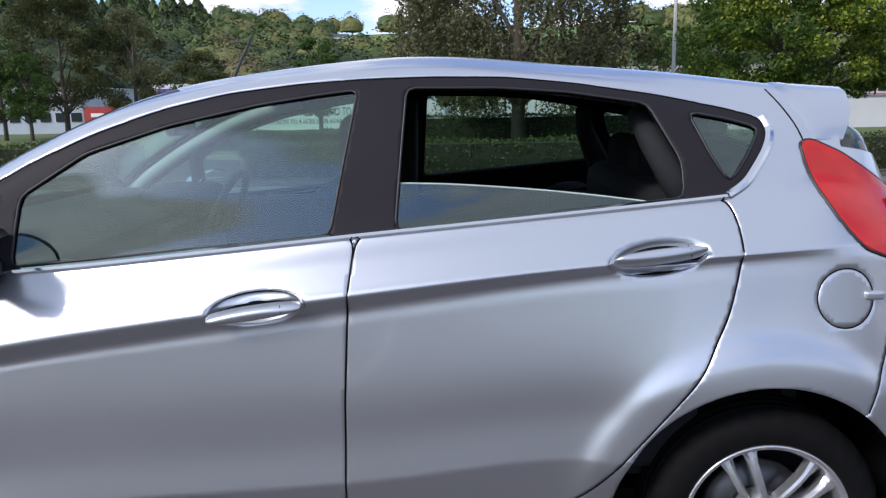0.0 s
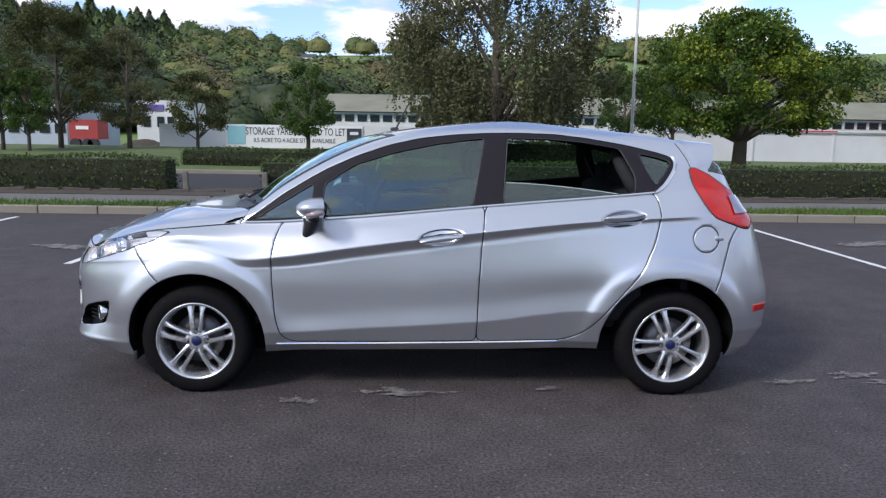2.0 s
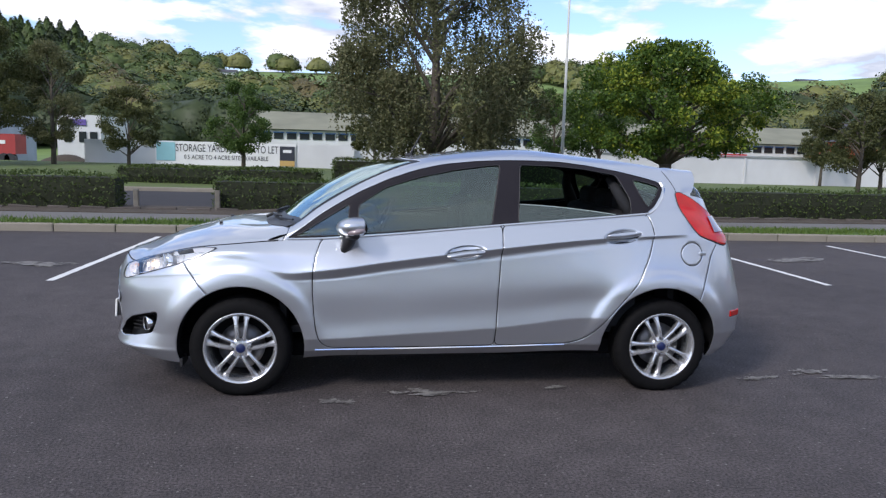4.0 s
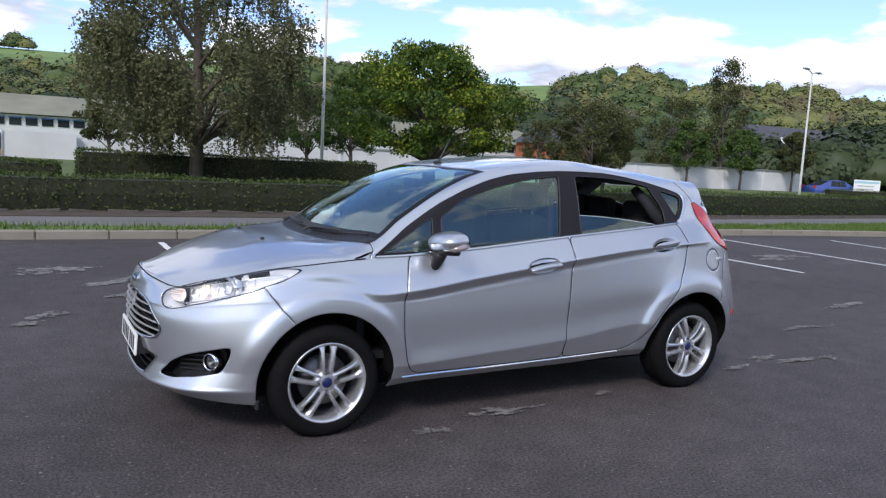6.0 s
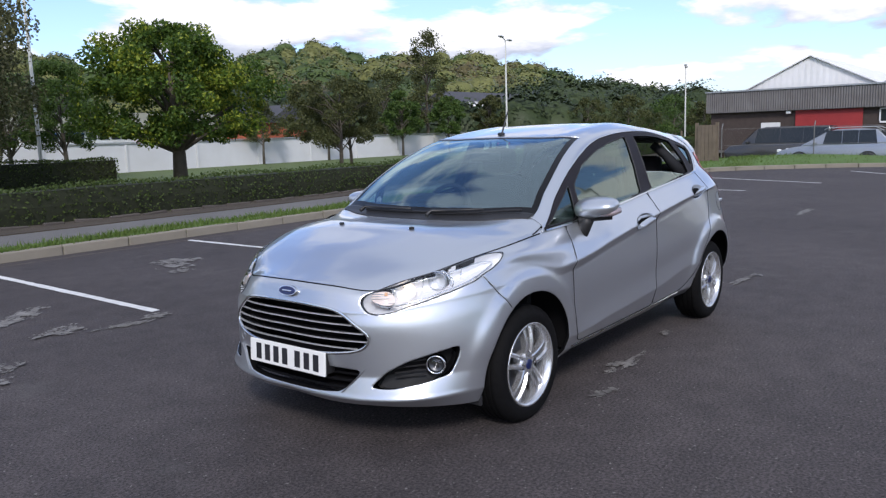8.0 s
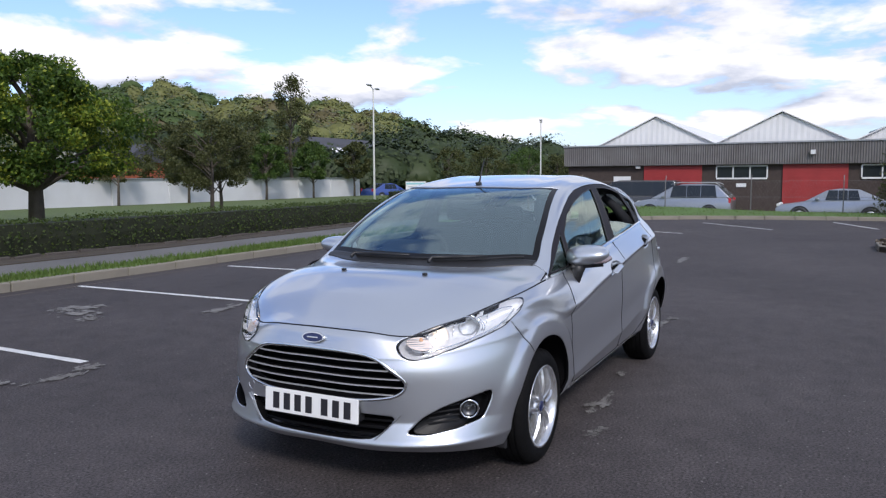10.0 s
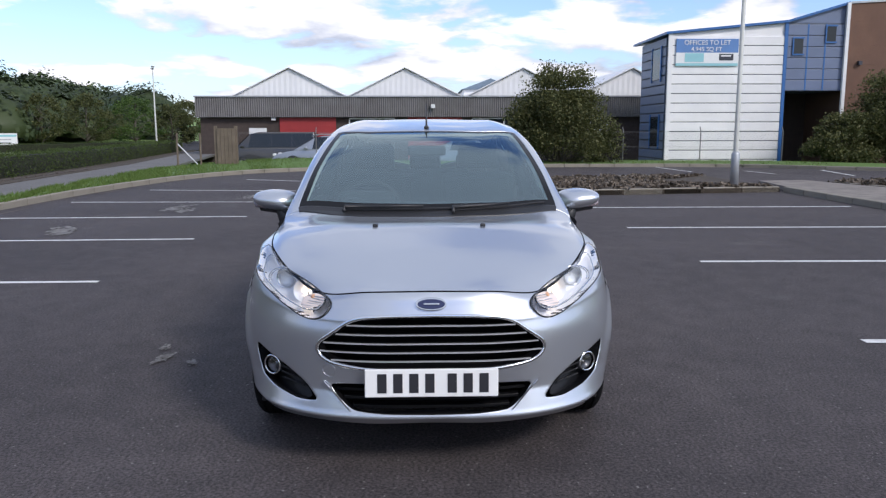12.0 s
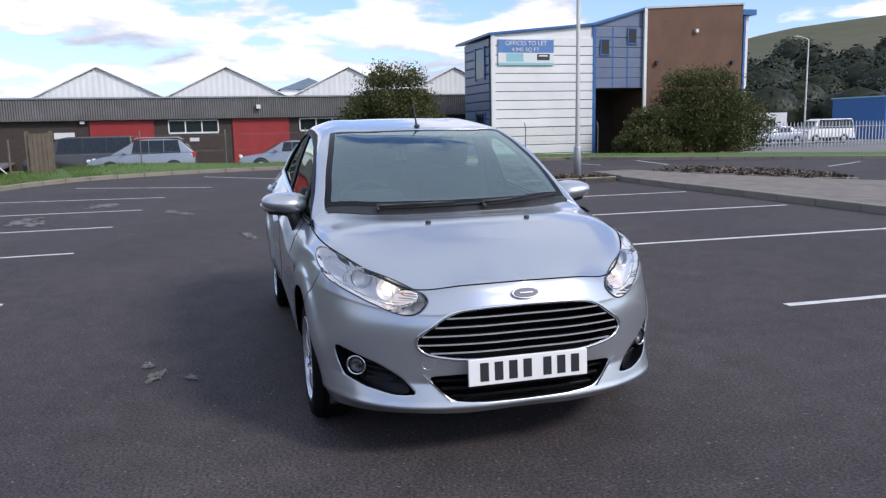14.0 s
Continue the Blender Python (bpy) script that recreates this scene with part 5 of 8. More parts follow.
                for z in (0.05, 0.25, 0.45, 0.65, 0.85, 1.05):
                    u, w = (a, b) if s else (b, a)
                    wire((p[0] + (q[0] - p[0]) * u, p[1] + (q[1] - p[1]) * u, z), (p[0] + (q[0] - p[0]) * w, p[1] + (q[1] - p[1]) * w, z + 0.2), 0.0011)
        mesh_ob("wire_mesh", vs, fs, M["fence_steel"], e)
    g = thing("timber_screen", "weathered timber screen panel at the fence end", "screen")
    for k in range(5):
        slab(g, "board", 22.4, 22.45, 6.45 + k * 0.13, 6.57 + k * 0.13, 0.0, 1.42, M["timber"])
    slab(g, "post", 22.46, 22.56, 7.1, 7.2, -0.1, 1.5, M["timber"]); slab(g, "post", 22.46, 22.56, 6.4, 6.5, -0.1, 1.5, M["timber"])
    h = thing("fence_strut", "rusty braced gate posts at the path end", "gate posts")
    for y in (8.5, 7.7):
        vs, fs = tube([(22.5, y, 0), (22.5, y, 1.25)], [0.035, 0.035], 6); mesh_ob("post", vs, fs, M["timber"], h)
    vs, fs = tube([(22.5, 8.5, 0.9), (22.5, 7.75, 0.1)], [0.025, 0.025], 6); mesh_ob("brace", vs, fs, M["galv"], h)
    p = thing("palisade_fence", "grey steel palisade fence round the far yard", "fence")
    for k in range(60):
        y = -33 - k * 0.28
        v = [(39.0, y, -0.6), (39.0, y - 0.07, -0.6), (39.0, y - 0.07, 1.05), (39.0, y - 0.035, 1.2), (39.0, y, 1.05)]
        v += [(39.03, b, c) for _, b, c in v]
        mesh_ob("pale", v, [(4, 3, 2, 1, 0), (5, 6, 7, 8, 9)] + [(i, (i + 1) % 5, 5 + (i + 1) % 5, 5 + i) for i in range(5)], M["galv"], p)
    for z in (-0.2, 0.8):
        slab(p, "rail", 39.035, 39.08, -33, -50, z, z + 0.06, M["galv"])
    c = thing("site_cabin", "white site cabin in the far yard", "cabin")
    slab(c, "body", 47, 50, -37, -41.5, -0.5, 1.9, M["white_wall"])
    slab(c, "window", 46.95, 46.999, -37.6, -38.4, 0.8, 1.4, M["win_dark"]); slab(c, "window", 46.95, 46.999, -39.6, -40.4, 0.8, 1.4, M["win_dark"])
    d = thing("container", "blue shipping container in the far yard", "container")
    slab(d, "body", 49, 55, -53, -62, -0.5, 3.1, M["blue_trim"])
    slab(d, "roof_rim", 48.9, 55.1, -52.9, -62.1, 3.1, 3.2, M["sign_teal"])


chain_fence()


def parked_car(name, label, at, rz, paint, profile, cabin, w=1.75, wheel=0.31, axles=(-1.3, 1.3), rails=False):
    """A parked car: a swept body with a glazed cabin and wheels. profile, cabin: side outlines (x, z)."""
    e = thing(name, label, "car", at, rz)
    def sweep(outline, half, tuck, nm, material, lab=""):
        v, f = [], []
        n = len(outline)
        for s, k in ((-1, 1.0), (1, 1.0)):
            for (x, z) in outline:
                top = (z - min(o[1] for o in outline)) / (max(o[1] for o in outline) - min(o[1] for o in outline))
                v.append((x, s * half * (1 - tuck * top), z))
        f.append(tuple(range(n))); f.append(tuple(range(2 * n - 1, n - 1, -1)))
        f += [(i, n + i, n + (i + 1) % n, (i + 1) % n) for i in range(n)]
        bm = bmesh.new()
        me = bpy.data.meshes.new(nm); me.from_pydata(v, [], f); bm.from_mesh(me)
        bmesh.ops.recalc_face_normals(bm, faces=bm.faces)
        bmesh.ops.bevel(bm, geom=bm.edges[:], offset=0.045, segments=3, affect="EDGES", profile=0.5)
        return part(nm, bm, material, e, lab, True)
    sweep(profile, w / 2, 0.06, "body", paint)
    sweep(cabin, w / 2 * 0.93, 0.2, "cabin", paint)
    zt, zb = max(z for _, z in cabin), min(z for _, z in cabin)
    xs0 = [x for x, z in cabin if z > zb + 0.5 * (zt - zb)]
    a, b = min(xs0), max(xs0)
    for s in (-1, 1):
        n = 3
        for k in range(n):
            xa, xb = a + 0.06 + (b - a - 0.12) * k / n, a + 0.06 + (b - a - 0.12) * (k + 1) / n - 0.02
            za, zc = zb + 0.07, zt - 0.07
            tuck = lambda z: w / 2 * 0.93 * (1 - 0.2 * (z - zb) / (zt - zb)) + 0.012
            v = [(xa - (0.12 if k == 0 else 0), s * tuck(za), za), (xb + (0.1 if k == n - 1 else 0), s * tuck(za), za), (xb, s * tuck(zc), zc), (xa, s * tuck(zc), zc)]
            mesh_ob("side_window", v, [(0, 1, 2, 3)], M["win_dark"], e)
    # windscreen and rear window on the cabin's sloping ends
    for (x0, z0_), (x1, z1), out in ((cabin[0], cabin[1], -1), (cabin[-1], cabin[-2], 1)):
        wy = lambda z: w / 2 * 0.93 * (1 - 0.2 * (z - zb) / (zt - zb)) - 0.09
        pa = [(x0 + (x1 - x0) * k + 0.028 * out, z0_ + (z1 - z0_) * k + 0.02) for k in (0.14, 0.9)]
        v = [(pa[0][0], -wy(pa[0][1]), pa[0][1]), (pa[0][0], wy(pa[0][1]), pa[0][1]), (pa[1][0], wy(pa[1][1]), pa[1][1]), (pa[1][0], -wy(pa[1][1]), pa[1][1])]
        mesh_ob("windscreen" if out < 0 else "rear_window", v, [(0, 1, 2, 3)], M["win_dark"], e)
    for s in (-1, 1):
        part("sill_cladding", box_bm(axles[1] - axles[0] - 0.75, 0.05, 0.16, ((axles[0] + axles[1]) / 2, s * (w / 2 - 0.005), profile[0][1] + 0.08), 0.015), M["ink"], e)
        part("door_mirror", box_bm(0.14, 0.18, 0.12, (a - 0.35, s * (w / 2 + 0.06), zb + 0.12), 0.04, 3), paint, e)
        if rails:
            vs, fs = tube([(a - 0.05, s * w * 0.36, zt - 0.03), (a + 0.15, s * w * 0.36, zt + 0.05), (b - 0.1, s * w * 0.36, zt + 0.05), (b + 0.12, s * w * 0.36, zt - 0.05)], [0.018] * 4, 6)
            mesh_ob("roof_rail", vs, fs, M["galv"], e, True)
        for xa in axles:
            v2, f2 = [], []
            for i, g in enumerate(np.linspace(-0.15, math.pi + 0.15, 20)):
                for rr in (wheel * 1.02, wheel * 1.22):
                    v2.append((xa + rr * math.cos(g), s * (w / 2 + 0.004), wheel + rr * math.sin(g)))
                if i:
                    f2.append((2 * i - 2, 2 * i - 1, 2 * i + 1, 2 * i))
            mesh_ob("wheel_arch", v2, f2, M["ink"], e)
    for x in axles:
        for s in (-1, 1):
            vs, fs = revolve([(0.0, s * 0.02), (wheel * 0.62, s * 0.02), (wheel * 0.66, s * 0.04), (wheel * 0.95, s * 0.03), (wheel, 0), (wheel, -s * 0.18)], 24)
            t = mesh_ob("wheel", [(p[0] + x, p[1] + s * (w / 2 - 0.02), p[2] + wheel) for p in vs], fs, M["ink"], e, smooth=True)
            vs, fs = revolve([(0.0, s * 0.045), (wheel * 0.55, s * 0.03), (wheel * 0.6, s * 0.02)], 20)
            mesh_ob("rim", [(p[0] + x, p[1] + s * (w / 2 - 0.01), p[2] + wheel) for p in vs], fs, M["galv"], t, smooth=True)
    xr, xf = max(x for x, _ in profile), min(x for x, _ in profile)
    for s in (-1, 1):
        part("tail_light", box_bm(0.1, 0.18, 0.22, (xr - 0.06, s * (w / 2 - 0.12), 0.86), 0.02), M["red_sign"], e)
        part("headlight", box_bm(0.14, 0.25, 0.12, (xf + 0.12, s * (w / 2 - 0.17), 0.72), 0.03), M["sign_white"], e)
    return e


silver2 = mat("parked_silver_paint", (0.31, 0.335, 0.38), 0.3, metal=0.6, coat=0.8, vary=0.1)
dark2 = mat("parked_dark_paint", (0.03, 0.03, 0.032), 0.3, coat=0.8, vary=0.1)
blue2 = mat("parked_blue_paint", (0.04, 0.08, 0.3), 0.3, coat=0.8, vary=0.1)
SUV = [(-2.2, .3), (-2.28, .52), (-2.12, .72), (-1.6, .86), (-1.1, .93), (2.0, 1.0), (2.22, .85), (2.22, .35)]
SUVC = [(-1.3, .91), (-0.35, 1.46), (0.1, 1.58), (0.9, 1.6), (1.6, 1.54), (2.18, .98)]
SAL = [(-2.2, .28), (-2.25, .55), (-2.1, .72), (-1.0, .88), (1.7, .95), (2.2, .9), (2.25, .35)]
SALC = [(-1.15, .86), (-0.3, 1.33), (0.2, 1.4), (0.9, 1.36), (1.8, .93)]
VAN = [(-2.3, .3), (-2.35, .75), (-2.1, 1.0), (-1.4, 1.08), (2.3, 1.1), (2.35, .35)]
VANC = [(-1.6, 1.05), (-0.9, 1.75), (-0.5, 1.85), (2.2, 1.85), (2.3, 1.06)]
parked_car("parked_suv", "silver sport utility car parked before the shed", (32.0, 4.6, -0.5), -90, silver2, SUV, SUVC, rails=True)
parked_car("parked_van", "dark van parked before the shed", (34.0, 7.4, -0.6), -90, dark2, VAN, VANC, 1.85)
parked_car("parked_saloon", "silver saloon parked before the shed", (31.5, -1.7, -0.5), -90, silver2, SAL, SALC)
parked_car("parked_saloon", "dark blue car parked by the brick house", (51.3, 32.4, -0.4), 160, blue2, SAL, SALC)
parked_car("parked_saloon", "silver car parked inside the far yard", (44.0, -38.0, -0.5), -90, silver2, SAL, SALC)
parked_car("parked_van", "white van parked inside the far yard", (45.5, -43.5, -0.5), -90, M["sign_white"], VAN, VANC, 1.85)


# ---- the hatchback ----
M["paint"] = mat("silver_paint", (0.585, 0.612, 0.652), 0.33, metal=0.85, coat=1.0, spec=0.5)
M["black"] = mat("black_plastic", (0.018, 0.018, 0.02), 0.45, vary=0.2, scale=20)
M["pillar"] = mat("satin_black_trim", (0.018, 0.016, 0.020), 0.55, spec=0.15, vary=0.15, scale=15)
M["under"] = mat("underbody_and_gap_shade", (0.006, 0.006, 0.007), 0.9, spec=0.1, vary=0.2)
M["gloss_black"] = mat("gloss_black_plastic", (0.006, 0.006, 0.007), 0.35, spec=0.25)
M["mirror"] = mat("mirror_glass", (0.85, 0.87, 0.88), 0.02, metal=1.0)
M["chrome"] = mat("chrome", (0.78, 0.79, 0.8), 0.12, metal=1.0)
M["bright"] = mat("bright_grille_silver", (0.50, 0.51, 0.53), 0.35, metal=0.25, coat=0.6)
M["satin"] = mat("satin_silver", (0.55, 0.56, 0.58), 0.28, metal=0.9)
M["alloy"] = mat("alloy_silver", (0.66, 0.67, 0.69), 0.27, metal=0.8, coat=0.6, vary=0.12, scale=9)
M["tyre"] = mat("tyre_rubber", (0.007, 0.007, 0.0075), 0.75, spec=0.1, vary=0.4, scale=30, bump=0.15, bump_scale=120)
M["glass"] = glass_mat("tinted_glass", (0.63, 0.84, 0.76), 0.15, (0.86, 0.98, 0.88))
M["screen"] = glass_mat("windscreen_glass", (0.82, 0.95, 0.92), 0.27, (0.78, 0.95, 0.96))
M["glass_edge"] = mat("glass_edge", (0.45, 0.55, 0.52), 0.2)
M["rear_glass"] = glass_mat("rear_screen_glass", (0.74, 0.80, 0.78), 0.08)
M["lens"] = glass_mat("clear_lens", (0.96, 0.97, 0.98), 0.05)
M["red_lens"] = mat("red_lens", (0.55, 0.012, 0.008), 0.25, spec=0.4, coat=0.35, vary=0.45, scale=16, hue=(0.30, 0.004, 0.004))
M["pale_lens"] = mat("pale_lens", (0.27, 0.22, 0.23), 0.15, coat=1.0, vary=0.2, scale=30)
M["amber"] = mat("amber_lens", (0.86, 0.72, 0.64), 0.4, metal=0.0, coat=0.6)
M["orange"] = mat("orange_bulb", (0.80, 0.42, 0.20), 0.3, coat=0.5)
M["bulb_emitter"] = mat("emissive_bulb", (1.0, 0.85, 0.7), 0.3)
# the bulb is given a warm emission for the headlight's bright spot
M["bulb_emitter"].node_tree.nodes["Principled BSDF"].inputs["Emission Color"].default_value = (1.0, 0.78, 0.55, 1)
M["bulb_emitter"].node_tree.nodes["Principled BSDF"].inputs["Emission Strength"].default_value = 5.0
M["plate"] = mat("number_plate_white", (0.82, 0.82, 0.80), 0.35, vary=0.1)
M["badge"] = mat("badge_blue", (0.008, 0.016, 0.075), 0.35, coat=0.3)
M["seat"] = mat("seat_cloth", (0.022, 0.022, 0.025), 0.95, spec=0.1, vary=0.4, scale=40)
M["trim"] = mat("cabin_plastic", (0.022, 0.023, 0.026), 0.8, spec=0.2, vary=0.3, scale=30)
M["liner"] = mat("pale_headlining", (0.42, 0.42, 0.41), 0.9, vary=0.2)
M["pale_trim"] = mat("pale_pillar_trim", (0.50, 0.51, 0.50), 0.8, vary=0.1)
M["reflector"] = mat("lamp_reflector", (0.92, 0.92, 0.92), 0.32, metal=0.35, bump=0.25, bump_scale=45)
M["bowl"] = mat("lamp_bowl_silver", (0.88, 0.88, 0.90), 0.30, metal=0.25, bump=0.6, bump_scale=30)
M["disc"] = mat("brake_disc", (0.12, 0.12, 0.125), 0.35, metal=0.9, vary=0.3, scale=30)

HUB_Z, AXLE = 0.280, 1.2445
ARCHES = ((-1.243, 0.286, 0.354), (1.220, 0.290, 0.360))  # lip of each wheel arch: x, z, radius
# rings from the sill to the roof's middle; in each ring the stations run from nose to tail: (x, half width, z)
RINGS = [
    # bottom edge
    [(-2.015, 0, 0.215), (-2.005, 0.25, 0.21), (-1.955, 0.44, 0.212), (-1.8, 0.64, 0.2), (-1.62, 0.735, 0.185), (-1.245, 0.755, 0.19), (-0.98, 0.755, 0.205), (-0.8, 0.745, 0.215), (-0.4, 0.744, 0.222), (-0.1, 0.745, 0.226), (0.25, 0.747, 0.23), (0.8, 0.757, 0.245), (1.2, 0.775, 0.23), (1.5, 0.755, 0.205), (1.7, 0.6, 0.185), (1.78, 0.35, 0.185), (1.79, 0, 0.185)],
    # lip and sill edge
    [(-2.058, 0, 0.248), (-2.048, 0.25, 0.246), (-1.999, 0.46, 0.248), (-1.845, 0.68, 0.255), (-1.637, 0.775, 0.258), (-1.245, 0.785, 0.26), (-0.98, 0.795, 0.258), (-0.8, 0.793, 0.26), (-0.4, 0.796, 0.268), (-0.1, 0.797, 0.275), (0.25, 0.798, 0.283), (0.8, 0.8, 0.293), (1.2, 0.815, 0.288), (1.5, 0.79, 0.262), (1.73, 0.64, 0.24), (1.82, 0.36, 0.24), (1.83, 0, 0.24)],
    # lower door crease
    [(-2.035, 0, 0.35), (-2.025, 0.25, 0.35), (-1.97, 0.46, 0.35), (-1.8, 0.675, 0.355), (-1.62, 0.782, 0.355), (-1.245, 0.800, 0.36), (-0.98, 0.814, 0.338), (-0.8, 0.828, 0.335), (-0.4, 0.831, 0.358), (-0.1, 0.832, 0.376), (0.25, 0.834, 0.402), (0.8, 0.841, 0.462), (1.2, 0.846, 0.43), (1.5, 0.825, 0.37), (1.78, 0.67, 0.35), (1.865, 0.38, 0.35), (1.88, 0, 0.35)],
    [(-2.064, 0, 0.47), (-2.047, 0.25, 0.47), (-1.972, 0.465, 0.47), (-1.79, 0.685, 0.475), (-1.62, 0.79, 0.48), (-1.245, 0.814, 0.5), (-0.98, 0.822, 0.475), (-0.8, 0.824, 0.435), (-0.4, 0.825, 0.452), (-0.1, 0.8255, 0.470), (0.25, 0.828, 0.498), (0.8, 0.837, 0.560), (1.2, 0.856, 0.545), (1.5, 0.83, 0.5), (1.785, 0.68, 0.5), (1.885, 0.38, 0.51), (1.9, 0, 0.51)],
    [(-2.064, 0, 0.57), (-2.047, 0.25, 0.57), (-1.97, 0.467, 0.57), (-1.785, 0.68, 0.58), (-1.62, 0.782, 0.6), (-1.245, 0.822, 0.62), (-0.98, 0.832, 0.595), (-0.8, 0.8315, 0.585), (-0.4, 0.8285, 0.6), (-0.1, 0.8295, 0.615), (0.25, 0.8315, 0.635), (0.8, 0.8395, 0.68), (1.2, 0.8502, 0.68), (1.5, 0.815, 0.68), (1.755, 0.67, 0.66), (1.86, 0.38, 0.66), (1.88, 0, 0.66)],
    # below and above the waist crease
    [(-2.055, 0, 0.64), (-2.038, 0.25, 0.64), (-1.955, 0.46, 0.64), (-1.775, 0.66, 0.675), (-1.62, 0.765, 0.7), (-1.245, 0.820, 0.715), (-0.98, 0.833, 0.682), (-0.8, 0.829, 0.688), (-0.4, 0.824, 0.744), (-0.1, 0.822, 0.786), (0.25, 0.82, 0.834), (0.8, 0.813, 0.905), (1.2, 0.8058, 0.94), (1.46, 0.775, 0.94), (1.7, 0.645, 0.9), (1.79, 0.38, 0.88), (1.81, 0, 0.88)],
    [(-2.034, 0, 0.69), (-2.017, 0.25, 0.69), (-1.938, 0.447, 0.676), (-1.755, 0.642, 0.725), (-1.62, 0.745, 0.758), (-1.245, 0.812, 0.775), (-0.98, 0.843, 0.717), (-0.8, 0.858, 0.733), (-0.4, 0.854, 0.79), (-0.1, 0.851, 0.831), (0.25, 0.846, 0.874), (0.8, 0.834, 0.932), (1.2, 0.815, 0.955), (1.45, 0.768, 0.965), (1.685, 0.635, 0.94), (1.77, 0.38, 0.92), (1.79, 0, 0.92)],
    [(-2.022, 0, 0.722), (-2.003, 0.25, 0.72), (-1.92, 0.444, 0.702), (-1.74, 0.622, 0.758), (-1.6, 0.715, 0.795), (-1.27, 0.8, 0.83), (-1, 0.812, 0.82), (-0.8, 0.815, 0.825), (-0.4, 0.81, 0.868), (-0.1, 0.8, 0.9), (0.25, 0.793, 0.94), (0.8, 0.78, 0.99), (1.18, 0.765, 1.01), (1.42, 0.72, 1.04), (1.64, 0.61, 1), (1.73, 0.38, 0.98), (1.75, 0, 0.98)],
    # bonnet edge and belt line
    [(-2.005, 0, 0.748), (-1.985, 0.25, 0.742), (-1.9, 0.43, 0.722), (-1.72, 0.595, 0.785), (-1.565, 0.675, 0.828), (-1.3, 0.738, 0.866), (-1.01, 0.752, 0.893), (-0.8, 0.758, 0.905), (-0.4, 0.76, 0.936), (-0.1, 0.756, 0.963), (0.25, 0.748, 0.998), (0.8, 0.733, 1.045), (1.15, 0.715, 1.075), (1.38, 0.672, 1.1), (1.59, 0.585, 1.07), (1.69, 0.37, 1.05), (1.72, 0, 1.05)],
    [(-2.005, 0, 0.748), (-1.962, 0.225, 0.753), (-1.876, 0.39, 0.752), (-1.714, 0.54, 0.8096), (-1.56, 0.62, 0.849), (-1.31, 0.695, 0.8918), (-1, 0.742, 0.912), (-0.8, 0.735, 0.975), (-0.41, 0.7, 1.1), (-0.11, 0.685, 1.15), (0.25, 0.675, 1.19), (0.8, 0.66, 1.2), (1.18, 0.65, 1.19), (1.4, 0.625, 1.18), (1.565, 0.56, 1.15), (1.65, 0.34, 1.11), (1.72, 0, 1.05)],
    # cant rail
    [(-2.005, 0, 0.748), (-1.953, 0.18, 0.76), (-1.864, 0.325, 0.774), (-1.704, 0.45, 0.8314), (-1.55, 0.52, 0.8742), (-1.33, 0.6, 0.9116), (-0.99, 0.722, 0.9353), (-0.8, 0.702, 1.043), (-0.42, 0.632, 1.252), (-0.13, 0.598, 1.33), (0.25, 0.58, 1.373), (0.8, 0.57, 1.353), (1.2, 0.57, 1.287), (1.41, 0.585, 1.240), (1.545, 0.53, 1.215), (1.63, 0.31, 1.14), (1.72, 0, 1.05)],
    [(-2.005, 0, 0.748), (-1.944, 0.125, 0.765), (-1.85, 0.235, 0.792), (-1.694, 0.33, 0.849), (-1.55, 0.385, 0.892), (-1.36, 0.47, 0.927), (-0.985, 0.66, 0.9618), (-0.81, 0.64, 1.083), (-0.45, 0.568, 1.278), (-0.2, 0.525, 1.358), (0.26, 0.49, 1.416), (0.8, 0.48, 1.393), (1.2, 0.475, 1.348), (1.43, 0.49, 1.306), (1.53, 0.47, 1.24), (1.62, 0.26, 1.16), (1.72, 0, 1.05)],
    [(-2.005, 0, 0.748), (-1.936, 0.065, 0.769), (-1.832, 0.12, 0.808), (-1.684, 0.17, 0.866), (-1.545, 0.2, 0.905), (-1.385, 0.25, 0.938), (-1.075, 0.35, 0.961), (-0.9, 0.35, 1.09), (-0.535, 0.32, 1.292), (-0.27, 0.3, 1.366), (0.26, 0.28, 1.430), (0.8, 0.27, 1.407), (1.2, 0.27, 1.361), (1.45, 0.27, 1.318), (1.55, 0.27, 1.25), (1.62, 0.15, 1.17), (1.72, 0, 1.05)],
    [(-2.005, 0, 0.748), (-1.93, 0, 0.77), (-1.82, 0, 0.814), (-1.68, 0, 0.872), (-1.54, 0, 0.91), (-1.395, 0, 0.942), (-1.12, 0, 0.961), (-0.95, 0, 1.086), (-0.57, 0, 1.298), (-0.29, 0, 1.37), (0.26, 0, 1.435), (0.8, 0, 1.411), (1.2, 0, 1.365), (1.46, 0, 1.322), (1.56, 0, 1.25), (1.62, 0, 1.175), (1.72, 0, 1.05)],
]








class Shell:
    """The smooth skin over the rings, sampled on a grid; places on it are grid coordinates (i, j)."""

    def __init__(self, rings, nu=540, nv=270):
        R = [np.array(r, float) for r in rings]
        # extra rings close beside the creased ones keep those edges crisp
        out, self.ring_at = [], []
        for k, r in enumerate(R):
            crisp = {1: 0.22, 2: 0.12, 5: 0.16, 6: 0.16}.get(k, 0)
            if crisp:
                out.append(r + (R[k - 1] - r) * crisp)
            self.ring_at.append(len(out))
            out.append(r)
            if crisp:
                out.append(r + (R[k + 1] - r) * crisp)
        P = np.array(out).transpose(1, 0, 2)  # station, ring, xyz
        self.ku = np.r_[0, np.cumsum(np.linalg.norm(np.diff(P, axis=0), axis=2)[:, :self.ring_at[8] + 1].mean(1))]
        self.kv = np.r_[0, np.cumsum(np.linalg.norm(np.diff(P, axis=1), axis=2)[3:13].mean(0))]
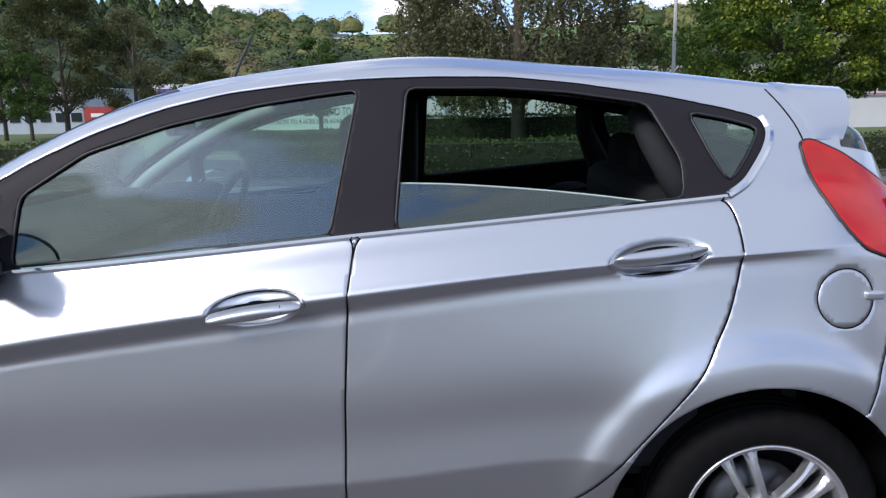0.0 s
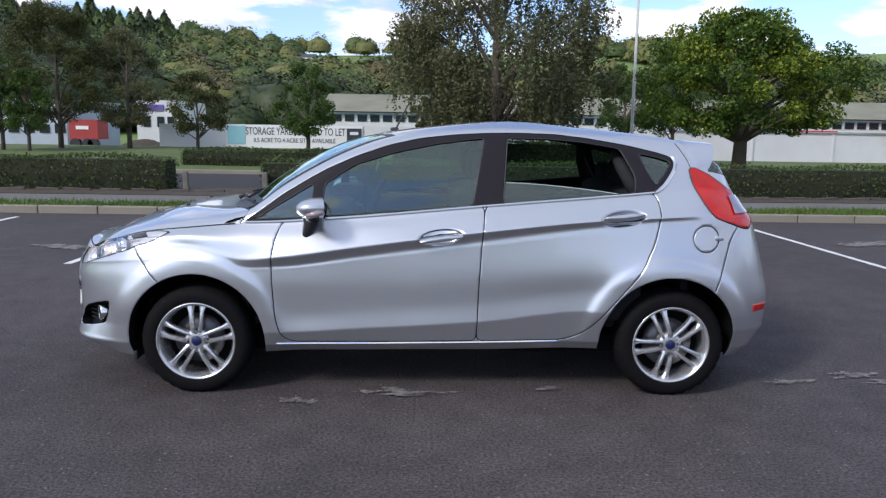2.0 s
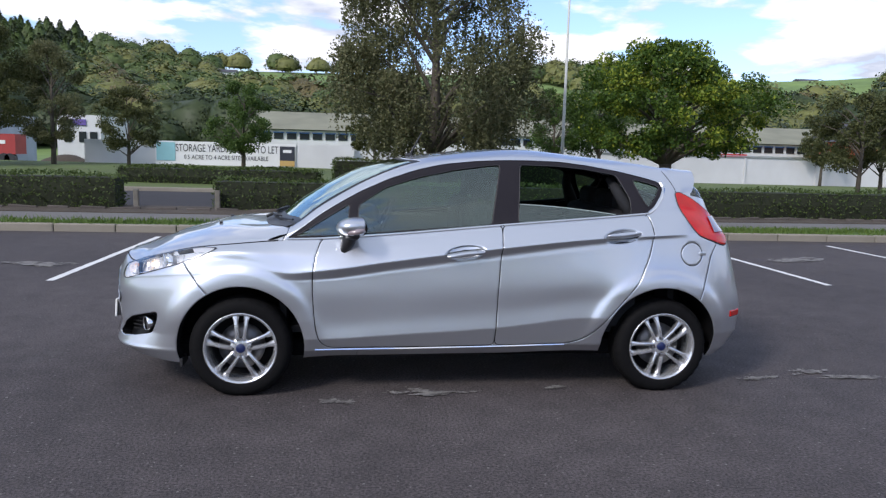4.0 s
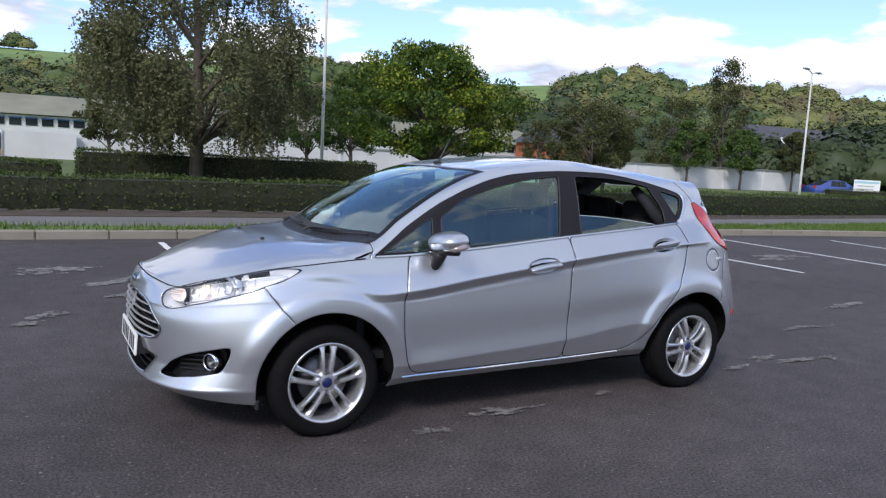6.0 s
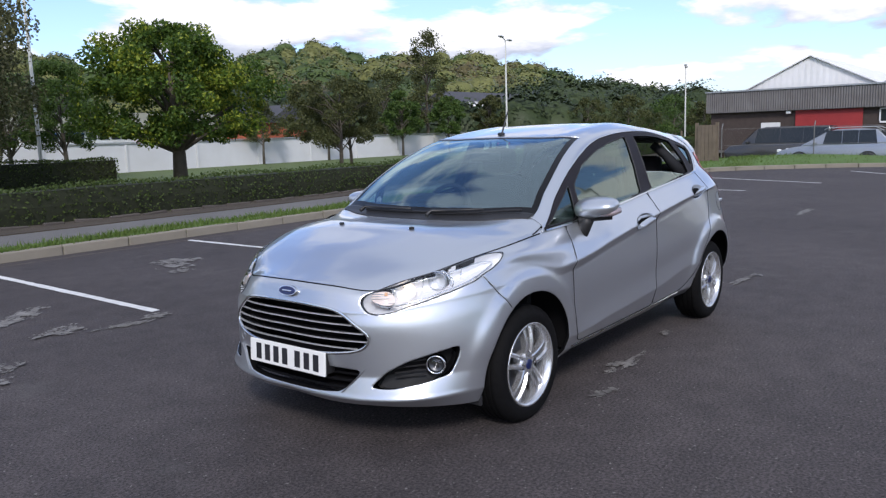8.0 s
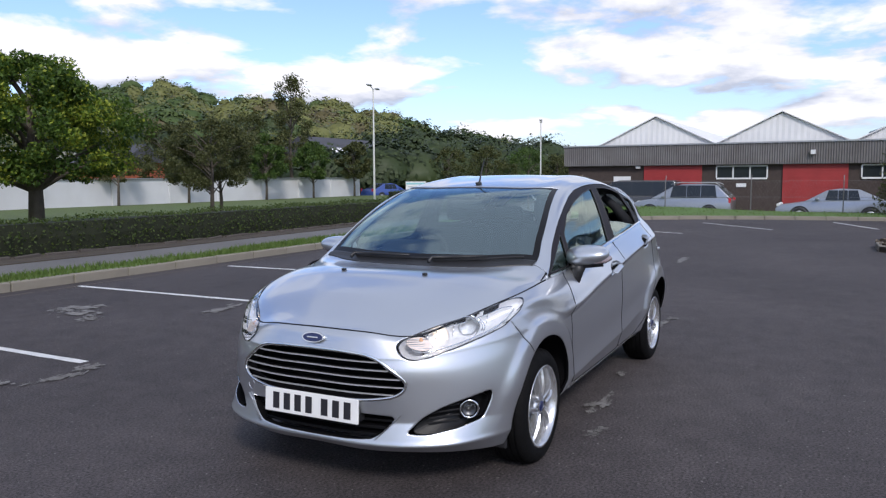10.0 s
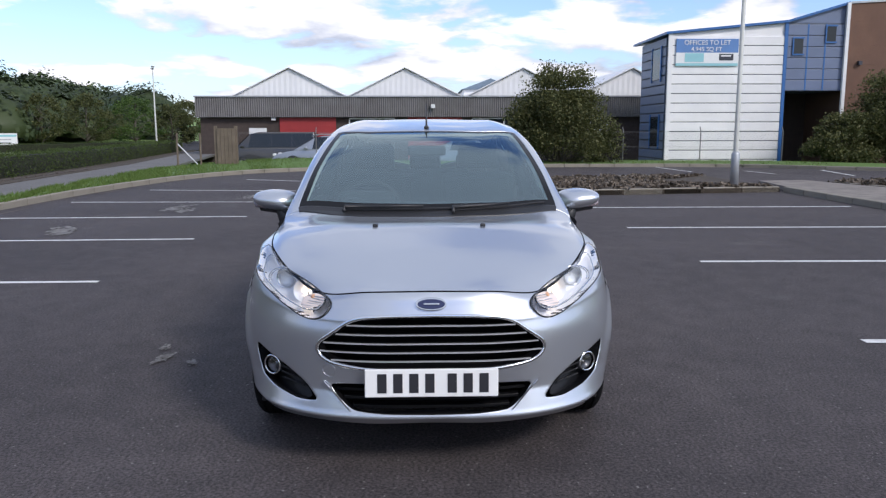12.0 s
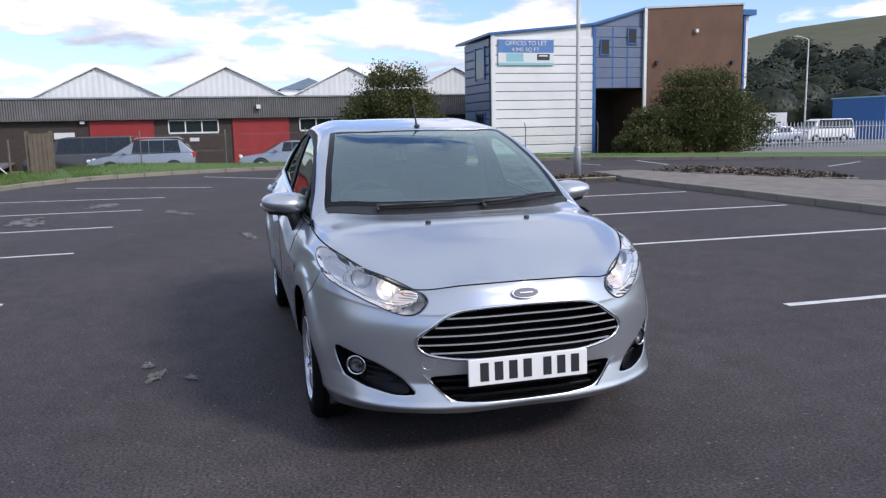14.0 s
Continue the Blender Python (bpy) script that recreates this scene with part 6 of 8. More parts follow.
        self.nu, self.nv = nu, nv
        u, v = np.linspace(0, self.ku[-1], nu), np.linspace(0, self.kv[-1], nv)
        G = self.curve(self.ku, P, u, nose=self.ring_at[8])
        G = self.curve(self.kv, G.transpose(1, 0, 2), v, middle=True).transpose(1, 0, 2)
        G = self.soften(G, 5, 0)
        G = self.soften(G, 1, 1)
        G[0, :, 1] = 0
        G[:, -1, 1] = 0
        # flared wheel arches
        for x0, z0, rad in ARCHES:
            d = np.hypot(G[..., 0] - x0, G[..., 2] - z0) - (rad - 0.352)
            side = np.clip((G[..., 1] - 0.6) / 0.15, 0, 1)
            low = np.clip((G[..., 2] - 0.26) / 0.18, 0, 1)
            G[..., 1] += (0.017 / (1 + np.exp((d - 0.447) / 0.011)) * low + 0.004) * side * np.exp(-((np.maximum(d - 0.34, 0) / 0.16) ** 4))
        self.G = G
        du, dv = np.gradient(G, axis=0), np.gradient(G, axis=1)
        n = np.cross(dv, du)
        n /= np.linalg.norm(n, axis=2)[..., None] + 1e-12
        mid = n[nu // 2, nv // 3]
        self.N = n if mid[1] > 0 else -n
        self.N[0] = self.N[1]; self.N[:, -1, 1] = 0
        self.N[0, :, 1] = 0

    @staticmethod
    def curve(k, P, at, nose=0, middle=False):
        """Non-uniform Catmull-Rom along the first axis; curves cross the car's middle square to it."""
        m = np.empty_like(P)
        d = np.diff(P, axis=0) / np.diff(k)[:, None, None]
        h = np.diff(k)
        m[1:-1] = (d[:-1] * h[1:, None, None] + d[1:] * h[:-1, None, None]) / (h[1:] + h[:-1])[:, None, None]
        m[0], m[-1] = d[0], d[-1]
        across = np.array([0.0, 1.0, 0.0])
        m[0, :nose] *= across
        if middle:
            m[-1] *= across
        i = np.clip(np.searchsorted(k, at, side="right") - 1, 0, len(k) - 2)
        s = ((at - k[i]) / h[i])[:, None, None]
        hh = h[i][:, None, None]
        return (2 * s**3 - 3 * s**2 + 1) * P[i] + (s**3 - 2 * s**2 + s) * hh * m[i] + (-2 * s**3 + 3 * s**2) * P[i + 1] + (s**3 - s**2) * hh * m[i + 1]

    @staticmethod
    def soften(G, times, axis):
        for _ in range(times):
            A = np.moveaxis(G, axis, 0).copy()
            A[1:-1] = 0.5 * A[1:-1] + 0.25 * (A[:-2] + A[2:])
            G = np.moveaxis(A, 0, axis)
        return G.copy()

    def at(self, q, F=None):
        F = self.G if F is None else F
        q = np.asarray(q, float)
        i = np.clip(q[..., 0], 0, self.nu - 1.000001); j = np.clip(q[..., 1], 0, self.nv - 1.000001)
        a, b = i.astype(int), j.astype(int)
        s, t = (i - a)[..., None], (j - b)[..., None]
        return F[a, b] * (1 - s) * (1 - t) + F[a + 1, b] * s * (1 - t) + F[a, b + 1] * (1 - s) * t + F[a + 1, b + 1] * s * t

    def gu(self, station):
        return np.interp(station, range(len(self.ku)), self.ku) / self.ku[-1] * (self.nu - 1)

    def gv(self, ring):
        return np.interp(ring, range(len(self.ring_at)), self.kv[self.ring_at]) / self.kv[-1] * (self.nv - 1)

    def find(self, pts, axes, lo=(0, 0), hi=(1e9, 1e9)):
        """Grid coordinates of points given by some of their axes."""
        i0, j0 = int(max(0, lo[0])), int(max(0, lo[1]))
        i1, j1 = int(min(self.nu, hi[0])), int(min(self.nv, hi[1]))
        S = self.G[i0:i1, j0:j1][..., axes]
        out = []
        for p in pts:
            d = ((S - np.asarray(p)) ** 2).sum(-1)
            a, b = np.unravel_index(d.argmin(), d.shape)
            q = np.array([a + i0, b + j0], float)
            for _ in range(4):
                e = 0.5
                base = self.at(q)[axes]
                J = np.stack([(self.at(q + (e, 0))[axes] - base) / e, (self.at(q + (0, e))[axes] - base) / e], 1)
                step = np.linalg.lstsq(J, np.asarray(p) - base, rcond=None)[0]
                q = np.clip(q + np.clip(step, -2, 2), (0, 0), (self.nu - 1, self.nv - 1))
            out.append(q)
        return np.array(out)


def dense(pts, closed=True, step=0.01, round_=6):
    """An outline as a fine polyline, its corners slightly rounded."""
    p = np.array(pts, float)
    if closed:
        p = np.r_[p, p[:1]]
    out = []
    for a, b in zip(p[:-1], p[1:]):
        n = max(1, int(np.linalg.norm(b - a) / step))
        out += [a + (b - a) * k / n for k in range(n)]
    out = np.array(out if closed else out + [p[-1]])
    for _ in range(round_):
        q = out.copy()
        if closed:
            q = 0.5 * out + 0.25 * (np.roll(out, 1, 0) + np.roll(out, -1, 0))
        else:
            q[1:-1] = 0.5 * out[1:-1] + 0.25 * (out[:-2] + out[2:])
        out = q
    return out


def inside(poly, q):
    """Which of the points q lie inside a polygon."""
    x, y = q[:, 0], q[:, 1]
    res = np.zeros(len(q), bool)
    a, b = poly, np.roll(poly, -1, 0)
    for (x0, y0), (x1, y1) in zip(a, b):
        if y0 == y1:
            continue
        res ^= ((y0 > y) != (y1 > y)) & (x < (x1 - x0) * (y - y0) / (y1 - y0) + x0)
    return res


shell = Shell(RINGS)
SIDE_LO, SIDE_HI = (shell.gu(2.6), 0), (shell.gu(14.2), shell.gv(10.6))


def side_poly(pts, step=0.012, round_=6):
    return shell.find(dense(pts, step=step, round_=round_), [0, 2], SIDE_LO, SIDE_HI)


def front_poly(pts, step=0.012, top=7.6):
    return shell.find(dense(pts, step=step), [1, 2], (0, 0), (shell.gu(3.4), shell.gv(top)))


def free_poly(pts, step=0.012):
    q = shell.find(dense(pts, step=step, round_=3), [0, 1, 2])
    for _ in range(2):
        q = 0.5 * q + 0.25 * (np.roll(q, 1, 0) + np.roll(q, -1, 0))
    return q


def arch_poly(x0, z0, rad):
    w = np.linspace(-0.36, math.pi + 0.36, 90)
    p = [(x0 + rad * math.cos(a), z0 + rad * math.sin(a)) for a in w]
    q = shell.find([c for c in p if c[1] > 0.2], [0, 2], SIDE_LO, SIDE_HI)
    return np.r_[[[q[0, 0], -5]], q, [[q[-1, 0], -5]]]


DLO = [(-1.0, .897), (-.90, .972), (-.806, 1.043), (-.69, 1.115), (-.576, 1.178), (-.413, 1.250), (-.249, 1.306), (-.087, 1.343), (.10, 1.364), (.256, 1.374), (.45, 1.377), (.631, 1.373), (.80, 1.355), (1.0, 1.324), (1.169, 1.288), (1.262, 1.262), (1.283, 1.236), (1.26, 1.185), (1.195, 1.099), (1.147, 1.076), (.8, 1.047), (.25, 1.0), (-.4, .938), (-.80, .907)]
FRONT_GLASS = [(-.60, .934), (-.587, 1.10), (-.43, 1.202), (-.221, 1.268), (-.01, 1.313), (.146, 1.336), (.250, 1.348), (.187, 1.001)]
TRI_GLASS = [(-.945, .915), (-.64, 1.105), (-.655, .929)]
REAR_OPEN = [(.345, 1.012), (.372, 1.350), (.60, 1.347), (.771, 1.334), (.975, 1.303), (1.046, 1.16), (1.043, 1.077)]
QUARTER = [(1.075, 1.280), (1.17, 1.262), (1.252, 1.238), (1.205, 1.165), (1.158, 1.108), (1.12, 1.17)]
DOOR_F = [(-.80, .907), (-.828, .82), (-.847, .70), (-.842, .55), (-.828, .40), (-.805, .315), (-.75, .282), (-.3, .284), (.212, .291), (.222, .609), (.235, .839), (.25, 1.0), (-.4, .938)]
DOOR_R = [(.25, 1.0), (.235, .839), (.222, .609), (.212, .291), (.66, .302), (.75, .33), (.815, .382), (.938, .53), (1.058, .68), (1.124, .813), (1.152, .928), (1.162, 1.01), (1.145, 1.075), (.8, 1.047)]
FUEL = [(1.400 + .073 * math.cos(a), .845 + .071 * math.sin(a)) for a in np.linspace(0, 2 * math.pi, 40, endpoint=False)]
TAIL = [(1.345, 1.200), (1.375, 1.205), (1.45, 1.172), (1.53, 1.122), (1.61, 1.072), (1.663, 1.015), (1.700, .962), (1.698, .918), (1.668, .889), (1.63, .894), (1.56, .918), (1.50, .938), (1.455, .955), (1.425, .99), (1.397, 1.033), (1.37, 1.095), (1.352, 1.15)]
HEAD = [(-1.915, .42, .718), (-1.950, .388, .698), (-1.966, .388, .670), (-1.965, .44, .628), (-1.945, .48, .622), (-1.815, .60, .658), (-1.69, .69, .705), (-1.59, .742, .742), (-1.48, .768, .785), (-1.40, .768, .822), (-1.362, .755, .846), (-1.45, .715, .840), (-1.568, .685, .824), (-1.717, .60, .786), (-1.83, .49, .750)]
FOG = [(-1.988, .45, .302), (-1.94, .515, .375), (-1.885, .59, .42), (-1.80, .675, .452), (-1.705, .745, .478), (-1.712, .741, .43), (-1.745, .718, .350), (-1.85, .64, .320), (-1.94, .54, .299)]
GRILLE = [(0, .655), (.16, .653), (.285, .643), (.333, .623), (.375, .588), (.42, .556), (.458, .532), (.456, .512), (.435, .487), (.40, .470), (.277, .454), (.16, .452), (0, .45)]
LOWER = [(0, .384), (.25, .384), (.41, .376), (.37, .325), (.31, .275), (.2, .266), (0, .263)]

ORDER = []  # (name, grid polygon); later ones lie over earlier ones
S = shell
ORDER.append(("bonnet", np.array([(-5, S.gv(8)), *[(x, S.gv(8)) for x in np.linspace(0, S.gu(6), 120)], *[(S.gu(6), y) for y in np.linspace(S.gv(8), S.nv - 1, 80)], (S.gu(6), S.nv + 5), (-5, S.nv + 5)], float)))
ORDER.append(("front_bumper", np.array([(-5, -5), (S.gu(4.9), -5), *S.find(dense([(-1.40, .56), (-1.432, .601), (-1.494, .673), (-1.54, .735), (-1.57, .775)], False), [0, 2], SIDE_LO, SIDE_HI), (S.gu(3.2), S.gv(8)), *[(x, S.gv(8)) for x in np.linspace(S.gu(3.2), 0, 60)], (-5, S.gv(8))], float)))
ORDER.append(("rear_bumper", np.array([(S.nu + 5, -5), (S.gu(12.75), -5), *S.find(dense([(1.42, .52), (1.447, .582), (1.50, .71), (1.539, .837), (1.60, .91)], False), [0, 2], SIDE_LO, SIDE_HI), (S.gu(14.2), S.gv(6.0)), (S.nu + 5, S.gv(6.0))], float)))
ORDER.append(("front_door", side_poly(DOOR_F)))
ORDER.append(("rear_door", side_poly(DOOR_R)))
ORDER.append(("window_surround", side_poly(DLO)))
ORDER.append(("front_window", side_poly(FRONT_GLASS, 0.012, 1)))
ORDER.append(("quarter_light", side_poly(TRI_GLASS, 0.012, 1)))
ORDER.append(("rear_opening", side_poly(REAR_OPEN, 0.012, 1)))
ORDER.append(("rear_quarter_glass", side_poly(QUARTER, 0.012, 2)))
ORDER.append(("fuel_flap", side_poly(FUEL)))
CUPS = ((0.021, 0.843), (0.961, 0.948))


def cup_line(x, z, k=1.0, n=48):
    """The oval round a door handle, in side view."""
    c, t = math.cos(0.115), math.sin(0.115)
    return [(x + k * (0.118 * math.cos(w) * c - 0.041 * math.sin(w) * t), z + k * (0.118 * math.cos(w) * t + 0.041 * math.sin(w) * c)) for w in np.linspace(0, 2 * math.pi, n, endpoint=False)]


for x, z in CUPS:
    ORDER.append(("handle_cup", S.find(cup_line(x, z), [0, 2], SIDE_LO, SIDE_HI)))
ORDER.append(("tail_light", side_poly(TAIL, 0.012, 1)))
ORDER.append(("headlight", free_poly(HEAD)))
ORDER.append(("grille_opening", np.r_[[[-5, S.find([GRILLE[0]], [1, 2], (0, 0), (S.gu(3), S.gv(7.6)))[0, 1]]], S.find(dense(GRILLE, False), [1, 2], (0, 0), (S.gu(3.4), S.gv(7.6))), [[-5, S.find([GRILLE[-1]], [1, 2], (0, 0), (S.gu(3), S.gv(7.6)))[0, 1]]]]))
ORDER.append(("lower_opening", np.r_[[[-5, S.find([LOWER[0]], [1, 2], (0, 0), (S.gu(3), S.gv(5)))[0, 1]]], S.find(dense(LOWER, False), [1, 2], (0, 0), (S.gu(3.4), S.gv(5))), [[-5, S.find([LOWER[-1]], [1, 2], (0, 0), (S.gu(3), S.gv(5)))[0, 1]]]]))
ORDER.append(("fog_opening", free_poly(FOG)))
ORDER.append(("arch_front", arch_poly(*ARCHES[0])))
ORDER.append(("arch_rear", arch_poly(*ARCHES[1])))
ORDER.append(("windscreen", np.array([*[(x, S.gv(10.95)) for x in np.linspace(S.gu(6.12), S.gu(8.92), 120)], *[(S.gu(8.92), y) for y in np.linspace(S.gv(10.95), S.nv - 1, 60)], (S.gu(8.92), S.nv + 5), (S.gu(6.12), S.nv + 5), *[(S.gu(6.12), y) for y in np.linspace(S.nv - 1, S.gv(10.95), 60)]], float)))
ORDER.append(("rear_window", np.array([(S.gu(13.3), S.gv(9.2)), (S.nu + 5, S.gv(9.2)), (S.nu + 5, S.nv + 5), (S.gu(13.3), S.nv + 5)], float)))


def cut_shell():
    """Sort the grid's faces into panels and pull the panels' edges onto their outlines."""
    nu, nv = S.nu, S.nv
    ii, jj = np.meshgrid(np.arange(nu - 1), np.arange(nv - 1), indexing="ij")
    cen = np.stack([ii + 0.5, jj + 0.5], -1).reshape(-1, 2)
    lab = np.zeros(len(cen), int)
    Q = np.stack(np.meshgrid(np.arange(nu), np.arange(nv), indexing="ij"), -1).astype(float)
    hu, hv = np.linalg.norm(np.gradient(S.G, axis=0), axis=2), np.linalg.norm(np.gradient(S.G, axis=1), axis=2)
    for k, (name, poly) in enumerate(ORDER, 1):
        lo, hi = poly.min(0) - 1, poly.max(0) + 1
        near = np.where(((cen > lo) & (cen < hi)).all(1))[0]
        m = np.zeros(len(cen), bool)
        m[near] = inside(poly, cen[near])
        lab[m] = k
        M2 = m.reshape(nu - 1, nv - 1)
        cnt = np.zeros((nu, nv), int); tot = np.zeros((nu, nv), int)
        for a in (0, 1):
            for b in (0, 1):
                cnt[a:nu - 1 + a, b:nv - 1 + b] += M2
                tot[a:nu - 1 + a, b:nv - 1 + b] += 1
        edge = np.argwhere((cnt > 0) & (cnt < tot))
        seg_a, seg_b = poly, np.roll(poly, -1, 0)
        for i, j in edge:
            q = np.array([i, j], float)
            sc = np.array([hu[i, j], hv[i, j]]) + 1e-6
            a, d = (seg_a - q) * sc, (seg_b - seg_a) * sc
            t = np.clip(-(a * d).sum(1) / ((d * d).sum(1) + 1e-12), 0, 1)
            w = a + d * t[:, None]
            n = (w * w).sum(1)
            best = n.argmin()
            if n[best] < (1.3 * sc.max()) ** 2:
                new_q = q + w[best] / sc
                if i == 0: new_q[0] = 0
                if i == nu - 1: new_q[0] = nu - 1
                if j == nv - 1: new_q[1] = nv - 1
                if j == 0: new_q[1] = 0
                Q[i, j] = new_q
    return Q, lab.reshape(nu - 1, nv - 1)


GRID_Q, LABEL = cut_shell()
GRID_P = S.at(GRID_Q)
GRID_N = S.at(GRID_Q, S.N)
GRID_N /= np.linalg.norm(GRID_N, axis=2)[..., None] + 1e-9
GRID_P[0, :, 1] = 0
GRID_P[:, -1, 1] = 0
GRID_P[-1, :, 1] = 0
NAMES = ["shell"] + [n for n, _ in ORDER]


def panel(name, mask, sides, material, parent, label="", gap=0.0018, depth=0.012, lift=0.0, rim=True, dark=True):
    """A panel from grid faces on one or both sides, with a narrow gap round it and a turned-in edge."""
    fi, fj = np.where(mask)
    quads = np.stack([np.stack([fi, fj], 1), np.stack([fi + 1, fj], 1), np.stack([fi + 1, fj + 1], 1), np.stack([fi, fj + 1], 1)], 1)
    ids = quads[..., 0] * S.nv + quads[..., 1]
    used, inv = np.unique(ids, return_inverse=True)
    F = inv.reshape(-1, 4)
    P = GRID_P.reshape(-1, 3)[used].copy()
    Nn = GRID_N.reshape(-1, 3)[used]
    centre = (P[:, 1] < 1e-5)
    # edges with one face are the rim, unless they lie on the middle plane
    E = np.concatenate([F[:, [k, (k + 1) % 4]] for k in range(4)])
    key = np.sort(E, 1)
    uq, first, count = np.unique(key, axis=0, return_index=True, return_counts=True)
    rim_e = E[first[count == 1]]
    if len(sides) == 2:
        rim_e = rim_e[~(centre[rim_e[:, 0]] & centre[rim_e[:, 1]])]
    if gap:
        fc = P[F].mean(1)
        acc = np.zeros_like(P); num = np.zeros(len(P))
        for k in range(4):
            np.add.at(acc, F[:, k], fc); np.add.at(num, F[:, k], 1)
        rv = np.unique(rim_e)
        d = acc[rv] / num[rv][:, None] - P[rv]
        d -= Nn[rv] * (d * Nn[rv]).sum(1)[:, None]
        ln = np.linalg.norm(d, axis=1)[:, None]
        # inward direction across the rim, evened out along it
        side_ = np.cross(Nn[rim_e].mean(1), P[rim_e[:, 1]] - P[rim_e[:, 0]])
        acc = np.zeros_like(P)
        for k in (0, 1):
            np.add.at(acc, rim_e[:, k], side_)
        if (acc[rv] * d).sum() < 0:
            acc = -acc
        for _ in range(3):
            e2 = acc / (np.linalg.norm(acc, axis=1)[:, None] + 1e-12)
            acc = e2.copy()
            for k in (0, 1):
                np.add.at(acc, rim_e[:, k], 0.5 * e2[rim_e[:, 1 - k]])
        d = acc[rv] / (np.linalg.norm(acc[rv], axis=1)[:, None] + 1e-12) * ln
        mv = d / (ln + 1e-9) * np.minimum(gap, ln * 0.6)
        if len(sides) == 2:
            mv[centre[rv], 1] = 0
        P[rv] += mv
        turn = np.zeros_like(P)
        turn[rv] = -d / (ln + 1e-9) * 0.0014
    P = P + Nn * lift
    V, Fs = [], []
    base = 0
    if rim:
        # a small rounding, then a flange turned inwards
        R = rim_e
        if not gap:
            turn = np.zeros_like(P)
        if len(sides) == 2:
            turn[centre, 1] = 0
        n = len(P)
        to = np.full(n, -1)
        rv2 = np.unique(R)
        to[rv2] = n + np.arange(len(rv2))
        edge = P[rv2] + turn[rv2] - Nn[rv2] * 0.0024
        m, k = len(R), np.arange(len(R))
        e0, e1 = edge[to[R[:, 0]] - n], edge[to[R[:, 1]] - n]
        n2 = n + len(rv2)
        RP = np.concatenate([P, edge, e0, e1, e0 - Nn[R[:, 0]] * depth, e1 - Nn[R[:, 1]] * depth])
        R1 = np.stack([R[:, 1], R[:, 0], to[R[:, 0]], to[R[:, 1]]], 1)
        RF = np.stack([n2 + m + k, n2 + k, n2 + 2 * m + k, n2 + 3 * m + k], 1)
        F2 = np.concatenate([F, R1, RF])
    else:
        RP, F2 = P, F
    for s in sides:
        V.append(RP * np.array([1, s, 1]))
        Fs.append((F2 if s < 0 else F2[:, ::-1]) + base)
        base += len(RP)
    V, Fs = np.concatenate(V), np.concatenate(Fs)
    if len(sides) == 2:
        mid = np.abs(V[:, 1]) < 1e-6
        r = np.round(V * 1e5).astype(np.int64)
        r[~mid] = np.stack([np.arange((~mid).sum()) + 10**9, np.zeros((~mid).sum()), np.zeros((~mid).sum())], 1)
        _, f1, inv1 = np.unique(r, axis=0, return_index=True, return_inverse=True)
        V, Fs = V[f1], inv1.ravel()[Fs]
    ok = np.array([len(set(q)) == 4 for q in Fs.tolist()])
    tri = [tuple(dict.fromkeys(q)) for q in Fs[~ok].tolist()]
    faces = Fs[ok].tolist() + [t for t in tri if len(t) == 3]
    ob = mesh_ob(name, V, faces, material, parent, smooth=True, label=label)
    # turned-in flanges are coloured near-black, standing in for shade in the gaps
    if rim and dark:
        ob.data.materials.append(M["under"])
        n_all = len(F2)
        flange = (np.arange(len(Fs)) % n_all) >= n_all - len(rim_e)
        idx = np.r_[flange[ok].astype(np.int32), np.zeros(len(faces) - ok.sum(), np.int32)]
        ob.data.polygons.foreach_set("material_index", idx)
    return ob


car = thing("hatchback_car", "silver five-door hatchback standing on the asphalt", "car")
lab_of = {n: i for i, n in enumerate(NAMES)}
is_ = lambda *names: np.isin(LABEL, [lab_of[n] for n in names])
gx = GRID_P[:-1, :-1, 0]
gz = GRID_P[:-1, :-1, 2]
gjj = np.arange(S.nv - 1)[None, :] + 0 * gx
wing = is_("shell") & (gx < -0.6) & (gjj < S.gv(8))
panel("body", is_("shell") & ~wing, (-1, 1), M["paint"], car, "silver metallic body side, pillars and roof")
for s, nm in ((-1, "left"), (1, "right")):
    panel("front_wing", wing, (s,), M["paint"], car)
    d = panel("front_door", is_("front_door"), (s,), M["paint"], car, "silver front door")
    d2 = panel("rear_door", is_("rear_door"), (s,), M["paint"], car, "silver rear door")
    panel("window_surround", is_("window_surround"), (s,), M["pillar"], car, "satin black pillars round the windows", lift=-0.004)
    panel("side_window", is_("front_window"), (s,), M["glass"], d, "tinted front window, closed", gap=0, lift=-0.010, rim=False)
    panel("quarter_light", is_("quarter_light"), (s,), M["glass"], car, "small tinted quarter light", gap=0, lift=-0.010, rim=False)
    panel("quarter_glass", is_("rear_quarter_glass"), (s,), M["glass"], car, "dark rear quarter glass", gap=0, lift=-0.010, rim=False)
    if s > 0:
        panel("rear_door_window", is_("rear_opening"), (s,), M["glass"], d2, "tinted rear window", gap=0, lift=-0.014, rim=False)
    else:
        # wound down: only its upper edge stands above the door
        v, f = [], []
        for i, x in enumerate(np.linspace(0.335, 1.03, 30)):
            low, top = 0.99 + 0.086 * (x - 0.25), 1.122 - 0.11 * max(0.0, x - 0.35) ** 1.6
            for w in np.linspace(0, 1, 6):
                q = S.find([(x, low + (max(top, low) - low) * w)], [0, 2], SIDE_LO, SIDE_HI)[0]
                p = S.at(q) - S.at(q, S.N) * 0.014
                v.append((p[0], -p[1], p[2]))
        for i in range(29):
            f += [(i * 6 + k, i * 6 + k + 1, i * 6 + 7 + k, i * 6 + 6 + k) for k in range(5)]
        pane = mesh_ob("lowered_window", v, f, M["glass"], d2, True, "tinted rear window wound most of the way down")
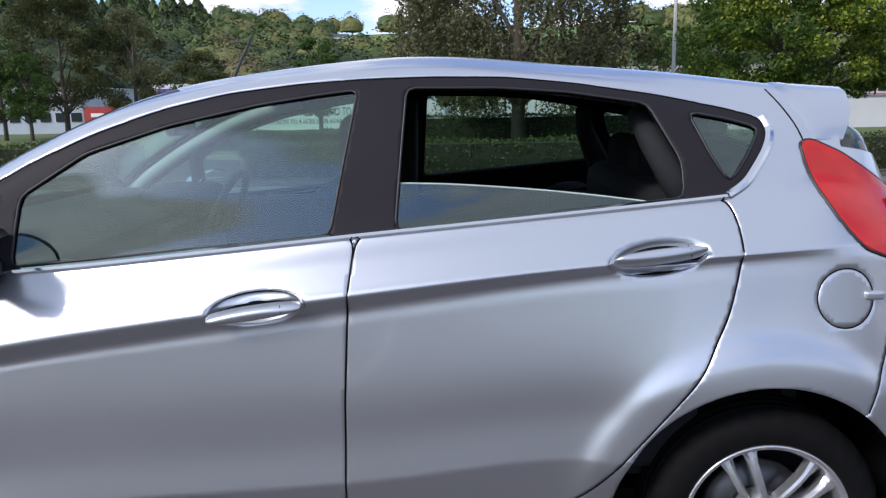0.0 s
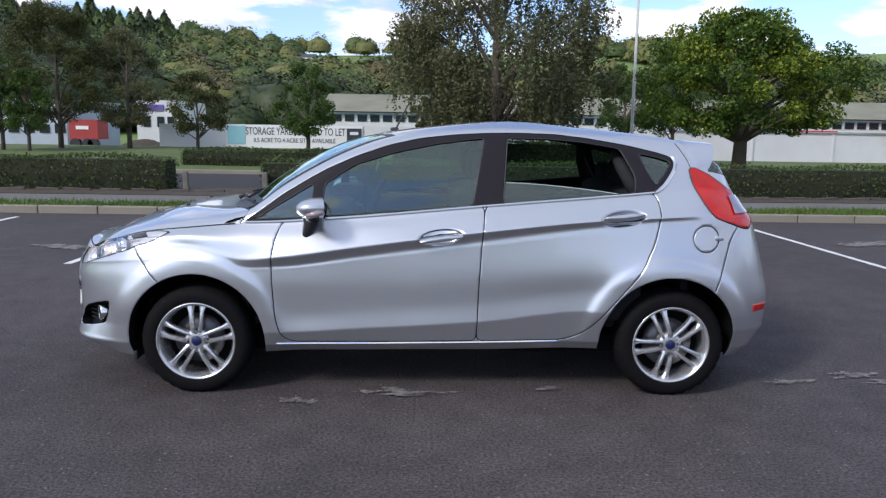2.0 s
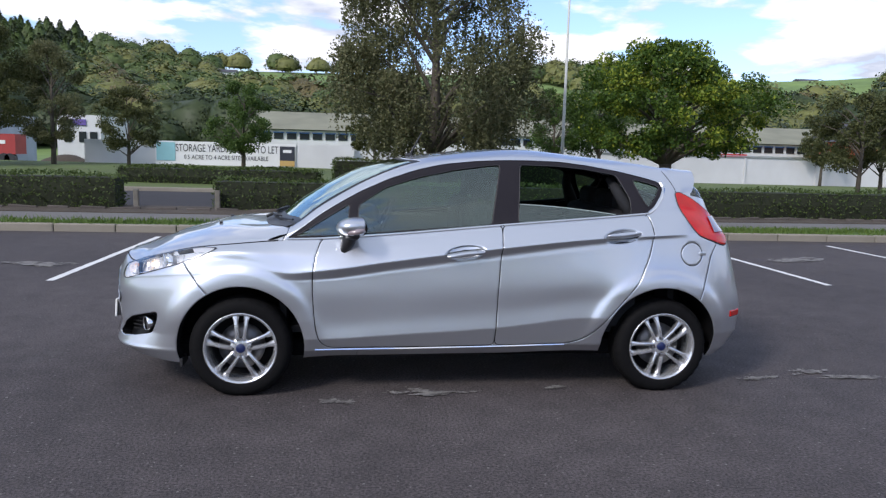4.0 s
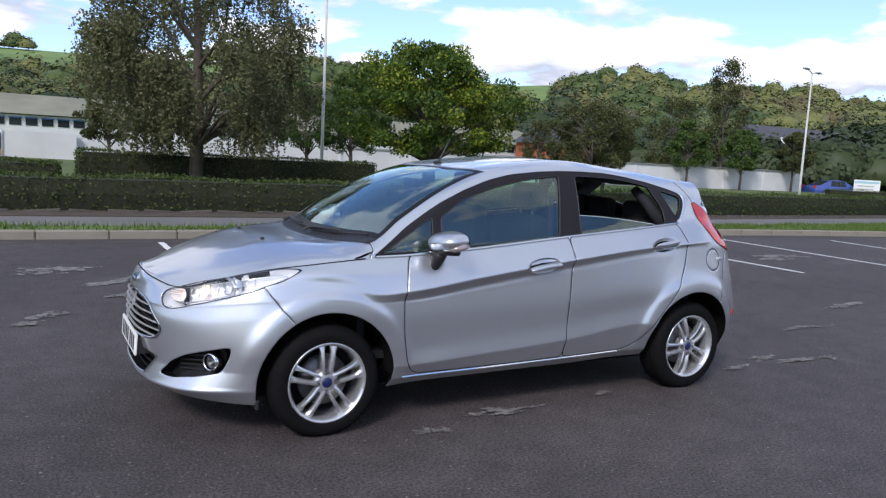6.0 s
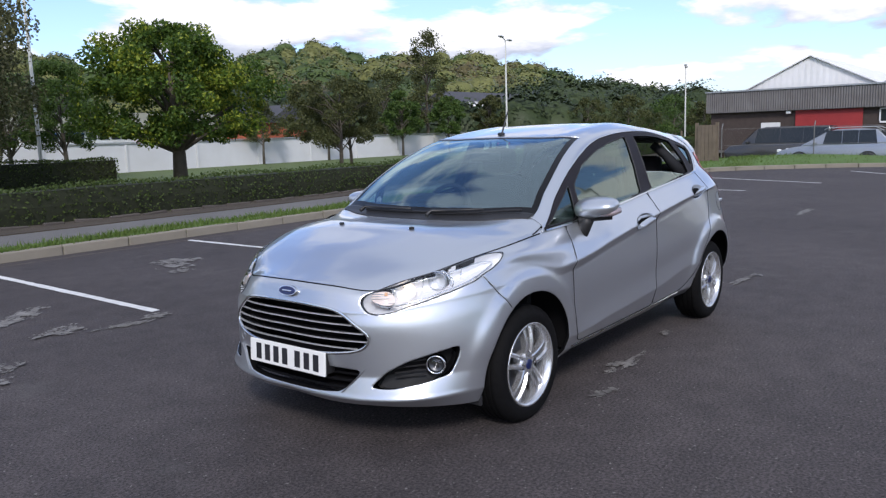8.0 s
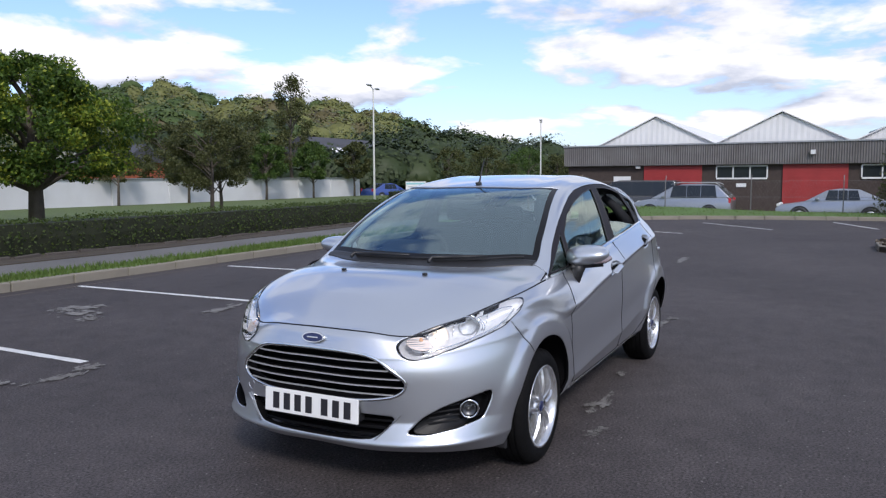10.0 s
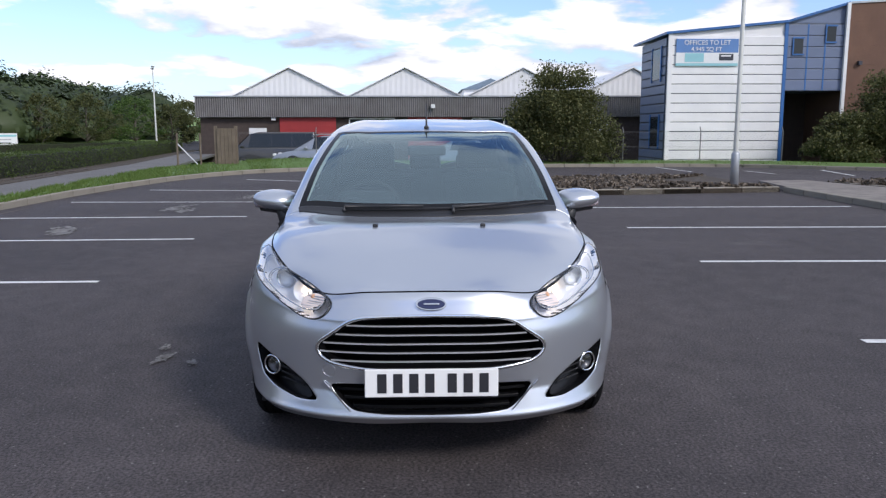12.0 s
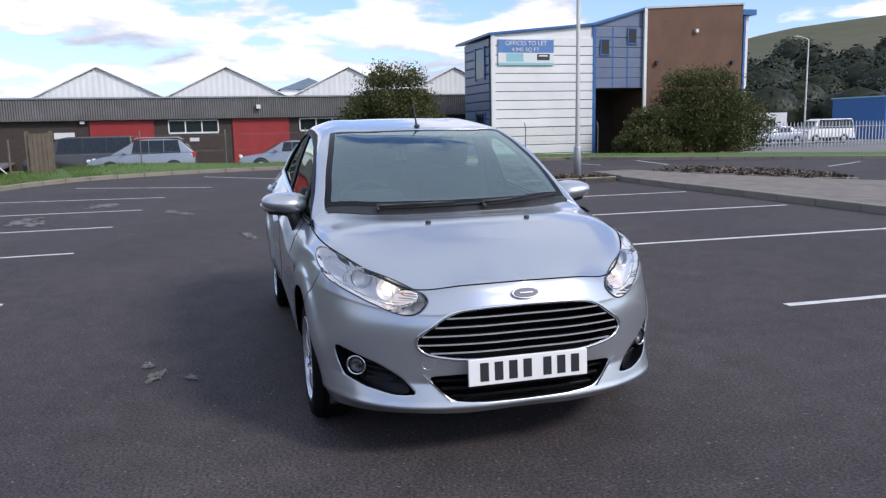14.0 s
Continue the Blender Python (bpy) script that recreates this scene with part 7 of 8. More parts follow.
        vs, fs = tube([v[i * 6 + 5] for i in range(28)], [0.0022] * 28, 6)
        mesh_ob("glass_edge", vs, fs, M["glass_edge"], pane, True, "pale ground edge of the glass")
    panel("fuel_flap", is_("fuel_flap"), (s,), M["paint"], car, "round fuel flap", 0.0025) if s < 0 else panel("rear_quarter_patch", is_("fuel_flap"), (s,), M["paint"], car, gap=0)
    panel("tail_light", is_("tail_light"), (s,), M["red_lens"], car, "red tail light", 0.002, lift=0.004)
panel("bonnet", is_("bonnet"), (-1, 1), M["paint"], car, "silver bonnet with a crisp shut line", 0.004)
panel("front_bumper", is_("front_bumper"), (-1, 1), M["paint"], car, "silver front bumper", depth=0.05)
panel("rear_bumper", is_("rear_bumper"), (-1, 1), M["paint"], car, "silver rear bumper")
panel("windscreen", is_("windscreen"), (-1, 1), M["screen"], car, "raked tinted windscreen", gap=0, lift=-0.004, rim=False)


def screen_border():
    """The black printed band round the edge of the windscreen."""
    u0, u1, v0 = S.gu(6.12), S.gu(8.92), S.gv(10.95)
    v, f = [], []
    def band(edge, step, width):
        o = len(v)
        for q in edge:
            p0, k, q = S.at(q), 0, np.array(q, float)
            start = q.copy()
            while np.linalg.norm(S.at(q) - p0) < width and k < 90:
                q = q + np.array(step) * 0.5
                k += 1
            v.extend((tuple(S.at(start) - S.at(start, S.N) * 0.0025), tuple(S.at(q) - S.at(q, S.N) * 0.0025)))
        f.extend((o + 2 * i, o + 2 * i + 1, o + 2 * i + 3, o + 2 * i + 2) for i in range(len(edge) - 1))
    band([(u, v0) for u in np.linspace(u0, u1, 50)], (0, 1), 0.032)
    band([(u0, w) for w in np.linspace(v0, S.nv - 1, 50)], (1, 0), 0.050)
    band([(u1, w) for w in np.linspace(v0, S.nv - 1, 50)], (-1, 0), 0.030)
    n = len(v)
    v += [(a, -b, c) for a, b, c in v]
    f += [tuple(i + n for i in q[::-1]) for q in f]
    mesh_ob("windscreen_border", v, f, M["gloss_black"], car, True, "black printed band round the windscreen")


screen_border()
panel("rear_window", is_("rear_window"), (-1, 1), M["rear_glass"], car, "tinted rear window", gap=0, lift=-0.004, rim=False)


def inner_skin():
    """The dark lining behind the panels."""
    k = 4
    I, J = np.arange(0, S.nu, k), np.arange(0, S.nv, k)
    P = (S.G - S.N * 0.018)[np.ix_(I, J)]
    P[..., 1] = np.maximum(P[..., 1], 0)
    open_ = is_("front_window", "quarter_light", "rear_opening", "rear_quarter_glass", "windscreen", "rear_window", "grille_opening", "lower_opening", "fog_opening", "arch_front", "arch_rear", "headlight", "window_surround")
    v, f = [], []
    for s in (-1, 1):
        o = len(v)
        v += [(p[0], p[1] * s, p[2]) for p in P.reshape(-1, 3)]
        for a in range(len(I) - 1):
            for b in range(len(J) - 1):
                if not open_[I[a]:I[a] + k, J[b]:J[b] + k].any() and not (I[a] < S.gu(1.2) and J[b] > S.gv(7.2)) and I[a] < S.gu(15):
                    q = (o + a * len(J) + b, o + (a + 1) * len(J) + b, o + (a + 1) * len(J) + b + 1, o + a * len(J) + b + 1)
                    f.append(q)
    mesh_ob("inner_skin", v, f, M["under"], car)


inner_skin()


def seal(name, q, radius, sink, material, parent, closed=True, both=True):
    """A thin dark seal that lies in the skin along a line of grid places."""
    P = np.array([S.at(a) - S.at(a, S.N) * sink for a in q])
    if closed:
        P = np.r_[P, P[:1]]
    for s in ((-1, 1) if both else (-1,)):
        vs, fs = tube([(p[0], s * p[1], p[2]) for p in P], [radius] * len(P), 6)
        mesh_ob(name, vs, fs, material, parent, True)


seal("bonnet_seal", [(x, S.gv(8)) for x in np.linspace(0, S.gu(5.9), 90)], 0.0055, 0.0035, M["under"], car, closed=False)
for outline in (FRONT_GLASS, TRI_GLASS, REAR_OPEN, QUARTER):
    seal("window_seal", side_poly(outline, 0.02, 1), 0.0035, 0.0045, M["black"], car)
seal("door_joint", side_poly(DOOR_F, 0.015), 0.0023, 0.0004, M["under"], car)
seal("door_joint", side_poly(DOOR_R, 0.015), 0.0023, 0.0004, M["under"], car)
seal("fuel_flap_joint", side_poly(FUEL, 0.015), 0.0018, 0.0010, M["under"], car, both=False)
for line in ([(-1.432, .601), (-1.494, .673), (-1.54, .735)], [(1.447, .582), (1.50, .71), (1.539, .837), (1.58, .895)]):
    seal("bumper_joint", S.find(dense(line, False, 0.015), [0, 2], SIDE_LO, SIDE_HI), 0.0022, 0.0010, M["under"], car, closed=False)
seal("lamp_seal", free_poly(HEAD, 0.02), 0.0026, 0.0005, M["black"], car)
seal("tail_seal", side_poly(TAIL, 0.012, 1), 0.0055, 0.001, M["black"], car)


seal("tailgate_joint", S.find(dense([(1.306, 1.330), (1.334, 1.270), (1.356, 1.200)], False, 0.015), [0, 2], SIDE_LO, (S.gu(14.2), S.gv(12.4))), 0.0025, 0.0006, M["under"], car, closed=False)


# chrome strips, handles, mirrors
def on_side(x, z, out=0.0):
    q = S.find([(x, z)], [0, 2], SIDE_LO, SIDE_HI)[0]
    n = S.at(q, S.N)
    return S.at(q) + n / np.linalg.norm(n) * out, n / np.linalg.norm(n)


def ribbon(name, line, width, proud, material, s, parent, label="", section=((-0.5, 0.0), (-0.34, 1.0), (0.06, 0.86), (0.5, 0.0))):
    """A thin raised strip along a line of (x, z) on the car's side."""
    v, f = [], []
    spots = [on_side(x, z) for x, z in line]
    for i, (p, n) in enumerate(spots):
        up = np.cross(spots[min(i + 1, len(line) - 1)][0] - spots[max(i - 1, 0)][0], n)
        up /= np.linalg.norm(up)
        for a, b in section:
            c = p + up * width * a + n * proud * b
            v.append((c[0], s * c[1], c[2]))
    for i in range(len(line) - 1):
        for k in range(3):
            q = (i * 4 + k, i * 4 + k + 1, i * 4 + 5 + k, i * 4 + 4 + k)
            f.append(q if s < 0 else q[::-1])
    return mesh_ob(name, v, f, material, parent, smooth=False, label=label)


belt = dense([(-.985, .899), (-.80, .906), (-.4, .937), (.25, .999), (.8, 1.046), (1.142, 1.077)], False, 0.03)
up_line = dense([(1.147, 1.078), (1.195, 1.101), (1.262, 1.187), (1.284, 1.236), (1.264, 1.262)], False, 0.012)


def handle(s, x, z, parent):
    p, n = on_side(x, z, 0.002)
    q, _ = on_side(x + 0.05, z + 0.0058)
    ax = q - p; ax /= np.linalg.norm(ax)
    up = np.cross(ax, n); up *= np.sign(up[2])
    put = lambda a, b, c: tuple((p + ax * a + up * b + n * c) * np.array([1, s, 1]))
    def fan(name, ring, material, smooth=True, label=""):
        v, f = [], []
        m = 40
        for (ra, rb, c) in ring:
            for k in range(m):
                w = 2 * math.pi * k / m
                v.append(put(ra * math.cos(w), rb * math.sin(w), c))
        for r in range(len(ring) - 1):
            for k in range(m):
                g = (r * m + k, r * m + (k + 1) % m, (r + 1) * m + (k + 1) % m, (r + 1) * m + k)
                f.append(g if s < 0 else g[::-1])
        f.append(tuple((len(ring) - 1) * m + k for k in range(m)) if s < 0 else tuple((len(ring) - 1) * m + k for k in range(m))[::-1])
        return mesh_ob(name, v, f, material, parent, smooth, label)
    # a cup sunk into the door, with a bright rim
    v, f = [], []
    m = 48
    for k, sink in ((1.0, -0.0012), (0.955, 0.0), (0.90, 0.010), (0.72, 0.022), (0.40, 0.028), (0.05, 0.030)):
        for q in S.find(cup_line(x, z, k), [0, 2], SIDE_LO, SIDE_HI):
            c = S.at(q) - n * sink
            v.append((c[0], s * c[1], c[2]))
    for r in range(5):
        for k in range(m):
            g = (r * m + k, r * m + (k + 1) % m, (r + 1) * m + (k + 1) % m, (r + 1) * m + k)
            f.append(g if s < 0 else g[::-1])
    f.append(tuple(5 * m + k for k in range(m)) if s < 0 else tuple(5 * m + k for k in range(m))[::-1])
    mesh_ob("handle_cup", v, f, M["paint"], parent, True, "oval silver recess behind the handle")
    fan("door_handle", [(.110, .013, -.004), (.112, .0145, .012), (.109, .013, .022), (.09, .009, .027), (.05, .004, .028)], M["paint"], True, "silver pull handle")
    vs, fs = tube([put(.066, -.0145, .018), put(.067, 0, .0275), put(.066, .0145, .018)], [0.0012] * 3, 5)
    mesh_ob("lock_joint", vs, fs, M["under"], parent, True)


def mirror(s):
    """Door mirror: silver cap, dark underside and arm, clear repeater."""
    m = part("mirror_cap", bmesh.new(), M["paint"], car, "silver door mirror")
    v, f = [], []
    nu_, nv_ = 28, 16
    cx, cy, cz = -0.635, 0.852, 0.984
    yaw = radians(22)
    def turn(x, y, z):
        dx, dy = x - cx, s * y - cy
        return (cx + dx * math.cos(yaw) + dy * math.sin(yaw), s * (cy - dx * math.sin(yaw) + dy * math.cos(yaw)), z)
    for i in range(nu_ + 1):
        for j in range(nv_ + 1):
            a = math.pi * i / nu_          # inboard to outboard
            b = -0.5 + 1.0 * j / nv_
            w = math.cos(a)
            taper = 1 - 0.20 * max(0, -w)
            r = max(0.0, 1 - abs(w) ** 3.2) ** (1 / 2.4)
            th = math.pi * (0.5 + b)
            y = cy - 0.121 * w
            z = cz + 0.057 * r * math.cos(th) * taper + 0.012 * (-w)
            x = cx + 0.055 - 0.135 * r * math.sin(th) ** 0.8 - 0.02 * w * -1
            v.append((x, s * y, z))
    for i in range(nu_):
        for j in range(nv_):
            q = (i * (nv_ + 1) + j, i * (nv_ + 1) + j + 1, (i + 1) * (nv_ + 1) + j + 1, (i + 1) * (nv_ + 1) + j)
            f.append(q if s < 0 else q[::-1])
    v = [turn(*q) for q in v]
    me = bpy.data.meshes.new("mirror_cap"); me.from_pydata(v, [], f); me.materials.append(M["paint"]); me.shade_smooth()
    m.data = me
    back = []
    for k in range(36):
        w = 2 * math.pi * k / 36
        back.append((cx + 0.05, s * (cy + 0.119 * math.cos(w)), cz + 0.051 * math.sin(w)))
    mesh_ob("mirror_glass", [turn(*q) for q in back], [tuple(range(36))], M["mirror"], m)
    # lower dark shell and arm
    vs, fs = tube([(cx + 0.0, s * (cy - 0.045), cz - 0.035), (cx - 0.012, s * (cy - 0.058), cz - 0.09), (cx - 0.035, s * (cy - 0.062), cz - 0.15)], [0.045, 0.038, 0.027], 14)
    mesh_ob("mirror_arm", vs, fs, M["black"], m, smooth=True)
    vs, fs = tube([(cx - 0.045, s * (cy + 0.03), cz - 0.03), (cx - 0.035, s * (cy + 0.092), cz - 0.024), (cx + 0.0, s * (cy + 0.120), cz - 0.014), (cx + 0.035, s * (cy + 0.122), cz - 0.008)], [0.012, 0.016, 0.016, 0.010], 10)
    mesh_ob("indicator", [turn(*q) for q in vs], fs, M["pale_lens"], m, smooth=True, label="clear side repeater")
    vs, fs = tube([(cx + 0.0, s * (cy - 0.09), cz - 0.05), (cx + 0.0, s * (cy + 0.085), cz - 0.042)], [0.028, 0.02], 12)
    mesh_ob("mirror_base", [turn(*q) for q in vs], fs, M["black"], m, smooth=True)


for s in (-1, 1):
    ribbon("chrome_strip", [tuple(p) for p in belt], 0.020, 0.011, M["chrome"], s, car, "bright chrome strip under the windows")
    ribbon("chrome_strip", [tuple(p) for p in up_line], 0.022, 0.008, M["chrome"], s, car, section=((-0.5, 0.0), (-0.30, 0.8), (0.10, 1.0), (0.5, 0.1)))
    ribbon("sill_strip", [tuple(p) for p in dense([(-.83, .268), (-.3, .274), (.25, .284), (.64, .294)], False, 0.04)], 0.010, 0.005, M["chrome"], s, car)
    for x, z in CUPS:
        handle(s, x, z, car)
    mirror(s)


# front end
def front_x(y, z):
    q = S.find([(abs(y), z)], [1, 2], (0, 0), (S.gu(3.4), S.gv(7.7)))[0]
    return S.at(q)[0]


def bar(parent, name, ys, zf, dz, proud, thick, material, set_back=0.0):
    """A bar across the nose that follows its plan curve."""
    v, f = [], []
    for y in ys:
        z = zf(y)
        x = front_x(y, z) + set_back
        for a, b in ((-dz, 0), (-dz * 0.8, -proud), (dz * 0.8, -proud), (dz, 0), (dz, thick), (-dz, thick)):
            v.append((x + b, y, z + a))
    for i in range(len(ys) - 1):
        for k in range(6):
            f.append((i * 6 + k, i * 6 + 6 + k, i * 6 + 6 + (k + 1) % 6, i * 6 + (k + 1) % 6))
    f += [tuple(range(6)), tuple(range(len(v) - 6, len(v)))[::-1]]
    return mesh_ob(name, v, f, material, parent)


def edge_y(outline, z, lo=0.02):
    """Half width of an opening at a height."""
    ys = []
    for (a, b), (c, d) in zip(outline[:-1], outline[1:]):
        if (b - z) * (d - z) <= 0 and b != d:
            ys.append(a + (c - a) * (z - b) / (d - b))
    return max(ys) if ys else lo


def opening_frame(outline, name, material, wide, proud, parent, label=""):
    """A bright frame round an opening on the nose, both halves."""
    pts = dense(outline, False, 0.014)
    loop = [(-y, z) for y, z in pts[::-1]] + [tuple(p) for p in pts[1:]]
    loop = [(y, z) for y, z in loop]
    ring = loop[:-1] if loop[0] == loop[-1] else loop
    cy, cz = 0, np.mean([z for _, z in ring])
    v, f = [], []
    n = len(ring)
    for i, (y, z) in enumerate(ring):
        a, b = np.array(ring[i - 1]), np.array(ring[(i + 1) % n])
        t = (b - a) / (np.linalg.norm(b - a) + 1e-9)
        o = np.array([t[1], -t[0]])
        if o @ np.array([y - cy, z - cz]) < 0:
            o = -o
        x = front_x(y, z)
        for k, d in ((0.0, 0.02), (0.0, -proud * 0.5), (0.5, -proud), (1.0, -0.001)):
            v.append((x + d, y + o[0] * wide * k, z + o[1] * wide * k))
    for i in range(n):
        for k in range(3):
            f.append((i * 4 + k, i * 4 + k + 1, ((i + 1) % n) * 4 + k + 1, ((i + 1) % n) * 4 + k))
    me = mesh_ob(name, v, f, material, parent, True, label)
    return me


def grille():
    g = part("grille", box_bm(0.02, 0.96, 0.30, (-1.86, 0, 0.57)), M["under"], car, "black grille with bright bars")
    part("lower_grille", box_bm(0.02, 0.9, 0.16, (-1.88, 0, 0.325)), M["under"], car)
    opening_frame(GRILLE, "grille_frame", M["chrome"], 0.013, 0.007, g, "chrome grille surround")
    for k in range(5):
        z0 = 0.474 + k * 0.035
        w = edge_y(GRILLE, z0) - 0.012
        bar(g, "grille_bar", np.linspace(-w, w, 33), lambda y: z0 + 0.012 * (1 - (y / 0.5) ** 2) - 0.004, 0.0018, 0.006, 0.006, M["bright"], 0.004)
        bar(g, "grille_blade", np.linspace(-w, w, 25), lambda y: z0 + 0.012 * (1 - (y / 0.5) ** 2) + 0.016, 0.0035, 0.001, 0.03, M["gloss_black"], 0.05)
    for k in range(3):
        z0 = 0.285 + k * 0.032
        w = edge_y(LOWER, z0) - 0.01
        bar(g, "lower_blade", np.linspace(-w, w, 25), lambda y: z0, 0.006, 0.001, 0.04, M["gloss_black"], 0.03)
    # silver strips added as the highlight on the intake's bevelled edges
    for s in (-1, 1):
        v, f = [], []
        for i, t in enumerate(np.linspace(0, 1, 14)):
            y, z = 0.428 - 0.106 * t, 0.384 - 0.110 * t
            x = front_x(y, z) - 0.004
            wd = 0.010 * (1 - 0.5 * abs(2 * t - 1))
            v += [(x, s * (y - wd / 2), z), (x - 0.006, s * y, z), (x, s * (y + wd / 2), z)]
            if i:
                for k in range(2):
                    f.append((3 * i - 3 + k, 3 * i - 2 + k, 3 * i + 1 + k, 3 * i + k))
        mesh_ob("intake_blade", v, f, M["satin"], g, label="silver strip imitating the lit edge beside the lower intake")
    # badge: a plain blue oval with a bright rim
    x, z = -2.032, 0.706
    nrm = Matrix.Rotation(radians(-62), 4, "Y")
    for nm, ra, rb, h, m in (("badge_rim", 0.060, 0.025, 0.008, "chrome"), ("badge_face", 0.053, 0.0195, 0.0105, "badge")):
        v = [Vector((0, ra * math.cos(w), rb * math.sin(w))) for w in np.linspace(0, 2 * math.pi, 40, endpoint=False)]
        tilt = Matrix.Rotation(radians(28), 4, "Y")
        v = [tilt @ p + Vector((x - h, 0, z)) for p in v] + [tilt @ p + Vector((x + 0.02, 0, z)) for p in v]
        f = [tuple(range(40))] + [(k, (k + 1) % 40, 40 + (k + 1) % 40, 40 + k) for k in range(40)]
        mesh_ob(nm, v, f, M[m], car)
    bmk = box_bm(0.004, 0.06, 0.008, (0, 0, 0), 0.002)
    ob = part("badge_bar", bmk, M["chrome"], car)
    ob.matrix_basis = pose(x - 0.0115, 0, z, 0, 28, 0)
    # number plate with plain bars for its characters
    px = -2.066
    plate = part("number_plate", box_bm(0.012, 0.52, 0.111, (0, 0, 0), 0.004), M["plate"], car, "white number plate with dark character bars")
    plate.matrix_basis = pose(px, 0, 0.398, 0, 3, 0)
    part("plate_backing", box_bm(0.06, 0.5, 0.1, (-2.033, 0, 0.398)), M["black"], car)
    for y in (0.193, 0.131, 0.069, 0.007, -0.080, -0.142, -0.204):
        part("character_bar", box_bm(0.002, 0.036, 0.076, (-0.0068, y, 0)), M["ink"], plate)
    for s in (-1, 1):
        # fog lamp in its dark recess
        q = S.find([(-1.80, .665, .40)], [0, 1, 2])[0]
        p = S.at(q)
        rec = [tuple((S.at(a) - S.at(a, S.N) * 0.055) * np.array([1, s, 1])) for a in free_poly(FOG, 0.03)]
        rim = [tuple((S.at(a) - S.at(a, S.N) * 0.004) * np.array([1, s, 1])) for a in free_poly(FOG, 0.03)]
        n = len(rec)
        mid = tuple(np.mean(rec, 0))
        f = [(i, (i + 1) % n, n + (i + 1) % n, n + i) for i in range(n)] + [(n + i, n + (i + 1) % n, 2 * n) for i in range(n)]
        fog = mesh_ob("fog_recess", rim + rec + [mid], f, M["gloss_black"], car, label="black fog lamp recess")
        for k in range(4):
            a0, a1 = np.array([-1.925, .52, .338 + .022 * k]), np.array([-1.835, .625, .345 + .024 * k])
            vs, fs = tube([tuple(a0 * (1, s, 1) + (0.03, 0, 0)), tuple(a1 * (1, s, 1) + (0.03, 0, 0))], [0.004, 0.004], 6)
            mesh_ob("fin", vs, fs, M["black"], fog)
        d = Vector((-0.86, s * 0.5, 0.0)).normalized()
        c = Vector((-1.784, s * 0.664, 0.394))
        rot = d.to_track_quat("Y", "Z").to_matrix().to_4x4()
        vs, fs = revolve([(0.0, 0.012), (0.022, 0.010), (0.034, 0.004), (0.040, -0.03)], 28)
        mesh_ob("fog_lens", [tuple(c + rot.to_3x3() @ Vector(a)) for a in vs], fs, M["lens"], fog, True, "round clear fog lamp")
        vs, fs = revolve([(0.0, -0.022), (0.012, -0.018), (0.013, -0.010), (0.033, -0.004)], 24)
        mesh_ob("fog_bowl", [tuple(c + rot.to_3x3() @ Vector(a)) for a in vs], fs, M["disc"], fog, True)
        vs, fs = revolve([(0.036, 0.008), (0.040, 0.012), (0.045, 0.006), (0.046, -0.03)], 28)
        mesh_ob("fog_bezel", [tuple(c + rot.to_3x3() @ Vector(a)) for a in vs], fs, M["chrome"], fog, True)


grille()
ring = [S.at(q) + S.at(q, S.N) * 0.0004 for q in S.find([(0.405 + 0.026 * math.cos(w), 0.432 + 0.026 * math.sin(w)) for w in np.linspace(0, 2 * math.pi, 25)], [1, 2], (0, 0), (S.gu(3.4), S.gv(5)))]
vs, fs = tube([tuple(p) for p in ring], [0.0016] * 25, 5)
mesh_ob("tow_eye_cover", vs, fs, M["satin"], car, True)


def headlight(s):
    h = panel("headlight", is_("headlight"), (s,), M["lens"], car, "clear headlight with projector and amber corner", 0.0015, 0.03, 0.003)
    back = []
    poly = free_poly(HEAD, 0.02)
    for dd in (0.004, 0.046):
        back += [tuple((S.at(a) - S.at(a, S.N) * dd) * np.array([1, s, 1])) for a in poly]
    n = len(poly)
    c = np.mean(np.array(back[n:]), 0)
    f = [(i, (i + 1) % n, n + (i + 1) % n, n + i) for i in range(n)] + [(n + i, n + (i + 1) % n, 2 * n) for i in range(n)]
    mesh_ob("lamp_bowl", back + [tuple(c)], f, M["bowl"], h, True)
    d = Vector((-0.93, s * 0.35, 0.08)).normalized()
    rot = d.to_track_quat("Y", "Z").to_matrix().to_3x3()
    def round_(name, at, prof, m, lab=""):
        vs, fs = revolve(prof, 28)
        mesh_ob(name, [tuple(Vector((at[0], s * at[1], at[2])) + rot @ Vector(a)) for a in vs], fs, M[m], h, True, lab)
    round_("projector", (-1.688, 0.612, 0.745), [(0.0, 0.035), (0.02, 0.030), (0.034, 0.012), (0.038, -0.01)], "lens", "glass projector lens")
    round_("projector_ring", (-1.688, 0.612, 0.745), [(0.036, 0.005), (0.039, 0.012), (0.043, 0.008), (0.045, -0.02)], "satin")
    round_("projector_trim", (-1.688, 0.612, 0.745), [(0.047, -0.02), (0.050, 0.000), (0.055, -0.004), (0.058, -0.03)], "chrome")
    round_("projector_back", (-1.688, 0.612, 0.745), [(0.0, -0.02), (0.04, -0.012)], "reflector")
    round_("beam_reflector", (-1.800, 0.522, 0.712), [(0.0, -0.018), (0.025, -0.012), (0.045, 0.004), (0.049, 0.006)], "reflector", "bright main beam reflector")
    round_("beam_bulb", (-1.800, 0.522, 0.712), [(0.0, 0.012), (0.009, 0.006), (0.010, 0.0), (0.009, -0.03)], "bulb_emitter", "warm bulb given its own emission")
    for ra in (0.064, 0.074):
        arc = [Vector((-1.690, s * 0.618, 0.746)) + rot @ Vector((ra * math.cos(w), 0.012, ra * 0.62 * math.sin(w))) for w in np.linspace(-0.4 if s > 0 else 0.6, 2.6 if s > 0 else 3.6, 16)]
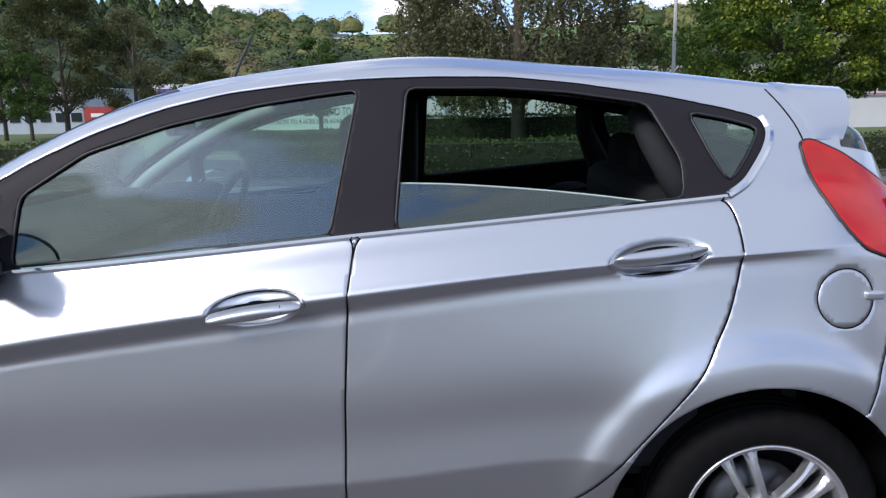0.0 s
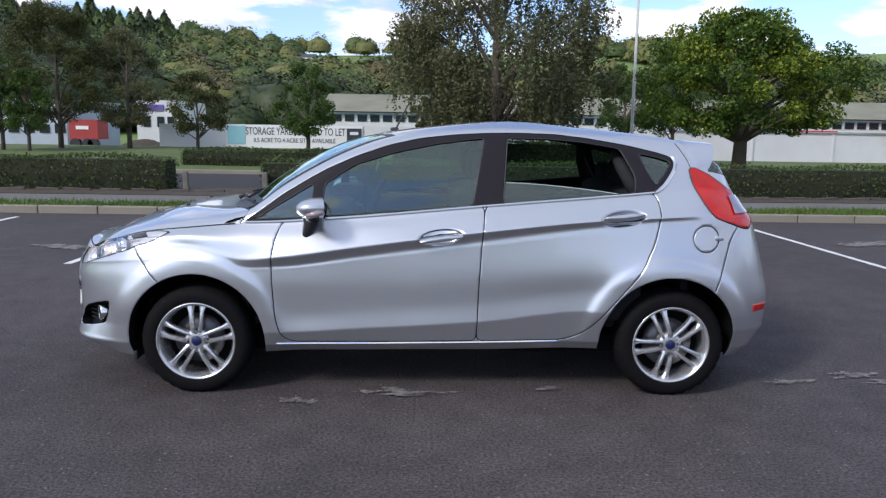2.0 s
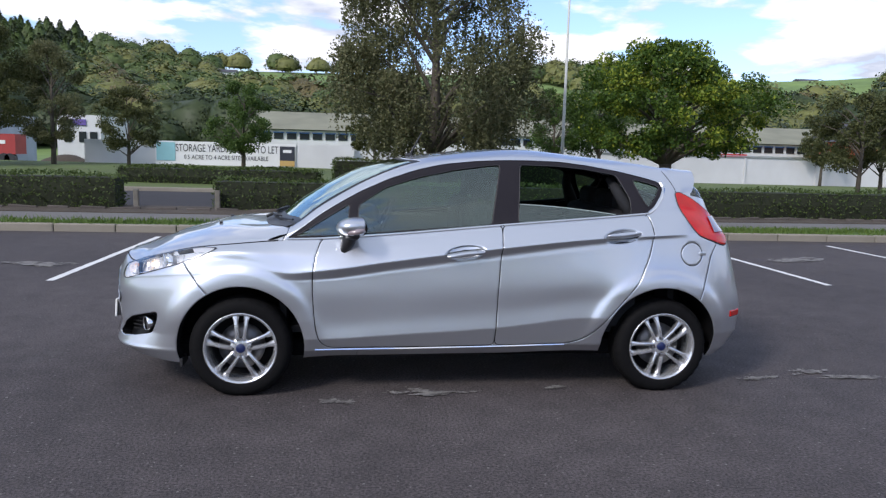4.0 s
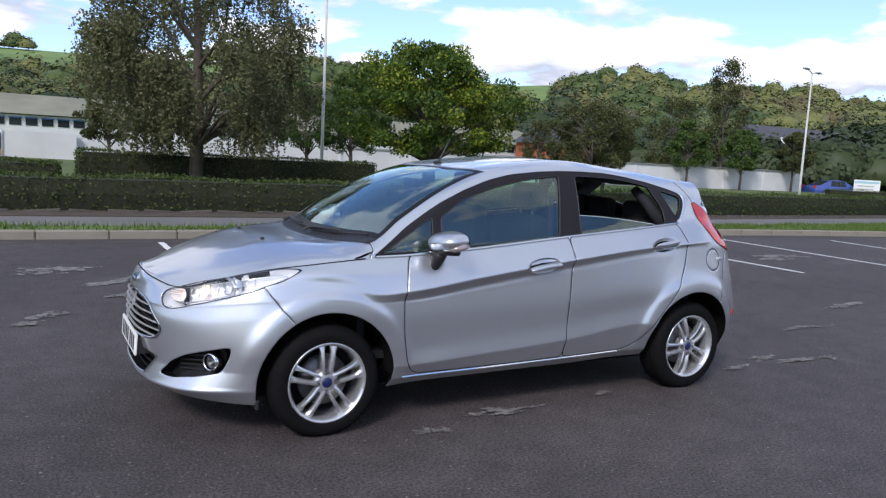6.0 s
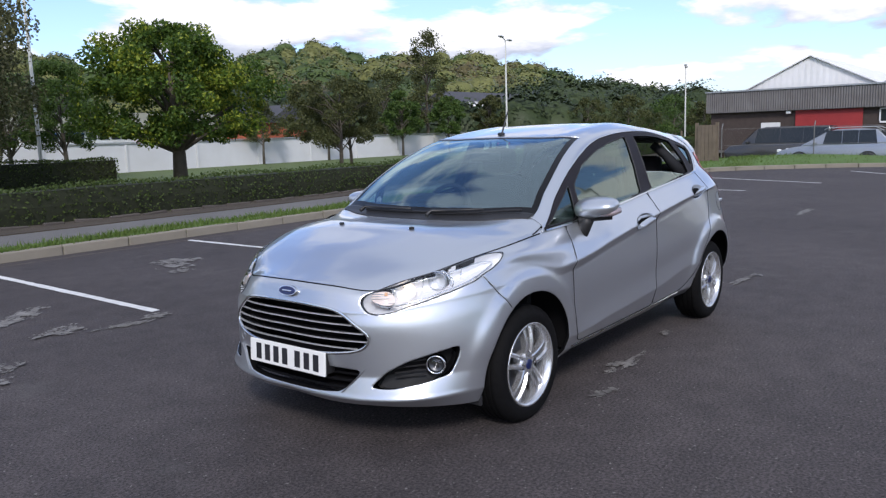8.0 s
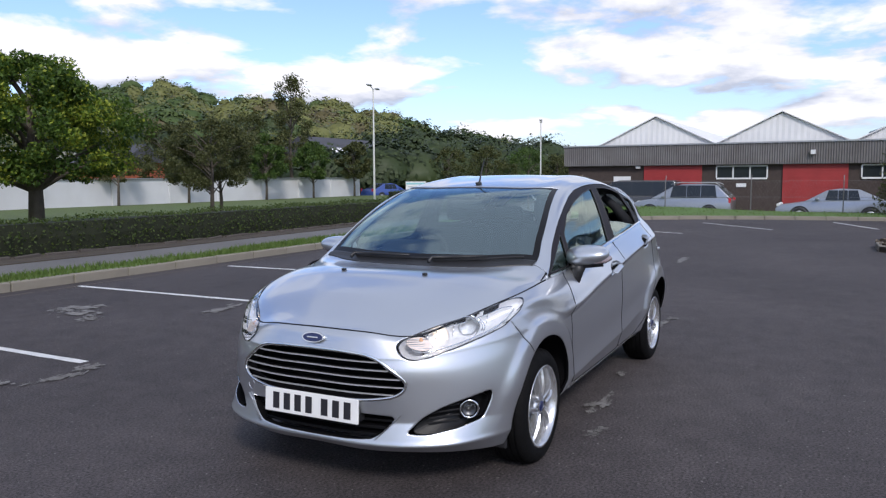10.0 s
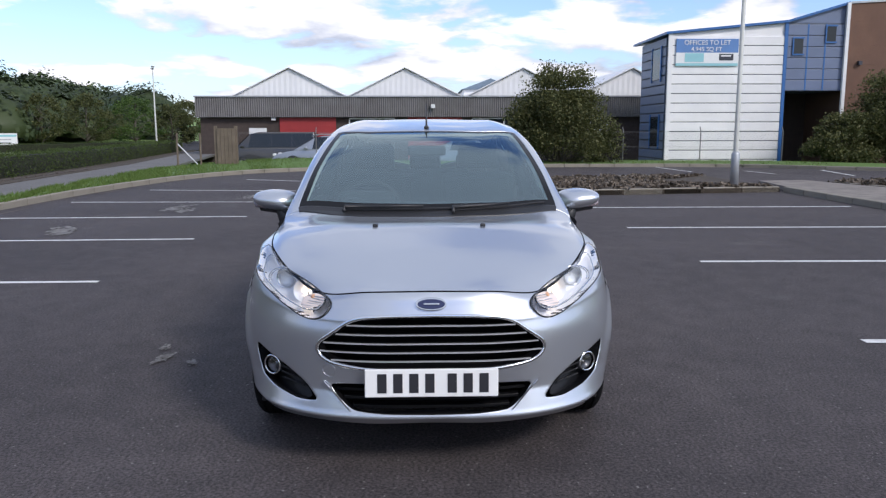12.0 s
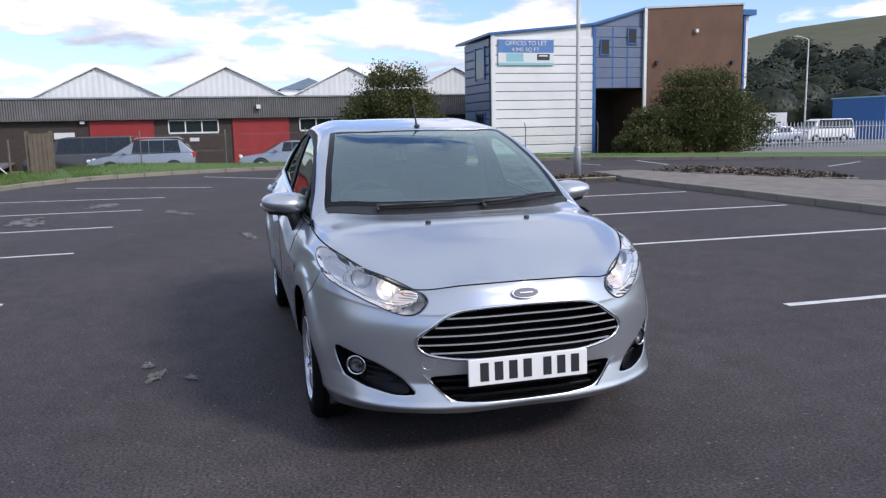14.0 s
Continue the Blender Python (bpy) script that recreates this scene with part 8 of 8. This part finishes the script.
        vs, fs = tube([tuple(p) for p in arc], [0.0026] * 16, 6)
        mesh_ob("light_guide", vs, fs, M["chrome"], h, True, "bright curved trim round the projector")
    # bright inner outline, fluted reflector and amber inner corner
    P = np.array([S.at(q) - S.at(q, S.N) * 0.016 for q in poly])
    mid = P.mean(0)
    loop = [tuple((mid + (p - mid) * np.array([0.84, 0.84, 0.74])) * np.array([1, s, 1])) for p in P]
    vs, fs = tube(loop + loop[:1], [0.0035] * (len(loop) + 1), 6)
    mesh_ob("bright_trim", vs, fs, M["chrome"], h, True)
    for k in range(9):
        t = k / 8
        a0 = np.array([-1.885 + 0.30 * t, 0.455 + 0.20 * t, 0.668 + 0.045 * t])
        a1 = a0 + np.array([0.012, 0.004, 0.055 + 0.02 * t])
        vs, fs = tube([tuple(a0 * np.array([1, s, 1])), tuple(a1 * np.array([1, s, 1]))], [0.0028, 0.0028], 5)
        mesh_ob("reflector_flute", vs, fs, M["chrome"], h, True)
    v = [tuple((S.at(q) - S.at(q, S.N) * 0.0045) * np.array([1, s, 1])) for q in free_poly([(-1.926, .403, .706), (-1.930, .403, .690), (-1.922, .438, .660), (-1.90, .482, .648), (-1.858, .532, .652), (-1.858, .482, .722), (-1.90, .428, .714)], 0.02)]
    ind = mesh_ob("indicator_lens", v, [tuple(range(len(v)))], M["amber"], h, False, "pale fluted inner corner")
    cc = np.mean(np.array(v), 0)
    for k in range(6):
        z = cc[2] - 0.028 + k * 0.009
        near = sorted(v, key=lambda q: abs(q[2] - z))[:4]
        a0, a1 = min(near, key=lambda q: q[0]), max(near, key=lambda q: q[0])
        vs, fs = tube([(a0[0] - 0.001, a0[1], z), (a1[0] - 0.001, a1[1], z)], [0.0018, 0.0018], 5)
        mesh_ob("flute", vs, fs, M["satin"], ind, True)
    vs, fs = revolve([(0.0, 0.008), (0.009, 0.004), (0.012, -0.004), (0.010, -0.02)], 16)
    mesh_ob("indicator_bulb", [tuple(Vector(cc) + rot @ Vector(a) + Vector((0.015, 0, 0.012))) for a in vs], fs, M["orange"], ind, True, "orange indicator bulb")


for s in (-1, 1):
    headlight(s)


# wheels
def wheel(x, s, spin):
    w = part("tyre", bmesh.new(), M["tyre"], car, "black road tyre")
    prof = [(0.198, 0.086), (0.205, 0.094), (0.222, 0.0985), (0.245, 0.0985), (0.262, 0.093), (0.275, 0.082), (0.283, 0.072)]
    for y in (0.050, 0.017, -0.017, -0.050):
        prof += [(0.2868, y + 0.006), (0.2868, y + 0.0055), (0.280, y + 0.005), (0.280, y - 0.005), (0.2868, y - 0.0055), (0.2868, y - 0.006)]
    prof += [(0.283, -0.072), (0.262, -0.093), (0.21, -0.094)]
    vs, fs = revolve([(r, o * -1) for r, o in prof], 96)
    me = bpy.data.meshes.new("tyre")
    # shoulder blocks: every second slice of the shoulder is notched
    n = len(prof)
    vs = [list(p) for p in vs]
    for sl in range(96):
        if sl % 3 == 0:
            for k in (5, 6):
                for ax in (0, 2):
                    vs[sl * n + k][ax] *= 0.978
    me.from_pydata(vs, [], fs); me.materials.append(M["tyre"]); me.shade_smooth()
    w.data = me
    w.matrix_basis = pose(x, s * 0.722, HUB_Z, 0, spin, 0 if s < 0 else 180)
    # the outer side is local -y
    prof = [(0.203, -0.090), (0.206, -0.095), (0.2035, -0.0985), (0.197, -0.097), (0.190, -0.088), (0.180, -0.06), (0.176, 0.02), (0.184, 0.07), (0.2, 0.09)]
    vs, fs = revolve(prof, 72)
    rim = mesh_ob("rim", vs, fs, M["alloy"], w, True, "silver alloy wheel with twin spokes")
    def spoke(a, side):
        """One of a pair of faceted spokes that flares into the rim."""
        v, f = [], []
        k = 11
        for i in range(k):
            t = i / (k - 1)
            r = 0.040 + 0.157 * t
            off = side * (0.0165 + 0.0145 * t ** 0.8)
            wd = 0.019 + 0.003 * t + 0.022 * max(0.0, t - 0.72) / 0.28 * (t > 0.72)
            y = -0.070 - 0.020 * math.sin(math.pi * min(1, t * 0.75 + 0.25)) - 0.004 * t
            u = Vector((math.cos(a), 0, math.sin(a)))
            tn = Vector((-math.sin(a), 0, math.cos(a)))
            c = u * r + tn * off + Vector((0, y, 0))
            lean = 0.004 * side
            for d, e in ((-1, 0.034), (-1, 0.007 + lean), (-0.35, 0), (0.35, 0), (1, 0.007 - lean), (1, 0.034)):
                v.append(c + tn * d * wd / 2 + Vector((0, e, 0)))
        for i in range(k - 1):
            for j in range(5):
                f.append((i * 6 + j, i * 6 + j + 1, i * 6 + 7 + j, i * 6 + 6 + j))
        return mesh_ob("spoke", v, f, M["alloy"], w)
    for k in range(5):
        a = 2 * math.pi * k / 5 + math.pi / 2
        spoke(a, -1)
        spoke(a, 1)
    vs, fs = revolve([(0.0, -0.083), (0.042, -0.083), (0.058, -0.078), (0.064, -0.064), (0.064, -0.03)], 40)
    mesh_ob("hub", vs, fs, M["alloy"], w, True)
    vs, fs = revolve([(0.0, -0.090), (0.022, -0.089), (0.0265, -0.086), (0.027, -0.08)], 32)
    mesh_ob("hub_cap", vs, fs, M["badge"], w, True, "dark blue hub cap")
    for k in range(4):
        a = 2 * math.pi * k / 4 + 0.05 + radians(spin)
        vs, fs = tube([(math.cos(a) * 0.052, -0.078, math.sin(a) * 0.052), (math.cos(a) * 0.052, -0.089, math.sin(a) * 0.052)], [0.0105, 0.009], 6)
        mesh_ob("wheel_nut", vs, fs, M["chrome"], w)
        vs, fs = revolve([(0.0105, -0.0835), (0.0125, -0.0845), (0.0145, -0.083)], 16)
        mesh_ob("nut_seat", [(p[0] + math.cos(a) * 0.052, p[1], p[2] + math.sin(a) * 0.052) for p in vs], fs, M["under"], w)
    vs, fs = revolve([(0.05, -0.02), (0.13, -0.02), (0.13, 0.0)], 40)
    mesh_ob("brake_disc", vs, fs, M["disc"], w, True)
    vs, fs = revolve([(0.0, 0.03), (0.19, 0.03)], 40)
    mesh_ob("backing_plate", vs, fs, M["under"], w, True)


for x, (ax, az, ar), spin in ((-AXLE, ARCHES[0], 1), (AXLE, ARCHES[1], -23)):
    for s in (-1, 1):
        wheel(x, s, spin if s < 0 else spin + 31)
    # arch liners
    for s in (-1, 1):
        v, f = [], []
        for i, a in enumerate(np.linspace(-0.04, math.pi + 0.04, 40)):
            xx, zz = ax + (ar + 0.018) * math.cos(a), az + (ar + 0.018) * math.sin(a)
            out = S.at(S.find([(xx, zz)], [0, 2], SIDE_LO, SIDE_HI)[0])[1] - 0.012
            for y in (0.45, out):
                v.append((xx, s * y, zz))
            if i:
                f.append((2 * i - 2, 2 * i - 1, 2 * i + 1, 2 * i))
        mesh_ob("arch_liner", v, f, M["under"], car, True)
        mesh_ob("arch_inner_wall", [(ax + (ar + 0.018) * math.cos(a), s * 0.45, az + (ar + 0.018) * math.sin(a)) for a in np.linspace(-0.04, math.pi + 0.04, 30)], [tuple(range(30))], M["under"], car)
part("underbody", box_bm(3.4, 1.3, 0.1, (-0.05, 0, 0.24), 0.02), M["under"], car)
for s in (-1, 1):
    part("mud_flap", box_bm(0.02, 0.16, 0.05, (-1.58, s * 0.68, 0.185), 0.006), M["black"], car)


# bonnet fittings, wipers, aerial, spoiler, tail
for s in (-1, 1):
    part("washer_jet", box_bm(0.020, 0.024, 0.016, (-1.43, s * 0.247, 0.937), 0.005), M["black"], car)
v, f = [], []
for j in np.linspace(S.gv(10.95), S.nv - 1, 40):
    back = 5.94 - 0.14 * min(1.0, (j - S.gv(10.95)) / (0.25 * (S.nv - S.gv(10.95))))
    for g, lift in ((back, -0.004), (back + 0.02, 0.004), (5.95, 0.005), (6.10, 0.006), (6.17, 0.000)):
        q = (S.gu(g), j)
        v.append(tuple(S.at(q) + S.at(q, S.N) * lift))
n = len(v)
v += [(a, -b, c) for a, b, c in v]
for i in range(39):
    for k in range(4):
        q = (5 * i + k, 5 * i + k + 1, 5 * i + k + 6, 5 * i + k + 5)
        f += [q, tuple(n + a for a in q[::-1])]
mesh_ob("scuttle", v, f, M["black"], car, label="black scuttle panel below the windscreen")


def wiper(y0, y1, lift0, lift1):
    pts = []
    for t in np.linspace(0, 1, 14):
        y = y0 + (y1 - y0) * t
        st = 6.03 + (lift0 + (lift1 - lift0) * t)
        # walk across the screen at one station
        js = np.linspace(S.gv(11.1), S.nv - 1, 80)
        P = np.array([S.at((S.gu(st), j)) for j in js])
        k = np.abs(P[:, 1] - abs(y)).argmin()
        n = S.at((S.gu(st), js[k]), S.N)
        p = P[k] + n * 0.012
        pts.append((p[0], math.copysign(p[1], y) if abs(y) > 0.01 else 0, p[2]))
    vs, fs = tube(pts, [0.0065] * 14, 6)
    w = mesh_ob("wiper_blade", vs, fs, M["black"], car, label="black windscreen wiper")
    arm = [tuple(Vector(pts[k]) + Vector((-0.006, 0, 0.016))) for k in (0, 4, 8)]
    vs, fs = tube([tuple(Vector(pts[0]) + Vector((-0.05, 0, -0.005)))] + arm, [0.011, 0.009, 0.007, 0.005], 8)
    mesh_ob("wiper_arm", vs, fs, M["black"], w, True)


wiper(0.42, -0.22, 0.0, 0.10)
wiper(-0.12, -0.60, 0.0, 0.16)
vs, fs = tube([(-0.245, 0, 1.375), (-0.235, 0, 1.40), (-0.20, 0, 1.47), (-0.165, 0, 1.535)], [0.012, 0.006, 0.0045, 0.004], 8)
mesh_ob("aerial", vs, fs, M["black"], car, True, "short black roof aerial")
part("aerial_base", box_bm(0.05, 0.03, 0.022, (-0.25, 0, 1.384), 0.009), M["black"], car)
# spoiler over the rear window: it carries on the roof and wraps down the tailgate's corners
def spoiler_half():
    """Section points from the roof's middle down to the corner, from front to rear; outer then inner skin."""
    base = [S.at(S.find([(1.40, y)], [0, 1], (S.gu(11), S.gv(9.5)), (S.gu(14.3), S.nv))[0]) for y in (0.0, 0.12, 0.24, 0.34, 0.42, 0.48)]
    base += [S.at(S.find([(1.40, z)], [0, 2], (S.gu(11), S.gv(8)), (S.gu(14.3), S.gv(11.5)))[0]) for z in (1.285, 1.262, 1.235, 1.205)]
    base = np.array(base)
    base[:6, 2] += np.array([0.006, 0.006, 0.007, 0.008, 0.010, 0.012])
    base[6:, 1] += np.array([0.010, 0.007, 0.005, 0.003])
    m = len(base)
    k = np.clip((np.arange(m) - 4) / (m - 5), 0, 1)
    outer = []
    for u in np.linspace(0, 1, 9):
        x = (1.312 + 0.045 * k) + u * ((1.532 - 0.066 * k ** 1.4) - (1.312 + 0.045 * k))
        d = x - 1.40
        outer.append(np.stack([x, base[:, 1] - np.where(d > 0, 0.30, 0.12) * d * k - 0.06 * np.maximum(d, 0) * (1 - k) * (base[:, 1] > 0.3), base[:, 2] - np.where(d > 0, 0.08, 0.135) * d * (1 - 0.6 * k)], 1))
    outer = np.array(outer)
    outer[0, :, 2] -= 0.022
    outer[1, :, 2] -= 0.004
    inner = outer * np.array([1, 0.93, 1]) - np.array([0.012, 0, 0.028])
    return outer, inner


outer, inner = spoiler_half()
v, f = [], []
for sgn in (-1, 1):
    n_u, n_k = outer.shape[:2]
    for grid in (outer, inner):
        o = len(v)
        v += [(p[0], sgn * p[1], p[2]) for p in grid.reshape(-1, 3)]
        f += [(o + a * n_k + b, o + (a + 1) * n_k + b, o + (a + 1) * n_k + b + 1, o + a * n_k + b + 1)[::1 if (sgn > 0) == (grid is outer) else -1] for a in range(n_u - 1) for b in range(n_k - 1)]
    o = len(v)
    rim = [*outer[-1], *outer[::-1, -1]]
    rim_in = [*inner[-1], *inner[::-1, -1]]
    v += [(p[0], sgn * p[1], p[2]) for p in rim + rim_in]
    m = len(rim)
    f += [(o + a, o + a + 1, o + m + a + 1, o + m + a)[::1 if sgn < 0 else -1] for a in range(m - 1)]
spoiler = mesh_ob("roof_spoiler", v, f, M["paint"], car, True, "silver roof spoiler")
part("brake_light", box_bm(0.012, 0.26, 0.014, (1.528, 0, 1.318), 0.004), M["red_lens"], spoiler, "high red brake light strip")
for s in (-1, 1):
    q = S.find([(1.745, .47)], [0, 2], (S.gu(12), 0), (S.gu(15), S.gv(8)))[0]
    p, n = S.at(q), S.at(q, S.N)
    ob = part("reflector", box_bm(0.12, 0.02, 0.045, (0, 0, 0), 0.008), M["red_lens"], car, "red reflector in the rear bumper")
    p = p - n * 0.008
    ob.matrix_basis = Matrix.Translation((p[0], s * p[1], p[2])) @ Vector((n[0], s * n[1], n[2])).to_track_quat("Y", "Z").to_matrix().to_4x4()
    # clear reversing lens over the lower rear corner of the red one
    v, f = [], []
    for i, t in enumerate(np.linspace(0, 1, 9)):
        for k, w in enumerate(np.linspace(0, 1, 6)):
            x = 1.560 + 0.012 * t + (0.060 + 0.073 * t) * w
            z = 1.056 - 0.090 * t
            q = S.find([(min(x, 1.705), z)], [0, 2], (S.gu(11), S.gv(4)), (S.gu(15), S.gv(10)))[0]
            p = S.at(q) + S.at(q, S.N) * 0.011
            v.append((p[0], s * p[1], p[2]))
    for i in range(8):
        for k in range(5):
            q = (i * 6 + k, i * 6 + k + 1, (i + 1) * 6 + k + 1, (i + 1) * 6 + k)
            f.append(q if s < 0 else q[::-1])
    mesh_ob("reversing_lens", v, f, M["pale_lens"], car, True, "pale clear reversing lens")
    p, n = on_side(1.468, 0.848, 0.006)
    part("fuel_tab", box_bm(0.045, 0.016, 0.022, (p[0], s * p[1], p[2]), 0.007, 3), M["paint"], car) if s < 0 else None


# cabin
def cabin():
    part("cabin_floor", box_bm(2.6, 1.34, 0.04, (0.15, 0, 0.36)), M["trim"], car)
    part("rear_bulkhead", box_bm(0.04, 1.3, 0.62, (1.35, 0, 0.66)), M["trim"], car)
    part("firewall", box_bm(0.04, 1.34, 0.5, (-1.02, 0, 0.62)), M["trim"], car)
    for s in (-1, 1):
        part("door_card", box_bm(1.9, 0.05, 0.56, (0.15, s * 0.70, 0.66), 0.02), M["trim"], car)
    d = part("dashboard", box_bm(0.52, 1.30, 0.30, (-0.74, 0, 0.83), 0.07, 3, Matrix.Rotation(0.10, 4, "Y")), M["trim"], car, "dark dashboard")
    part("centre_console", box_bm(0.28, 0.28, 0.42, (-0.56, 0, 0.72), 0.05, 3), M["trim"], d)
    part("instrument_cowl", box_bm(0.24, 0.34, 0.12, (-0.55, 0.34, 0.965), 0.05, 3), M["trim"], d)
    vs, fs = [], []
    for i in range(40):
        w = 2 * math.pi * i / 40
        for k in range(8):
            u = 2 * math.pi * k / 8
            r = 0.18 + 0.015 * math.cos(u)
            vs.append((0.015 * math.sin(u), r * math.cos(w), r * math.sin(w)))
    for i in range(40):
        for k in range(8):
            fs.append((i * 8 + k, i * 8 + (k + 1) % 8, ((i + 1) % 40) * 8 + (k + 1) % 8, ((i + 1) % 40) * 8 + k))
    st = mesh_ob("steering_wheel", vs, fs, M["trim"], car, True, "dark steering wheel")
    st.matrix_basis = pose(-0.40, 0.34, 0.90, 0, 24, 0)
    part("wheel_boss", box_bm(0.05, 0.15, 0.12, (0, 0, 0), 0.03, 3), M["trim"], st)
    part("wheel_spoke", box_bm(0.02, 0.33, 0.035, (0, 0, 0), 0.008), M["satin"], st)
    def seat(x, y):
        c = part("seat_cushion", box_bm(0.52, 0.48, 0.16, (x, y, 0.50), 0.06, 3), M["seat"], car, "dark cloth seat")
        part("seat_back", box_bm(0.15, 0.48, 0.60, (x + 0.29, y, 0.80), 0.06, 3, None), M["seat"], c)
        part("headrest", box_bm(0.10, 0.26, 0.17, (x + 0.34, y, 1.20), 0.045, 3), M["seat"], c)
        for k in (-0.06, 0.06):
            vs, fs = tube([(x + 0.34, y + k, 1.05), (x + 0.34, y + k, 1.15)], [0.006, 0.006], 6)
            mesh_ob("headrest_post", vs, fs, M["chrome"], c)
    seat(-0.12, -0.34); seat(-0.12, 0.34)
    b = part("rear_bench", box_bm(0.48, 1.20, 0.16, (0.78, 0, 0.52), 0.06, 3), M["seat"], car, "dark cloth rear bench")
    part("bench_back", box_bm(0.14, 1.20, 0.55, (1.08, 0, 0.80), 0.06, 3), M["seat"], b)
    for y in (-0.36, 0, 0.36):
        part("headrest", box_bm(0.09, 0.24, 0.14, (1.12, y, 1.12), 0.04, 3), M["seat"], b)
    # headlining under the roof, pale pillar trims, mirror
    I, J = np.linspace(S.gu(9.05), S.gu(13.2), 40), np.linspace(S.gv(10.4), S.nv - 1, 14)
    P = np.array([[S.at((i, j)) - S.at((i, j), S.N) * 0.035 for j in J] for i in I])
    v, f = [], []
    for s in (-1, 1):
        o = len(v)
        v += [(p[0], s * max(p[1], 0), p[2]) for p in P.reshape(-1, 3)]
        f += [(o + a * 14 + b2, o + (a + 1) * 14 + b2, o + (a + 1) * 14 + b2 + 1, o + a * 14 + b2 + 1) for a in range(39) for b2 in range(13)]
    mesh_ob("headlining", v, f, M["liner"], car, True)
    for s in (-1, 1):
        pts = [S.at((S.gu(u), S.gv(10.6))) - S.at((S.gu(u), S.gv(10.6)), S.N) * 0.035 for u in np.linspace(6.4, 9.1, 12)]
        vs, fs = tube([(p[0], s * p[1], p[2]) for p in pts], [0.03] * 12, 8)
        mesh_ob("pillar_trim", vs, fs, M["pale_trim"], car, True, "pale windscreen pillar trim")
        vs, fs = tube([(0.28, s * 0.72, 0.6), (0.28, s * 0.67, 1.0), (0.30, s * 0.56, 1.33)], [0.05, 0.045, 0.04], 8)
        mesh_ob("pillar_trim", vs, fs, M["trim"], car, True)
        vs, fs = tube([(0.24, s * 0.56, 1.22), (0.22, s * 0.60, 0.9), (0.2, s * 0.64, 0.5)], [0.018] * 3, 6)
        mesh_ob("seat_belt", vs, fs, M["trim"], car, True)
        vs, fs = tube([(1.08, s * 0.66, 1.05), (1.0, s * 0.56, 1.2), (0.98, s * 0.47, 1.275)], [0.05, 0.035, 0.03], 8)
        mesh_ob("pillar_trim", vs, fs, M["trim"], car, True)
    part("rear_view_mirror", box_bm(0.03, 0.22, 0.06, (-0.42, 0, 1.25), 0.012), M["black"], car)
    part("parcel_shelf", box_bm(0.34, 1.1, 0.02, (1.32, 0, 1.0), 0.005), M["trim"], car)


cabin()
